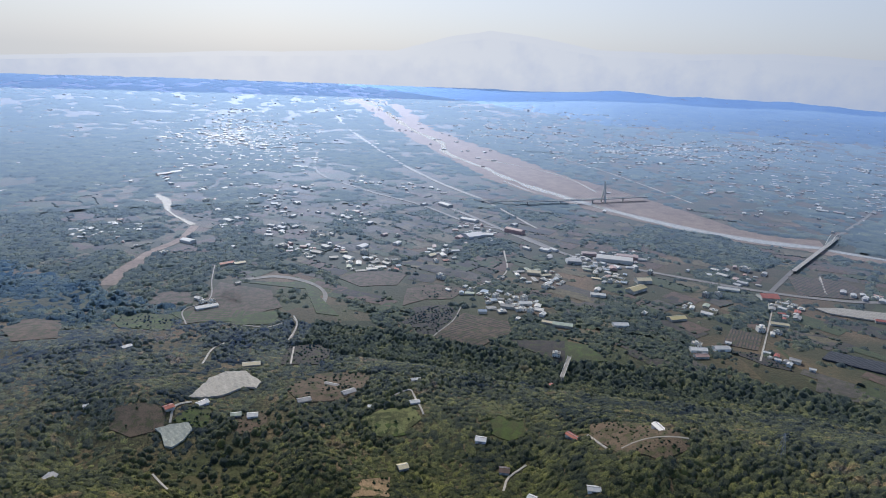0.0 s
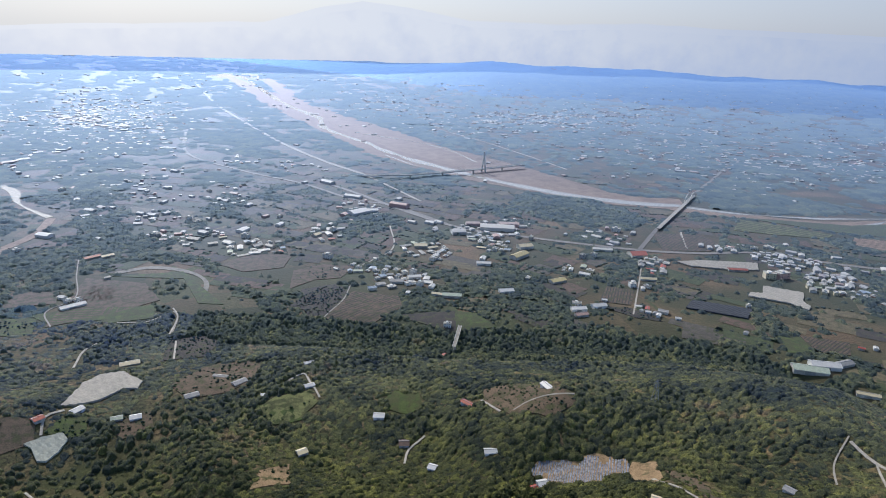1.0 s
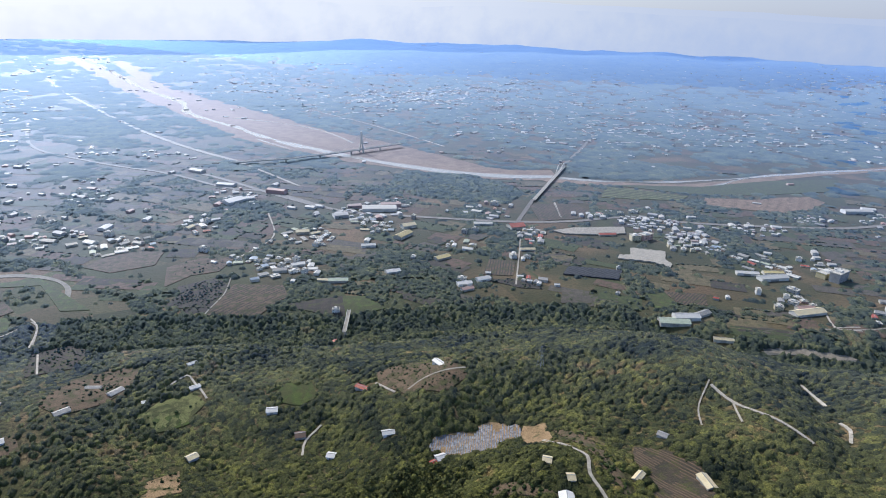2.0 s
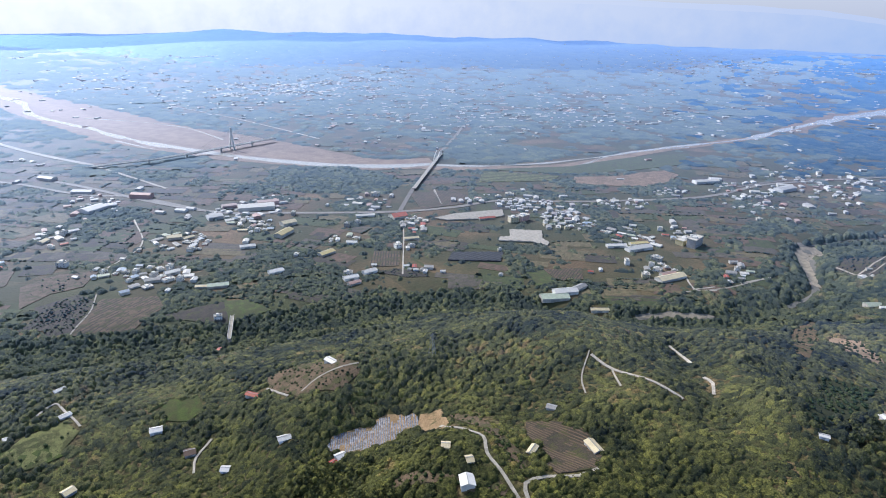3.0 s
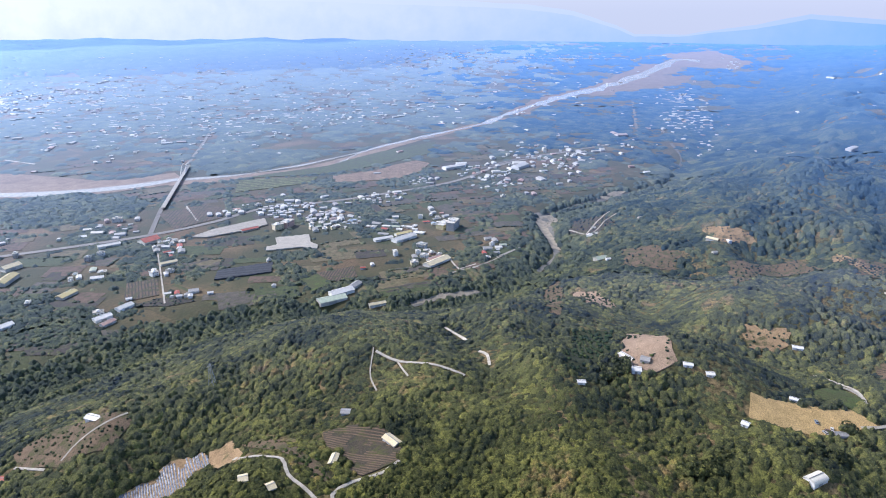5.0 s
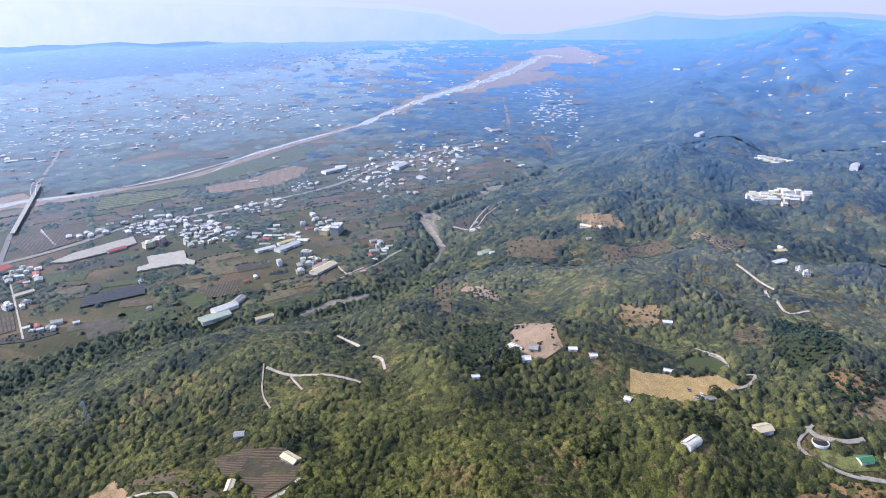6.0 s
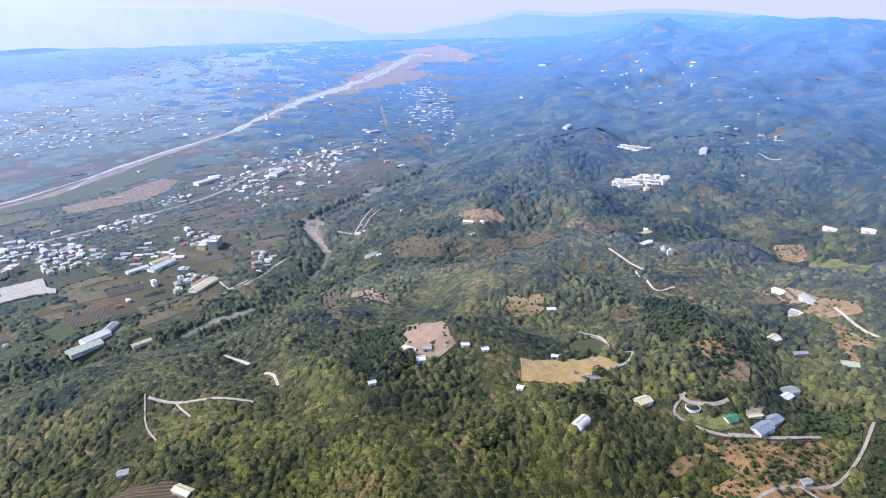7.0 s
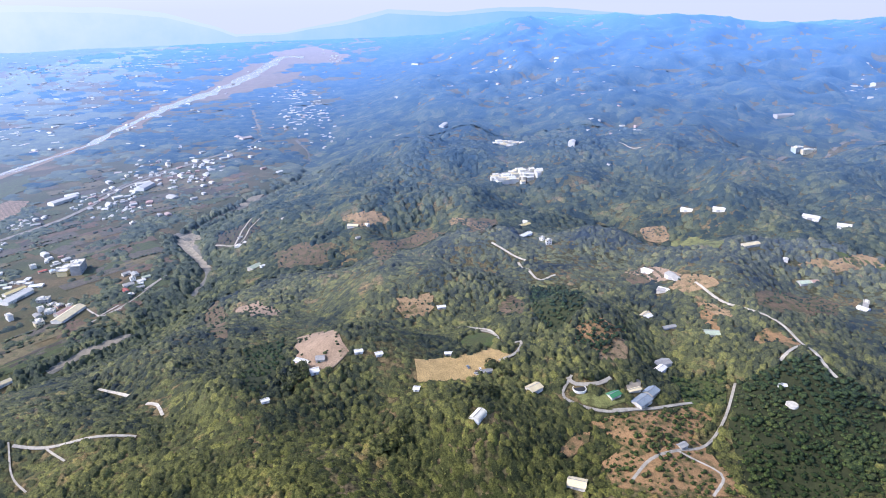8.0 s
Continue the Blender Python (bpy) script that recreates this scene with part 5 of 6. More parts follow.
house(748, 561, -75, 15, 10, 6, "grey")
shed(1314, 695, -3, 47, 22, 7, "yellow")
shed(1220, 818, -19, 58, 18, 6, "white")
shed(70, 822, -171, 11, 8, 5, "blue")
shed(107, 846, -9, 19, 10, 5, "grey")
shed(134, 861, 7, 19, 10, 5, "white")
shed(357, 137, -58, 5, 3, 2.5, "white")
shed(410, 125, -111, 12, 4, 2.5, "white")
shed(353, -3, -30, 11, 7, 2.2, "arch")
shed(398, -44, -52, 10, 8, 4.2, "cream")
shed(397, -121, -47, 14, 9, 4.2, "slate")
shed(409, -131, -44, 10, 8, 4.2, "slate")
shed(398, -101, -56, 9, 6, 3.4, "green")
shed(407, -118, -68, 10, 3, 2.5, "cream")
shed(465, -154, -61, 14, 8, 3.4, "grey")
shed(448, -148, -45, 14, 6, 3.4, "white")
shed(408, 111, -81, 6, 6, 3.4, "grey")
shed(396, 113, -68, 6, 6, 3.4, "white")
shed(416, 84, -72, 6, 4, 2.5, "white")
shed(416, 69, -65, 5, 4, 2.5, "white")
shed(893, 171, -101, 16, 8, 4.2, "cream")
shed(839, -76, -49, 17, 7, 3.4, "yellow")
shed(794, -73, -41, 21, 7, 3.4, "white")
house(767, -100, -84, 7, 6, 5.1, "white")
shed(556, -164, -40, 20, 7, 3.4, "cream")
shed(565, 29, -76, 8, 5, 2.5, "white")
shed(415, -11, -56, 7, 4, 2.5, "grey")
shed(384, 39, -98, 4, 4, 2.5, "white")
shed(675, -201, -163, 19, 8, 3.4, "white")
shed(603, -196, -124, 11, 8, 3.4, "grey")
shed(1563, 58, -14, 40, 12, 5.1, "white")
shed(437, 18, -90, 6, 3, 2.5, "white")
shed(2360, -328, -75, 16, 12, 5.1, "white")
shed(2620, -429, -56, 31, 14, 5.1, "white")
shed(1213, -197, -16, 24, 12, 5.1, "white")
shed(1835, 643, -41, 32, 22, 7, "white")
shed(321, -63, -108, 11, 8, 3.4, "cream")
shed(505, -209, -93, 12, 9, 3.4, "pale_green")
shed(465, -155, -62, 16, 8, 3.4, "grey")
shed(555, -165, -55, 15, 7, 3.4, "white")
shed(801, -440, -134, 20, 10, 5.1, "white")
shed(764, -461, -120, 15, 12, 5.1, "white")
shed(701, -321, -69, 22, 8, 3.4, "cream")
shed(861, -302, -130, 16, 8, 3.4, "white")
shed(835, -335, -117, 15, 10, 3.4, "white")
shed(645, -358, -78, 12, 8, 3.4, "pale_green")
shed(646, -370, -82, 7, 6, 3.4, "pink")
shed(586, -388, -148, 10, 7, 3.4, "white")
shed(629, -215, -163, 22, 10, 4.2, "grey")
shed(604, -197, -131, 11, 8, 3.4, "white")
shed(676, -203, -141, 13, 8, 3.4, "white")
house(1357, -691, -61, 23, 12, 11.9, "blue")
house(1351, -711, -79, 30, 12, 8.5, "cream")
shed(359, -139, -59, 6, 4, 3.4, "grey")
shed(414, -227, -93, 6, 4, 2.5, "white")
shed(524, -178, -70, 14, 4, 2.5, "grey")
shed(1621, -784, -78, 56, 17, 5.1, "white")
shed(-331, 641, 52, 10, 6, 3.4, "white")
shed(-190, 623, 17, 18, 8, 3.4, "cream")
shed(-207, 526, 50, 10, 7, 3.4, "white")
shed(-230, 507, 46, 8, 7, 3.4, "red")
shed(-173, 515, 15, 9, 6, 3.4, "pale_green")
shed(-158, 515, 14, 9, 7, 3.4, "white")
shed(-12, 533, 19, 9, 5, 3.4, "white")
shed(-13, 585, 22, 9, 4, 2.5, "white")
shed(-18, 455, 24, 8, 7, 3.4, "cream")
shed(-298, 498, 32, 4, 4, 2.5, "white")
shed(-282, 411, 80, 13, 8, 2.5, "grey")
shed(-77, 558, 37, 13, 7, 2.5, "grey")
shed(-300, 798, 35, 29, 10, 4, "white")
shed(-334, 985, 41, 23, 9, 4, "red")
shed(-314, 990, 40, 18, 8, 4, "cream")
shed(-116, 537, 26, 12, 7, 2.5, "grey")
shed(-97, 580, -18, 14, 4, 2.5, "grey")
shed(-53, 529, -2, 4, 4, 2.5, "white")
shed(122, 392, -5, 9, 6, 2.5, "white")
shed(-743, 1728, 51, 38, 16, 5.1, "white")
shed(-727, 1767, 53, 32, 16, 4.7, "white")
house(-452, 1029, 46, 13, 8, 3.4, "white")
shed(-439, 1100, -26, 25, 15, 5.1, "grey")
shed(-352, 1080, -47, 10, 6, 3.5, "grey")
shed(-417, 1257, -28, 22, 13, 4.4, "grey")
shed(-404, 1277, -47, 18, 11, 4.2, "white")
shed(-415, 1217, 38, 15, 9, 4.2, "white")
shed(-384, 1277, -40, 11, 7, 3.9, "grey")
shed(-568, 1545, -43, 17, 10, 4.4, "white")
house(-521, 1423, 56, 13, 8, 6.6, "white")
shed(-324, 1234, -24, 15, 9, 4.3, "white")
shed(-301, 1222, -34, 19, 11, 4.1, "white")
shed(-279, 1232, 56, 15, 9, 4.2, "white")
house(-268, 1090, -32, 15, 9, 6.6, "grey")
shed(-260, 1115, -44, 10, 6, 4.2, "blue")
shed(-202, 1070, -27, 20, 12, 4.0, "grey")
shed(-193, 1101, -43, 19, 11, 4.9, "grey")
shed(-130, 1114, 62, 23, 14, 4.4, "white")
house(-122, 1077, -27, 13, 8, 6.6, "white")
shed(-145, 1045, -43, 19, 12, 4.1, "white")
shed(-99, 1026, 43, 17, 10, 3.9, "grey")
shed(-78, 1022, -40, 15, 9, 4.6, "grey")
shed(-184, 1323, -50, 18, 11, 4.1, "white")
shed(-174, 1386, -35, 19, 11, 4.0, "cream")
shed(-136, 1288, 66, 17, 10, 4.4, "white")
shed(-98, 1203, 56, 14, 8, 3.8, "grey")
house(-72, 1202, 52, 10, 6, 3.4, "white")
shed(-69, 1145, 61, 17, 10, 4.3, "white")
house(-214, 1170, 45, 14, 8, 3.4, "white")
shed(-197, 1188, -43, 10, 6, 4.3, "white")
shed(-338, 1621, -24, 19, 12, 4.9, "grey")
shed(-256, 1363, -40, 12, 7, 4.0, "white")
shed(-301, 1318, 60, 14, 8, 4.6, "white")
shed(-377, 1391, 47, 12, 7, 4.2, "white")
house(-409, 1498, 65, 12, 7, 3.4, "white")
shed(-425, 1471, 57, 12, 7, 3.6, "white")
shed(-355, 1416, 54, 10, 6, 3.5, "white")
house(-229, 1413, -46, 11, 6, 3.4, "white")
house(-181, 1259, 63, 10, 6, 3.4, "grey")
house(-232, 1191, 61, 10, 6, 6.6, "white")
shed(23, 1487, -50, 37, 16, 5.8, "white")
shed(-29, 1488, 55, 15, 9, 4.4, "blue")
shed(74, 1350, -31, 38, 16, 5.0, "grey")
shed(50, 1208, 61, 20, 12, 4.5, "white")
shed(-4, 1080, 49, 16, 10, 4.6, "cream")
shed(21, 1141, 62, 11, 7, 4.4, "grey")
house(25, 1104, 52, 11, 7, 6.6, "white")
house(13, 961, -34, 14, 9, 6.6, "white")
shed(24, 905, -47, 8, 5, 3.8, "white")
shed(50, 923, 53, 8, 5, 3.5, "white")
house(57, 907, 41, 9, 5, 3.4, "white")
shed(86, 946, -40, 6, 5, 3.8, "white")
shed(102, 907, -33, 9, 6, 3.8, "blue")
shed(111, 971, 60, 8, 5, 4.0, "grey")
shed(182, 952, 49, 13, 8, 4.2, "white")
shed(206, 1090, 42, 13, 8, 3.9, "grey")
shed(173, 1146, -44, 16, 9, 3.9, "white")
shed(154, 822, 57, 11, 7, 4.5, "white")
shed(168, 1321, 56, 18, 11, 4.8, "blue")
shed(-287, 892, 43, 8, 5, 4.3, "grey")
shed(-321, 826, -30, 10, 6, 4.4, "white")
house(-310, 814, 57, 10, 6, 3.4, "white")
house(-299, 816, 57, 9, 5, 3.4, "white")
shed(282, 1036, 63, 13, 8, 4.2, "grey")
shed(288, 1001, 48, 12, 7, 3.8, "pink")
shed(275, 971, 52, 8, 5, 4.2, "white")
house(368, 1030, 54, 9, 6, 6.6, "grey")
shed(441, 1053, 49, 8, 5, 3.6, "white")
house(547, 1068, -39, 16, 10, 6.6, "white")
shed(571, 1047, 52, 14, 8, 4.3, "grey")
shed(492, 1031, -48, 19, 11, 4.6, "white")
house(421, 926, -47, 9, 5, 6.6, "grey")
house(442, 929, -46, 10, 6, 6.6, "white")
house(301, 841, 55, 10, 6, 3.4, "grey")
shed(393, 849, -36, 16, 9, 4.5, "white")
shed(519, 883, -46, 12, 7, 4.3, "white")
shed(508, 853, -28, 8, 5, 3.7, "white")
shed(452, 809, 62, 9, 6, 3.7, "white")
house(464, 789, -44, 11, 6, 3.4, "white")
house(337, 742, -28, 12, 7, 3.4, "white")
shed(417, 723, -27, 8, 5, 3.7, "white")
shed(421, 704, -29, 7, 5, 3.8, "white")
shed(429, 692, 47, 8, 5, 4.0, "white")
shed(450, 680, -29, 7, 5, 4.0, "white")
shed(661, 968, 56, 16, 9, 4.0, "grey")
shed(670, 955, 63, 14, 8, 4.0, "cream")
shed(678, 939, 66, 12, 7, 4.2, "white")
house(703, 947, -38, 14, 8, 3.4, "white")
shed(736, 963, -32, 12, 7, 3.6, "white")
house(752, 947, -35, 12, 7, 3.4, "white")
house(783, 950, -46, 17, 10, 3.4, "white")
shed(823, 957, 62, 13, 8, 4.5, "grey")
shed(804, 919, -47, 18, 11, 4.6, "white")
shed(811, 903, 54, 16, 10, 4.3, "white")
shed(762, 892, 47, 14, 8, 4.0, "white")
shed(791, 861, 47, 14, 8, 3.9, "white")
shed(780, 829, 59, 17, 10, 4.8, "white")
shed(808, 832, -41, 14, 8, 3.9, "grey")
shed(766, 802, 40, 15, 9, 4.4, "white")
shed(864, 884, -26, 15, 9, 4.7, "white")
shed(838, 830, 59, 16, 9, 4.0, "white")
shed(856, 815, -47, 12, 7, 4.2, "white")
house(721, 743, 46, 14, 8, 3.4, "cream")
shed(759, 759, -27, 11, 6, 4.4, "white")
shed(773, 758, 39, 13, 8, 4.4, "white")
shed(747, 719, 66, 7, 5, 3.7, "grey")
house(571, 708, -25, 6, 5, 3.4, "white")
shed(513, 631, 41, 6, 5, 4.0, "grey")
shed(647, 575, 53, 7, 5, 3.6, "white")
shed(629, 577, -47, 7, 5, 3.7, "red")
shed(1259, 823, -42, 25, 15, 4.6, "grey")
shed(1360, 797, 48, 18, 11, 4.8, "grey")
house(1418, 786, 43, 14, 8, 3.4, "white")
shed(1241, 717, -44, 19, 12, 4.0, "white")
shed(1196, 710, 64, 14, 8, 4.4, "grey")
shed(1344, 713, -48, 31, 16, 5.5, "cream")
shed(1186, 657, -40, 14, 8, 4.1, "white")
shed(1117, 573, 44, 13, 8, 3.8, "white")
shed(1121, 559, 43, 15, 9, 4.1, "white")
house(1073, 602, -35, 10, 6, 3.4, "white")
shed(1232, 598, 50, 28, 16, 5.1, "grey")
shed(1221, 550, -47, 13, 8, 4.5, "white")
shed(1258, 544, 43, 11, 7, 3.9, "white")
shed(1415, 598, 55, 18, 11, 4.2, "grey")
shed(1409, 656, 54, 16, 9, 4.7, "white")
shed(1549, 646, 61, 23, 14, 5.0, "red")
shed(1582, 618, -48, 20, 12, 4.1, "white")
shed(1560, 680, 62, 20, 12, 4.7, "white")
shed(1663, 705, -37, 15, 9, 3.8, "white")
house(1525, 737, 44, 14, 9, 6.6, "white")
shed(1755, 909, 64, 17, 10, 4.6, "white")
shed(1863, 674, 40, 30, 16, 4.5, "grey")
shed(1469, 483, -44, 13, 8, 4.1, "white")
shed(1431, 434, -32, 15, 9, 4.6, "white")
shed(2208, 621, -52, 23, 14, 4.9, "white")
shed(2249, 586, 40, 27, 16, 4.4, "grey")
shed(2261, 512, -34, 27, 16, 4.9, "grey")
shed(842, 689, -48, 11, 7, 4.1, "white")
shed(919, 667, 52, 15, 9, 4.7, "white")
shed(891, 604, -36, 9, 5, 4.1, "white")
house(699, 574, 53, 11, 6, 6.6, "white")
shed(838, 496, -37, 11, 7, 4.3, "grey")
shed(836, 482, 43, 13, 8, 4.2, "grey")
shed(791, 452, -45, 9, 5, 3.9, "grey")
shed(828, 292, -43, 6, 5, 3.9, "white")
shed(999, 306, -37, 7, 5, 3.7, "grey")
shed(957, 367, -43, 7, 5, 4.0, "grey")
shed(851, 158, -47, 6, 5, 4.2, "grey")
shed(206, 1140, -37, 19, 12, 4.1, "grey")
shed(223, 1144, -46, 16, 9, 3.8, "white")
shed(208, 1100, 65, 13, 8, 3.9, "white")
shed(298, 1072, -49, 11, 7, 4.0, "white")
shed(295, 1024, -40, 11, 6, 3.6, "white")
shed(189, 966, 52, 10, 6, 4.2, "white")
house(135, 878, 41, 10, 6, 6.6, "white")
shed(151, 868, 53, 9, 5, 4.0, "white")
house(112, 866, 53, 12, 7, 3.4, "white")
house(138, 830, 50, 10, 6, 6.6, "white")
shed(117, 802, 63, 7, 5, 4.1, "white")
shed(256, 935, 63, 13, 8, 4.0, "white")
shed(535, 1081, 66, 12, 7, 4.6, "white")
shed(534, 905, -26, 9, 5, 3.8, "white")
shed(518, 895, -35, 10, 6, 3.8, "grey")
shed(454, 783, 64, 9, 5, 4.2, "white")
shed(380, 749, -28, 7, 5, 3.8, "white")
shed(428, 699, 44, 7, 5, 3.8, "grey")
house(778, -93, 60, 6, 5, 3.4, "white")
shed(851, -78, 55, 6, 5, 4.3, "white")
shed(894, 150, 45, 6, 5, 4.1, "white")
shed(680, -353, -28, 6, 5, 3.9, "white")
house(593, -394, -29, 6, 5, 6.6, "grey")
shed(1484, -281, -44, 13, 8, 3.8, "grey")
house(1505, -305, -32, 10, 6, 3.4, "white")
shed(1951, -191, -47, 13, 8, 3.9, "white")
shed(1956, -217, -46, 13, 8, 3.7, "white")
shed(1833, -460, 54, 13, 8, 3.6, "white")
shed(2501, -402, -35, 15, 9, 4.3, "grey")
shed(3391, 260, 63, 38, 16, 5.2, "white")
house(2973, -138, -51, 15, 9, 6.6, "white")
shed(2260, -1368, -32, 27, 16, 4.7, "white")
shed(1696, -1026, 64, 13, 8, 4.5, "white")
shed(2181, -1296, -47, 17, 10, 4.0, "white")

CLUSTERS = []
CLUSTERS.append((-780, 2575, 283, 109, -256, 862, 330, 1))
CLUSTERS.append((-1069, 2568, 116, 43, -220, 541, 30, 1))
CLUSTERS.append((-633, 1121, 28, 4, -23, 43, 8, 0))
CLUSTERS.append((-192, 1082, 48, 7, -8, 50, 14, 0))
CLUSTERS.append((-100, 1014, 46, 6, -4, 43, 14, 0))
CLUSTERS.append((-268, 1089, 19, 2, -6, 27, 5, 0))
CLUSTERS.append((12, 1096, 30, 4, 0, 52, 10, 0))
CLUSTERS.append((80, 1241, 45, 5, 3, 79, 14, 0))
CLUSTERS.append((-182, 1339, 47, 9, -7, 50, 10, 0))
CLUSTERS.append((-195, 1777, 69, 18, -9, 85, 10, 0))
CLUSTERS.append((-711, 1689, 40, 10, -19, 48, 6, 0))
CLUSTERS.append((-331, 1216, 84, 15, -13, 50, 12, 0))
CLUSTERS.append((-77, 1642, 87, 17, -5, 113, 12, 0))
CLUSTERS.append((-575, 1172, 39, 6, -55, 120, 10, 0))
CLUSTERS.append((169, 989, 37, 5, 5, 39, 10, 0))
CLUSTERS.append((110, 857, 32, 4, 3, 31, 12, 0))
CLUSTERS.append((319, 1104, 74, 11, 15, 62, 24, 0))
CLUSTERS.append((29, 905, 42, 5, 0, 19, 8, 0))
CLUSTERS.append((-307, 808, 14, 1, -5, 15, 5, 0))
CLUSTERS.append((-283, 877, 15, 1, -4, 13, 4, 0))
CLUSTERS.append((-315, 1515, 156, 35, -39, 193, 24, 0))
CLUSTERS.append((-514, 1542, 116, 24, -64, 199, 16, 0))
CLUSTERS.append((1044, 2793, 794, 263, 149, 418, 150, 1))
CLUSTERS.append((346, 3236, 326, 140, 40, 404, 60, 1))
CLUSTERS.append((891, 3712, 180, -43, -2, 1, 14, 1))
CLUSTERS.append((1352, 2567, 1005, -589, 280, 524, 200, 1))
CLUSTERS.append((1414, 1775, 813, -508, 233, 294, 120, 1))
CLUSTERS.append((3282, 2214, 617, -750, 456, 316, 120, 1))
CLUSTERS.append((2418, 1914, 771, -453, 405, 327, 60, 1))
CLUSTERS.append((766, 880, 47, -34, 29, 35, 34, 0))
CLUSTERS.append((750, 771, 24, -17, 34, 36, 18, 0))
CLUSTERS.append((928, 792, 40, -29, 30, 27, 18, 0))
CLUSTERS.append((1084, 806, 29, -20, 30, 23, 10, 0))
CLUSTERS.append((873, 628, 24, -16, 35, 27, 8, 0))
CLUSTERS.append((1250, 738, 72, -50, 62, 39, 22, 0))
CLUSTERS.append((1431, 640, 73, -53, 130, 64, 24, 0))
CLUSTERS.append((1665, 579, 70, -47, 129, 50, 12, 0))
CLUSTERS.append((710, 523, 19, -14, 31, 25, 8, 0))
CLUSTERS.append((700, 953, 18, -11, 13, 18, 6, 0))
CLUSTERS.append((523, 879, 18, -13, 23, 38, 12, 0))
CLUSTERS.append((333, 723, 11, -8, 8, 16, 6, 0))
CLUSTERS.append((426, 705, 15, -11, 6, 10, 6, 0))
CLUSTERS.append((507, 1031, 40, -30, 19, 37, 8, 0))
CLUSTERS.append((131, 855, 28, -20, 6, 30, 14, 0))
CLUSTERS.append((289, 1014, 28, -20, 18, 55, 12, 0))
CLUSTERS.append((79, 892, 16, -12, 3, 19, 5, 0))
CLUSTERS.append((191, 960, 19, -13, 8, 32, 4, 0))
CLUSTERS.append((797, 460, 20, -14, 23, 15, 6, 0))
CLUSTERS.append((965, 370, 5, -28, 35, 16, 4, 0))
CLUSTERS.append((389, 875, 20, -15, 13, 28, 5, 0))
CLUSTERS.append((995, 1591, 273, -178, 123, 195, 40, 0))
CLUSTERS.append((1792, 1535, 263, -166, 208, 182, 16, 0))
CLUSTERS.append((1477, 715, 28, -113, 137, 64, 30, 0))
CLUSTERS.append((1169, 677, 16, -58, 83, 45, 14, 0))
CLUSTERS.append((785, 645, 15, -51, 43, 32, 12, 0))
CLUSTERS.append((724, 523, 6, -23, 18, 12, 6, 0))
CLUSTERS.append((773, 777, 15, -54, 44, 40, 16, 0))
CLUSTERS.append((2250, 548, 23, -128, 504, 123, 70, 1))
CLUSTERS.append((2788, 756, 30, -133, 314, 85, 40, 1))
CLUSTERS.append((3803, 760, 13, -80, 537, 107, 14, 1))
CLUSTERS.append((2617, -155, -351, -483, 803, -35, 26, 1))
CLUSTERS.append((1662, -386, -132, -42, 613, -127, 10, 1))
CLUSTERS.append((2178, -1295, -7, -67, 445, -252, 20, 1))
CLUSTERS.append((1370, -326, -3, -45, 13, -3, 3, 1))
CLUSTERS.append((3594, 1665, 179, -388, 3, -1, 60, 1))


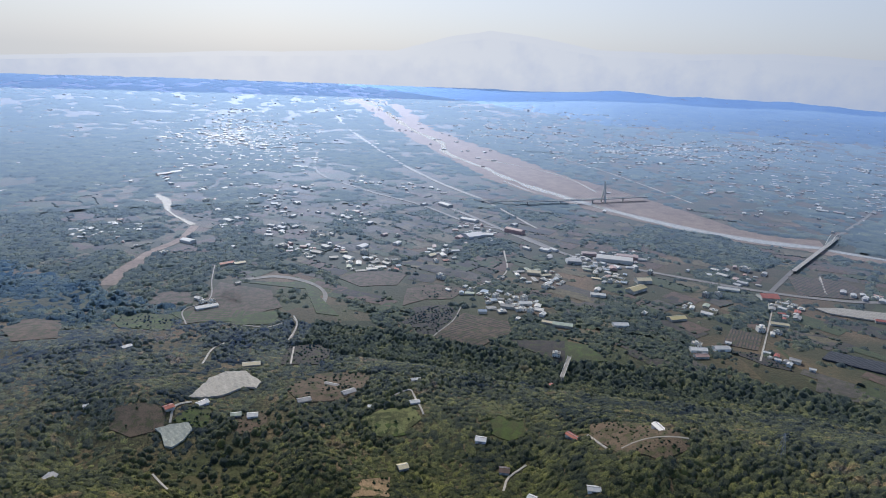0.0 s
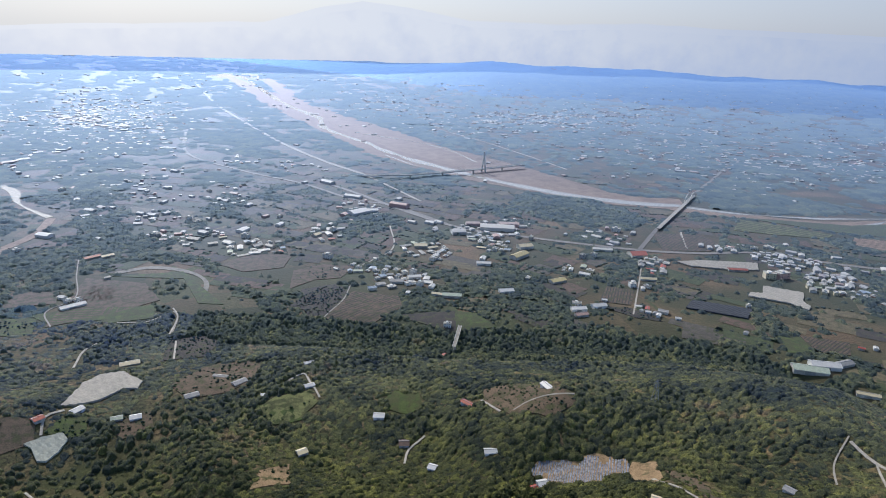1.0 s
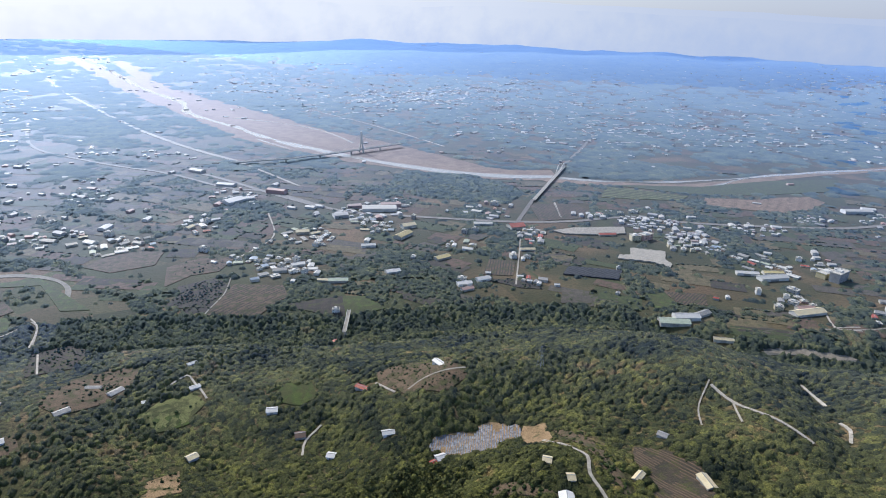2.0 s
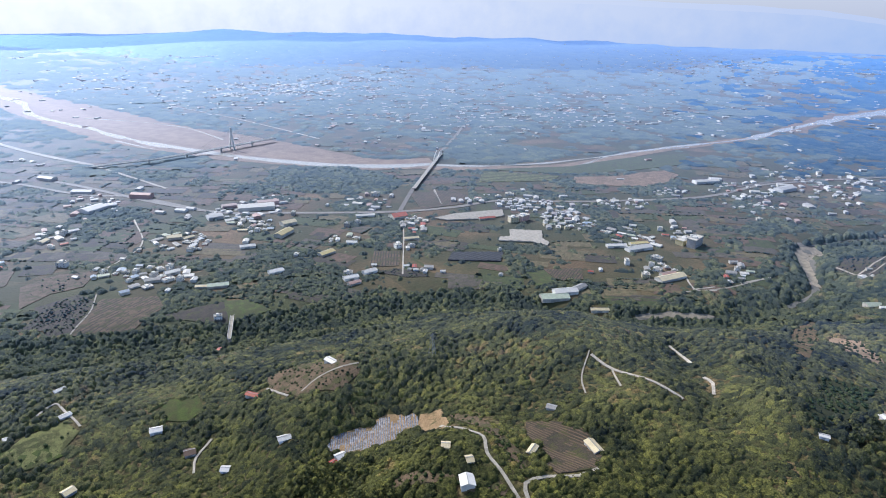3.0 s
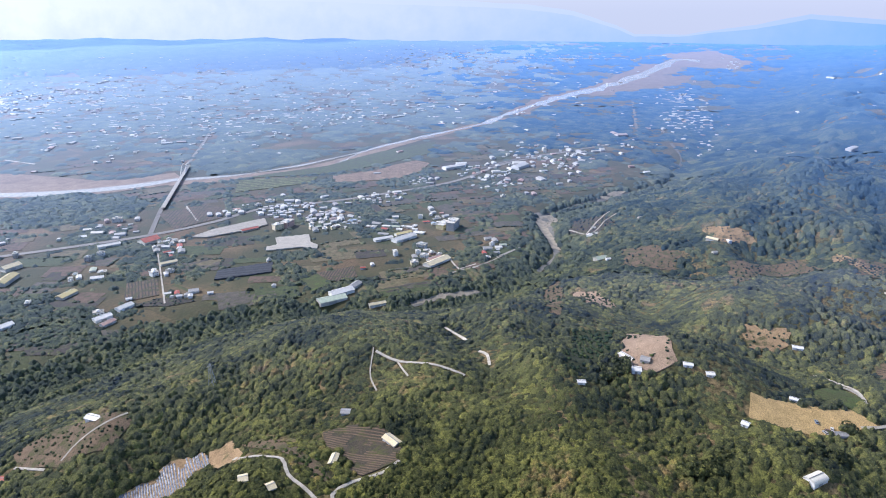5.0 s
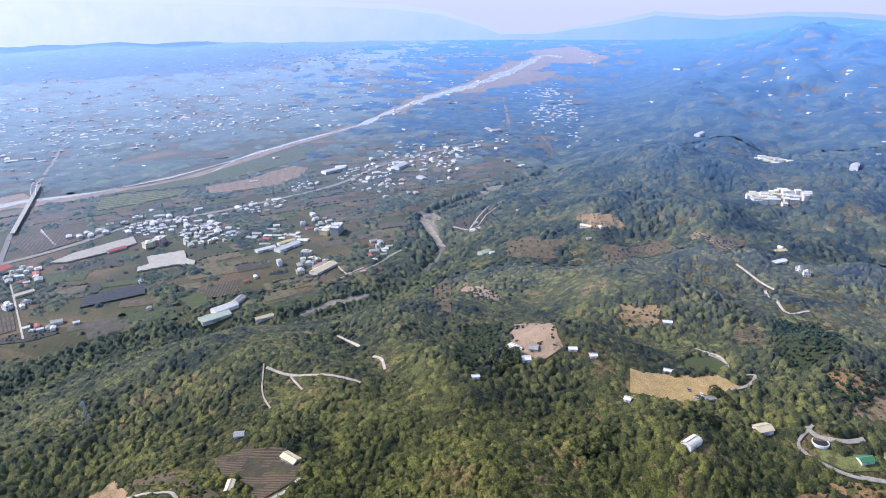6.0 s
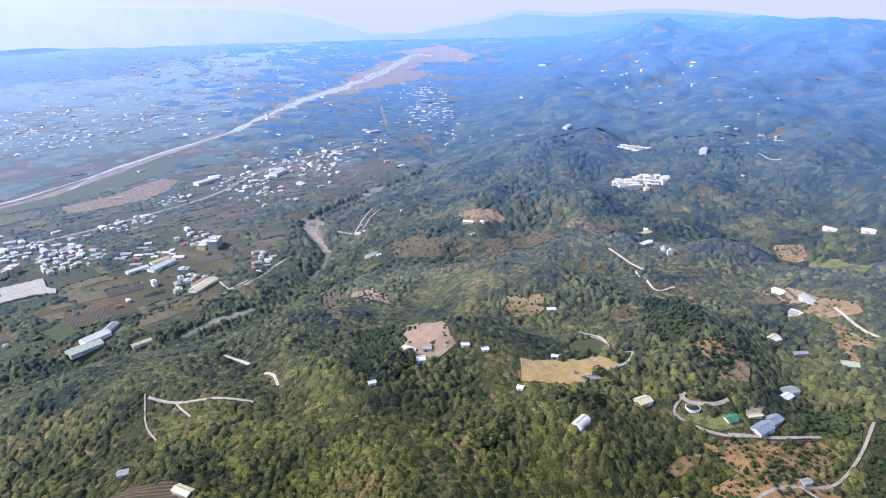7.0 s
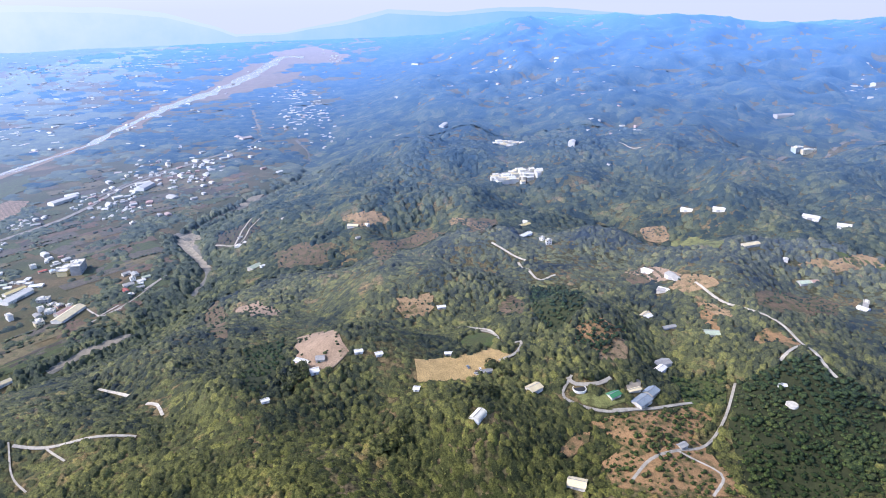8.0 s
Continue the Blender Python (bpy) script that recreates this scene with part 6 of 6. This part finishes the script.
def towns():
    """Villages: near houses as things of their own, far towns as one mass of small buildings."""
    rng = np.random.default_rng(11)
    models = []
    for k, colour in enumerate(("white", "white", "grey", "cream", "white", "blue", "red", "pale_green", "white", "grey")):
        ob = shed_model(10 + 2.2 * (k % 5), 7 + 1.3 * (k % 3), 3.6 + 0.5 * (k % 3), colour)
        models.append((tagged(ob, "%s sheet-metal farm building with a low roof" % WORDS[colour], "shed", "village sheds"), 0.5 * (10 + 2.2 * (k % 5))))
    for k, colour in enumerate(("white", "cream", "grey", "white", "pink", "white")):
        ob = house_model(9 + 1.6 * (k % 4), 7 + 1.2 * (k % 3), 3.2 * (1 + k % 2), colour)
        models.append((tagged(ob, "%s flat-roofed village house with a roof tank" % WORDS[colour], "house", "village houses"), 0.5 * (9 + 1.6 * (k % 4))))
    first = [None] * len(models)
    far = list(FAR_ROOFS)
    for cx, cy, ux, uy, vx, vy, n, distant in CLUSTERS:
        turn0 = math.degrees(math.atan2(uy, ux)) + 20 * (rng.random() - 0.5)
        for _ in range(int(n * (2.6 if n > 100 else 1.7)) if distant else int(n * 1.3)):
            for _try in range(12):
                a, q = rng.random() * 6.283, math.sqrt(rng.random()) * (0.8 + 0.3 * rng.normal()) if distant else math.sqrt(rng.random())
                x, y = cx + q * (ux * math.cos(a) + vx * math.sin(a)), cy + q * (uy * math.cos(a) + vy * math.sin(a))
                turn = turn0 + 90 * rng.integers(0, 2) + 8 * rng.normal()
                if distant or math.hypot(x, y) > 1090:
                    l = 7 + 10 * rng.random() ** 2 if math.hypot(x, y) < 1900 else 10 + 20 * rng.random() ** 2
                    if math.hypot(x, y) < 2400 and any(abs(x - f[0]) + abs(y - f[1]) < 0.5 * (l + f[3]) + 4 for f in far):
                        continue
                    far.append((x, y, turn, l, min(0.75 * l, 7 + 7 * rng.random()), 3 + 3 * rng.random() ** 3))
                    break
                k = int(rng.integers(0, len(models)))
                ob, r = models[k]
                if any(math.hypot(x - hx, y - hy) < r + hr for hx, hy, hr in HOUSES):
                    continue
                px, py = np.array([x]), np.array([y])
                if any(inside(px, py, p)[0] for p in FIELDS.values()) or any(near_line(px, py, p)[0] < w / 2 + 5 for w, p in MAIN_ROAD + WATER):
                    continue
                grow = 0.6 + 0.5 * rng.random()
                m = pose(x, y, base_of(x, y, 4), 0, 0, turn) @ Matrix.Diagonal((grow, grow, 0.5 + 0.3 * rng.random(), 1))
                if first[k] is None:
                    first[k] = m
                else:
                    copy_thing(ob, m)
                HOUSES.append((x, y, r * grow))
                break
    for (ob, r), m in zip(models, first):
        ob.matrix_basis = m if m is not None else pose(0, 0, -20)
    # scattered farms over the whole plain and the far slopes
    for _ in range(420):
        a, r = radians(-72 + 115 * rng.random()), 1300 + 2700 * math.sqrt(rng.random())
        far.append((-r * math.sin(a), r * math.cos(a), 360 * rng.random(), 9 + 12 * rng.random(), 7 + 5 * rng.random(), 3 + 2 * rng.random()))
    verts, tris, n = [], [], 0
    for x, y, turn, l, w, h in far:
        z = float(terrain(x, y))
        c, s = math.cos(radians(turn)), math.sin(radians(turn))
        for dz, k in ((-7, 1.0), (0.7 * h, 1.0), (0.7 * h + 0.13 * w, 0.06)):
            for dx, dy in ((-l / 2, -w / 2 * k), (l / 2, -w / 2 * k), (l / 2, w / 2 * k), (-l / 2, w / 2 * k)):
                verts.append((x + c * dx - s * dy, y + s * dx + c * dy, z + dz))
        for b in (0, 4):
            for i in range(4):
                j = (i + 1) % 4
                tris += [(n + b + i, n + b + j, n + b + 4 + j), (n + b + i, n + b + 4 + j, n + b + 4 + i)]
        tris += [(n + 8, n + 9, n + 10), (n + 8, n + 10, n + 11)]
        n += 12
    m = Nodes("far_roofs")
    tint = m.n("NewGeometry").outputs["Random Per Island"]
    c = m.ramp(tint, (0.0, (0.8, 0.8, 0.79)), (0.4, (0.5, 0.5, 0.51)), (0.6, (0.74, 0.72, 0.67)), (0.85, (0.34, 0.34, 0.36)), (0.97, (0.55, 0.3, 0.24)))
    town = tri_mesh("far_town", np.array(verts), np.array(tris), m.done(c, 0.6, haze_lift=0.5, tint=(0.72, 0.82, 1.0)))
    town.polygons.foreach_set("use_smooth", np.zeros(len(tris), bool))
    tagged(new("far_town", town), "pale roofs of distant towns and farms on the plain", "town", kind="stuff")


towns()


# ---- the white monastery on the hill ----
def monastery(x, y, turn, seed, n, spread):
    """Small halls crowded up a hillside, each on its own footing."""
    rng = np.random.default_rng(seed)
    top = new("monastery")
    ground = base_of(x, y, 10)
    top.matrix_world = pose(x, y, ground, 0, 0, turn)
    HOUSES.append((x, y, spread * 1.0))
    ca, sa = math.cos(radians(turn)), math.sin(radians(turn))
    for k in range(n):
        a, q = rng.random() * 6.283, math.sqrt(rng.random())
        px, py = spread * q * math.cos(a), 0.75 * spread * q * math.sin(a)
        l, w, h = 6 + 9 * rng.random(), 6 + 5 * rng.random(), 4 + 6 * rng.random() ** 2 + 4 * (1 - q)
        z = float(terrain(x + ca * px - sa * py, y + sa * px + ca * py)) - ground
        bm = bmesh.new()
        box(bm, px - l / 2, px + l / 2, py - w / 2, py + w / 2, z - 6, z + h)
        hall = part("hall", bm, PAINT["white"] if k % 4 else PLASTER, top)
        bm = bmesh.new()
        prism(bm, [(py + w / 2 + 0.6, z + h), (py + w / 2 + 0.6, z + h + 0.3), (py, z + h + 1.6), (py - w / 2 - 0.6, z + h + 0.3), (py - w / 2 - 0.6, z + h)], px - l / 2 - 0.6, px + l / 2 + 0.6)
        part("roof", bm, PAINT[("white", "cream", "white", "grey")[k % 4]], hall)
    return tagged(top, "cluster of white halls with pale roofs on a wooded hill", "monastery")


monastery(1100, -82, -75, 3, 52, 46)
monastery(1416, -97, -80, 4, 34, 36)


# ---- bridges ----
def bar(bm, a, b, r, sides=6):
    a, b = Vector(a), Vector(b)
    m = Matrix.Translation((a + b) / 2) @ (b - a).to_track_quat("Z", "Y").to_matrix().to_4x4()
    bmesh.ops.create_cone(bm, cap_ends=True, segments=sides, radius1=r, radius2=r, depth=(b - a).length, matrix=m)


def deck_mesh(bm, p, width, z, depth):
    d = np.gradient(p, axis=0)
    d /= np.linalg.norm(d, axis=1)[:, None]
    side = np.stack([-d[:, 1], d[:, 0]], 1) * width / 2
    rows = []
    for q, s, h in zip(p, side, z):
        rows.append([bm.verts.new((q[0] + s[0] * k, q[1] + s[1] * k, h - e)) for k, e in ((-1, 0), (1, 0), (1, depth), (-1, depth))])
    for a, b in zip(rows, rows[1:]):
        for i in range(4):
            bm.faces.new((a[i], b[i], b[(i + 1) % 4], a[(i + 1) % 4]))
    bm.faces.new(rows[0]), bm.faces.new(rows[-1][::-1])


def cable_bridge():
    top = new("cable_stayed_bridge")
    p = line([(60, 1575), (104, 1555), (155, 1541), (224, 1540), (273, 1556), (342, 1578), (445, 1620), (557, 1670)], 14)
    z = 9 * smooth(0, 130, np.cumsum(np.r_[0, np.linalg.norm(np.diff(p, axis=0), axis=1)])) + 1.2
    bm = bmesh.new()
    deck_mesh(bm, p, 11.5, z, 1.2)
    deck = part("deck", bm, CONCRETE, top)
    for s in (-1, 1):
        bm = bmesh.new()
        d = np.gradient(p, axis=0)
        d /= np.linalg.norm(d, axis=1)[:, None]
        deck_mesh(bm, p + s * 5.4 * np.stack([-d[:, 1], d[:, 0]], 1), 0.5, z + 1.1, 1.1)
        part("parapet", bm, PAINT["white"], deck)
    for i in range(10, len(p), 6):
        if math.hypot(p[i][0] - 434, p[i][1] - 1576) > 25:
            bm = bmesh.new()
            box(bm, p[i][0] - 1.6, p[i][0] + 1.6, p[i][1] - 3.2, p[i][1] + 3.2, -3, z[i] - 2)
            part("pier", bm, CONCRETE, top)
    k = int(np.argmin(np.hypot(p[:, 0] - 434, p[:, 1] - 1610)))
    cx, cy = p[k]
    bm = bmesh.new()
    for s in (-1, 1):
        d = p[k + 1] - p[k - 1]
        d /= np.linalg.norm(d)
        ox, oy = -d[1] * s * 9.5, d[0] * s * 9.5
        bar(bm, (cx + ox, cy + oy, -3), (cx + ox * 0.06, cy + oy * 0.06, 42), 2.2, 8)
    bar(bm, (cx, cy, 39), (cx, cy, 56), 2.6, 8)
    bar(bm, (cx - d[1] * 8, cy + d[0] * 8, 8.5), (cx + d[1] * 8, cy - d[0] * 8, 8.5), 1.6, 8)
    tower = part("tower", bm, PAINT["white"], top, "tall white concrete tower")
    for j in range(1, 8):
        for e in (-1, 1):
            q = k + e * j
            if 0 <= q < len(p):
                bm = bmesh.new()
                bar(bm, (p[q][0], p[q][1], z[q]), (cx, cy, 50 - 1.5 * (7 - j)), 0.22, 4)
                part("cable", bm, PAINT["white"], tower)
    tagged(top, "white cable-stayed bridge with one tower over the river bed", "bridge")


def arch_bridge():
    top = new("arch_bridge")
    a, b = np.array((632.0, 1066.0)), np.array((866.0, 1326.0))
    p = line([a, (a + b) / 2, b], 13)
    bm = bmesh.new()
    deck_mesh(bm, p, 7.5, np.full(len(p), 5.5), 1.2)
    part("deck", bm, CONCRETE, top)
    for i in range(1, len(p) - 1, 3):
        bm = bmesh.new()
        box(bm, p[i][0] - 1.3, p[i][0] + 1.3, p[i][1] - 1.3, p[i][1] + 1.3, -3, 4.4)
        part("pier", bm, CONCRETE, top)
    u = (b - a) / np.linalg.norm(b - a)
    s0, length = b - u * 92, 88.0
    for s in (-1, 1):
        bm = bmesh.new()
        off = np.array((-u[1], u[0])) * 4.4 * s
        pts = [s0 + off + u * length * t for t in np.linspace(0, 1, 13)]
        hs = [5.5 + 14 * (1 - (2 * t - 1) ** 2) for t in np.linspace(0, 1, 13)]
        for i in range(12):
            bar(bm, (*pts[i], hs[i]), (*pts[i + 1], hs[i + 1]), 0.7, 6)
        arch = part("arch", bm, PAINT["white"], top, "white steel arch")
        for i in range(1, 12):
            bm = bmesh.new()
            bar(bm, (*pts[i], 5.0), (*pts[i], hs[i]), 0.25, 4)
            part("hanger", bm, PAINT["white"], arch)
    tagged(top, "long road bridge ending in white steel arches over the river", "bridge")


def foot_bridge():
    top = new("small_bridge")
    p = line([(166, 692), (157, 666), (147, 638)], 6)
    bm = bmesh.new()
    deck_mesh(bm, p, 4.2, np.full(len(p), 1.5), 0.8)
    part("deck", bm, CONCRETE, top)
    d = np.array((-0.33, -0.94))
    for s in (-1, 1):
        bm = bmesh.new()
        deck_mesh(bm, p + s * 2.0 * np.array((0.94, -0.33)), 0.3, np.full(len(p), 2.5), 1.0)
        part("railing", bm, PAINT["white"], top, "white railing")
    for q in (p[1], p[-2]):
        bm = bmesh.new()
        box(bm, q[0] - 1.2, q[0] + 1.2, q[1] - 1.2, q[1] + 1.2, -24, 0.8)
        part("pier", bm, CONCRETE, top)
    tagged(top, "narrow pale concrete bridge over the dark gorge", "bridge")


cable_bridge()
arch_bridge()
foot_bridge()


# ---- power towers, tank, dish, vehicles ----
def power_tower(x, y, height):
    top = new("power_tower")
    top.matrix_world = pose(x, y, float(terrain(x, y)) - 0.3, 0, 0, 20)
    w = height * 0.11
    for sx in (-1, 1):
        for sy in (-1, 1):
            bm = bmesh.new()
            bar(bm, (sx * w, sy * w, 0), (sx * 0.35, sy * 0.35, height), 0.16, 4)
            part("leg", bm, STEEL, top)
    for k in range(6):
        z0, z1 = height * k / 6, height * (k + 1) / 6
        a, b = w + (0.35 - w) * k / 6, w + (0.35 - w) * (k + 1) / 6
        bm = bmesh.new()
        for p, q in (((a, a), (-b, b)), ((-a, a), (-b, -b)), ((-a, -a), (b, -b)), ((a, -a), (b, b))):
            bar(bm, (*p, z0), (*q, z1), 0.09, 4)
        part("brace", bm, STEEL, top)
    for k in (0.72, 0.84, 0.95):
        bm = bmesh.new()
        bar(bm, (-height * 0.2, 0, height * k), (height * 0.2, 0, height * k), 0.14, 4)
        part("cross_arm", bm, STEEL, top)
    tagged(top, "grey steel lattice power tower standing in the wood", "power tower")


power_tower(253, 396, 22)


def round_tank(x, y):
    top = new("water_basin")
    top.matrix_world = pose(x, y, float(terrain(x, y)) + 0.1)
    bm = bmesh.new()
    ring = [[bm.verts.new((r * math.cos(6.2832 * i / 24), r * math.sin(6.2832 * i / 24), z)) for i in range(24)] for r, z in ((5.0, -1), (5.0, 0.9), (4.5, 0.9), (4.5, 0.1))]
    for a, b in zip(ring, ring[1:]):
        for i in range(24):
            bm.faces.new((a[i], a[(i + 1) % 24], b[(i + 1) % 24], b[i]))
    part("rim", bm, PAINT["white"], top, "white concrete rim")
    bm = bmesh.new()
    bmesh.ops.create_circle(bm, cap_ends=True, segments=24, radius=4.52, matrix=Matrix.Translation((0, 0, 0.4)))
    part("water", bm, BLACK_NET, top, "dark water")
    tagged(top, "round dark water basin with a white rim", "water basin")
    HOUSES.append((x, y, 6))


round_tank(401, -77)


def pond_cover(x, y, r):
    bm = bmesh.new()
    bmesh.ops.create_cone(bm, cap_ends=True, segments=20, radius1=r, radius2=r * 0.9, depth=1.6, matrix=Matrix.Translation((x, y, float(terrain(x, y)) + 0.9)))
    ob = part("water_tank", bm, PLASTER, None)
    tagged(ob, "low round grey concrete tank in the orchard", "water tank")
    HOUSES.append((x, y, r + 1))


pond_cover(395, -226, 4.5)


def car(x, y, turn, colour):
    top = new("car")
    top.matrix_world = pose(x, y, float(terrain(x, y)) + 0.75, 0, 0, turn)
    bm = bmesh.new()
    prism(bm, [(-0.85, 0.35), (0.85, 0.35), (0.88, 0.8), (0.8, 0.95), (-0.8, 0.95), (-0.88, 0.8)], -2.1, 2.1)
    body = part("body", bm, PAINT[colour], top)
    bm = bmesh.new()
    prism(bm, [(-0.75, 0.95), (0.75, 0.95), (0.62, 1.5), (-0.62, 1.5)], -1.5, 0.9)
    part("cabin", bm, WINDOW_GLASS, top, "dark glass cabin")
    bm = bmesh.new()
    box(bm, -1.3, 0.7, -0.6, 0.6, 1.5, 1.56)
    part("roof", bm, PAINT[colour], body)
    for sx in (-1.3, 1.3):
        for sy in (-0.8, 0.8):
            bm = bmesh.new()
            bar(bm, (sx, sy - 0.12, 0.34), (sx, sy + 0.12, 0.34), 0.34, 10)
            part("wheel", bm, BLACK_NET, top, "black tyre")
    tagged(top, "%s car parked on the straw field" % WORDS[colour], "car", "parked cars")


car(419, 3, 20, "slate")
car(414, -4, 70, "brown")
car(417, -6, 10, "white")
car(411, -3, 50, "grey")


def parcels():
    """The small fields of the plain: patches of crop and soil side by side, all of one kind in one mesh."""
    rng = np.random.default_rng(17)
    kinds = [(PARCEL_MATS[k], [], []) for k in range(len(PARCEL_MATS))]
    rows = []
    for bearing in np.arange(-70, 52, 0.9):
        r = 640 + 60 * rng.random()
        while r < 1750:
            a = radians(bearing + 0.7 * rng.random())
            x, y = -r * math.sin(a), r * math.cos(a)
            r += 34 + 30 * rng.random() + 0.015 * r
            if np.interp(x, FOOT_X, FOOT_Y) - y > -45 or rng.random() < 0.3:
                continue
            turn = radians(-38 + 25 * float(rough(x, y, 400, 81)) + 4 * rng.normal())
            l, w = 14 + 26 * rng.random(), 9 + 13 * rng.random()
            c, s = math.cos(turn), math.sin(turn)
            gx, gy = np.meshgrid(np.linspace(-l, l, 4), np.linspace(-w, w, 3))
            px, py = (x + c * gx - s * gy).ravel(), (y + s * gx + c * gy).ravel()
            if any(inside(px, py, p).any() for p in FIELDS.values()) or any(near_line(px, py, p).min() < q / 2 + 4 for q, p in MAIN_ROAD + WATER + SAND):
                continue
            if any(math.hypot(x - hx, y - hy) < hr + 0.8 * w for hx, hy, hr in HOUSES):
                continue
            mat, vs, fs = kinds[int(rng.integers(0, len(kinds)))]
            n = len(vs)
            vs += [(u, v, h + 0.45 + 0.1 * rng.random()) for u, v, h in zip(px, py, terrain(px, py))]
            for j in range(2):
                for i in range(3):
                    q = n + 4 * j + i
                    fs += [(q, q + 1, q + 5), (q, q + 5, q + 4)]
            if rng.random() < 0.3:
                e = rng.integers(0, 2) * 2 - 1
                for q in np.arange(-l, l, 5.5):
                    if rng.random() < 0.75:
                        rows.append((x + c * q - s * w * e, y + s * q + c * w * e))
            if rng.random() < 0.15:
                e = rng.integers(0, 2) * 2 - 1
                for q in np.arange(-w, w, 5.5):
                    rows.append((x + c * l * e - s * q, y + s * l * e + c * q))
    all_v, all_f, slot = [], [], []
    for k, (mat, vs, fs) in enumerate(kinds):
        all_f += [tuple(q + len(all_v) for q in f) for f in fs]
        all_v += vs
        slot += [k] * len(fs)
    me = tri_mesh("crop_plots", np.array(all_v), np.array(all_f), kinds[0][0])
    for mat, vs, fs in kinds[1:]:
        me.materials.append(mat)
    me.polygons.foreach_set("material_index", np.array(slot, np.int32))
    tagged(new("crop_plots", me), "hundreds of small plots of crops and bare soil on the plain", "plots", kind="stuff")
    x, y = np.array(rows).T
    x, y = x + rng.normal(0, 1.2, len(x)), y + rng.normal(0, 1.2, len(x))
    ok = free_of(x, y, 1.0)
    x, y = x[ok], y[ok]
    w = 3 + 4 * rng.random(len(x))
    kinds = [crown(rng, 1, 6) for _ in range(6)]
    tagged(wood("hedgerow", x, y, w, w * 0.45, kinds, GORGE_LEAVES, 18), "rows of trees along field edges", "hedgerow", kind="stuff")


PARCEL_MATS = [soil("ploughed_soil", (0.17, 0.115, 0.08), (0.12, 0.085, 0.06), 9, 0.25), DARK_SOIL, soil("green_vegetable_crop", (0.09, 0.115, 0.04), (0.06, 0.08, 0.03), 6, 0.25), soil("dry_grass", (0.2, 0.17, 0.09), (0.14, 0.12, 0.065), 8, 0.25),
               soil("grey_stubble", (0.14, 0.125, 0.10), (0.10, 0.09, 0.075), 8, 0.25)]
parcels()
canopy()
shrubs()
orchard("orchard_w", 40, 4.2, 4.6, 2.6, "low orchard trees in rows on brown soil")
orchard("lines_p", 20, 4, 7, 3.2, "rows of young trees in a dark field", 0.1)
orchard("plot_b", 30, 3.5, 6, 2.8, "rows of crops on a dark plot", 0.1)
orchard("plot_e", 20, 6, 7, 3.0, "small trees on tan soil", 0.3)
orchard("red_a", -35, 3.4, 4.2, 4.4, "rows of small trees on reddish soil", 0.06)
orchard("spots", -55, 4.2, 5.2, 3.4, "spaced dark fruit trees in rows", 0.15)
orchard("rows_w", 35, 4, 6, 3.2, "rows of young fruit trees on dark soil", 0.15)
orchard("meadow_f", 15, 8, 9, 3.0, "few small trees on a meadow", 0.4)
orchard("dots", 55, 5, 6, 3.2, "dark orchard trees in rows")
orchard("grove", -60, 3.4, 4.3, 5.4, "dense dark green orchard trees in rows", 0.1)
orchard("orange", -40, 3.4, 4.2, 3.9, "green bushes on orange-brown orchard soil", 0.3)
orchard("grove_b", 30, 3.6, 4.6, 4.0, "dark orchard trees in rows", 0.1)
orchard("grove_c", -30, 3.8, 4.6, 4.4, "dark orchard trees in rows", 0.05)
orchard("grove_d", -60, 3.4, 4.0, 4.2, "close-set olive green fruit trees", 0.04)
orchard("dry", -30, 4, 5, 2.6, "half-bare shrubs on dry ground", 0.3)
orchard("p13", 30, 4, 5, 2.8, "small trees on tan soil", 0.25)
orchard("p11", 20, 5, 6, 3.0, "small trees round farm sheds", 0.4)
orchard("rows_s", 60, 2.3, 4.6, 2.8, "rows of small trees beside a white shed", 0.1)
orchard("rows_n", 75, 2.4, 4.4, 2.6, "rows of small trees along a farm road", 0.2)
orchard("dotted", 20, 6, 7, 3.2, "small round trees on tan soil", 0.3)
orchard("rows_g", 35, 3.5, 5, 2.6, "rows of green crops in a dark field", 0.1)
orchard("green_y", 30, 3.5, 4.5, 3.0, "bright crop bushes beside a shade net", 0.2)
orchard("brown_d", 30, 5, 6, 2.2, "sparse low shrubs on brown ground", 0.5)
orchard("yard", 15, 6, 7, 3.0, "few small trees in a bare farmyard", 0.5)
orchard("brown_v6", 30, 7, 8, 3.5, "sparse low trees on grey-brown slope", 0.4)
for key in ("q1", "q2", "q6", "q9", "p1", "p2", "p3", "p5", "p6", "p12", "brown_t6", "brown_u6", "fallow_e", "bare", "plot_f", "plot_g", "tan_a", "tan_b", "tan_c", "tan_d", "tan_e", "tan_f", "tan_g", "meadow_w", "brown_c"):
    orchard(key, 25, 5, 6, 3.0, "sparse green shrubs on a bare slope", 0.35)
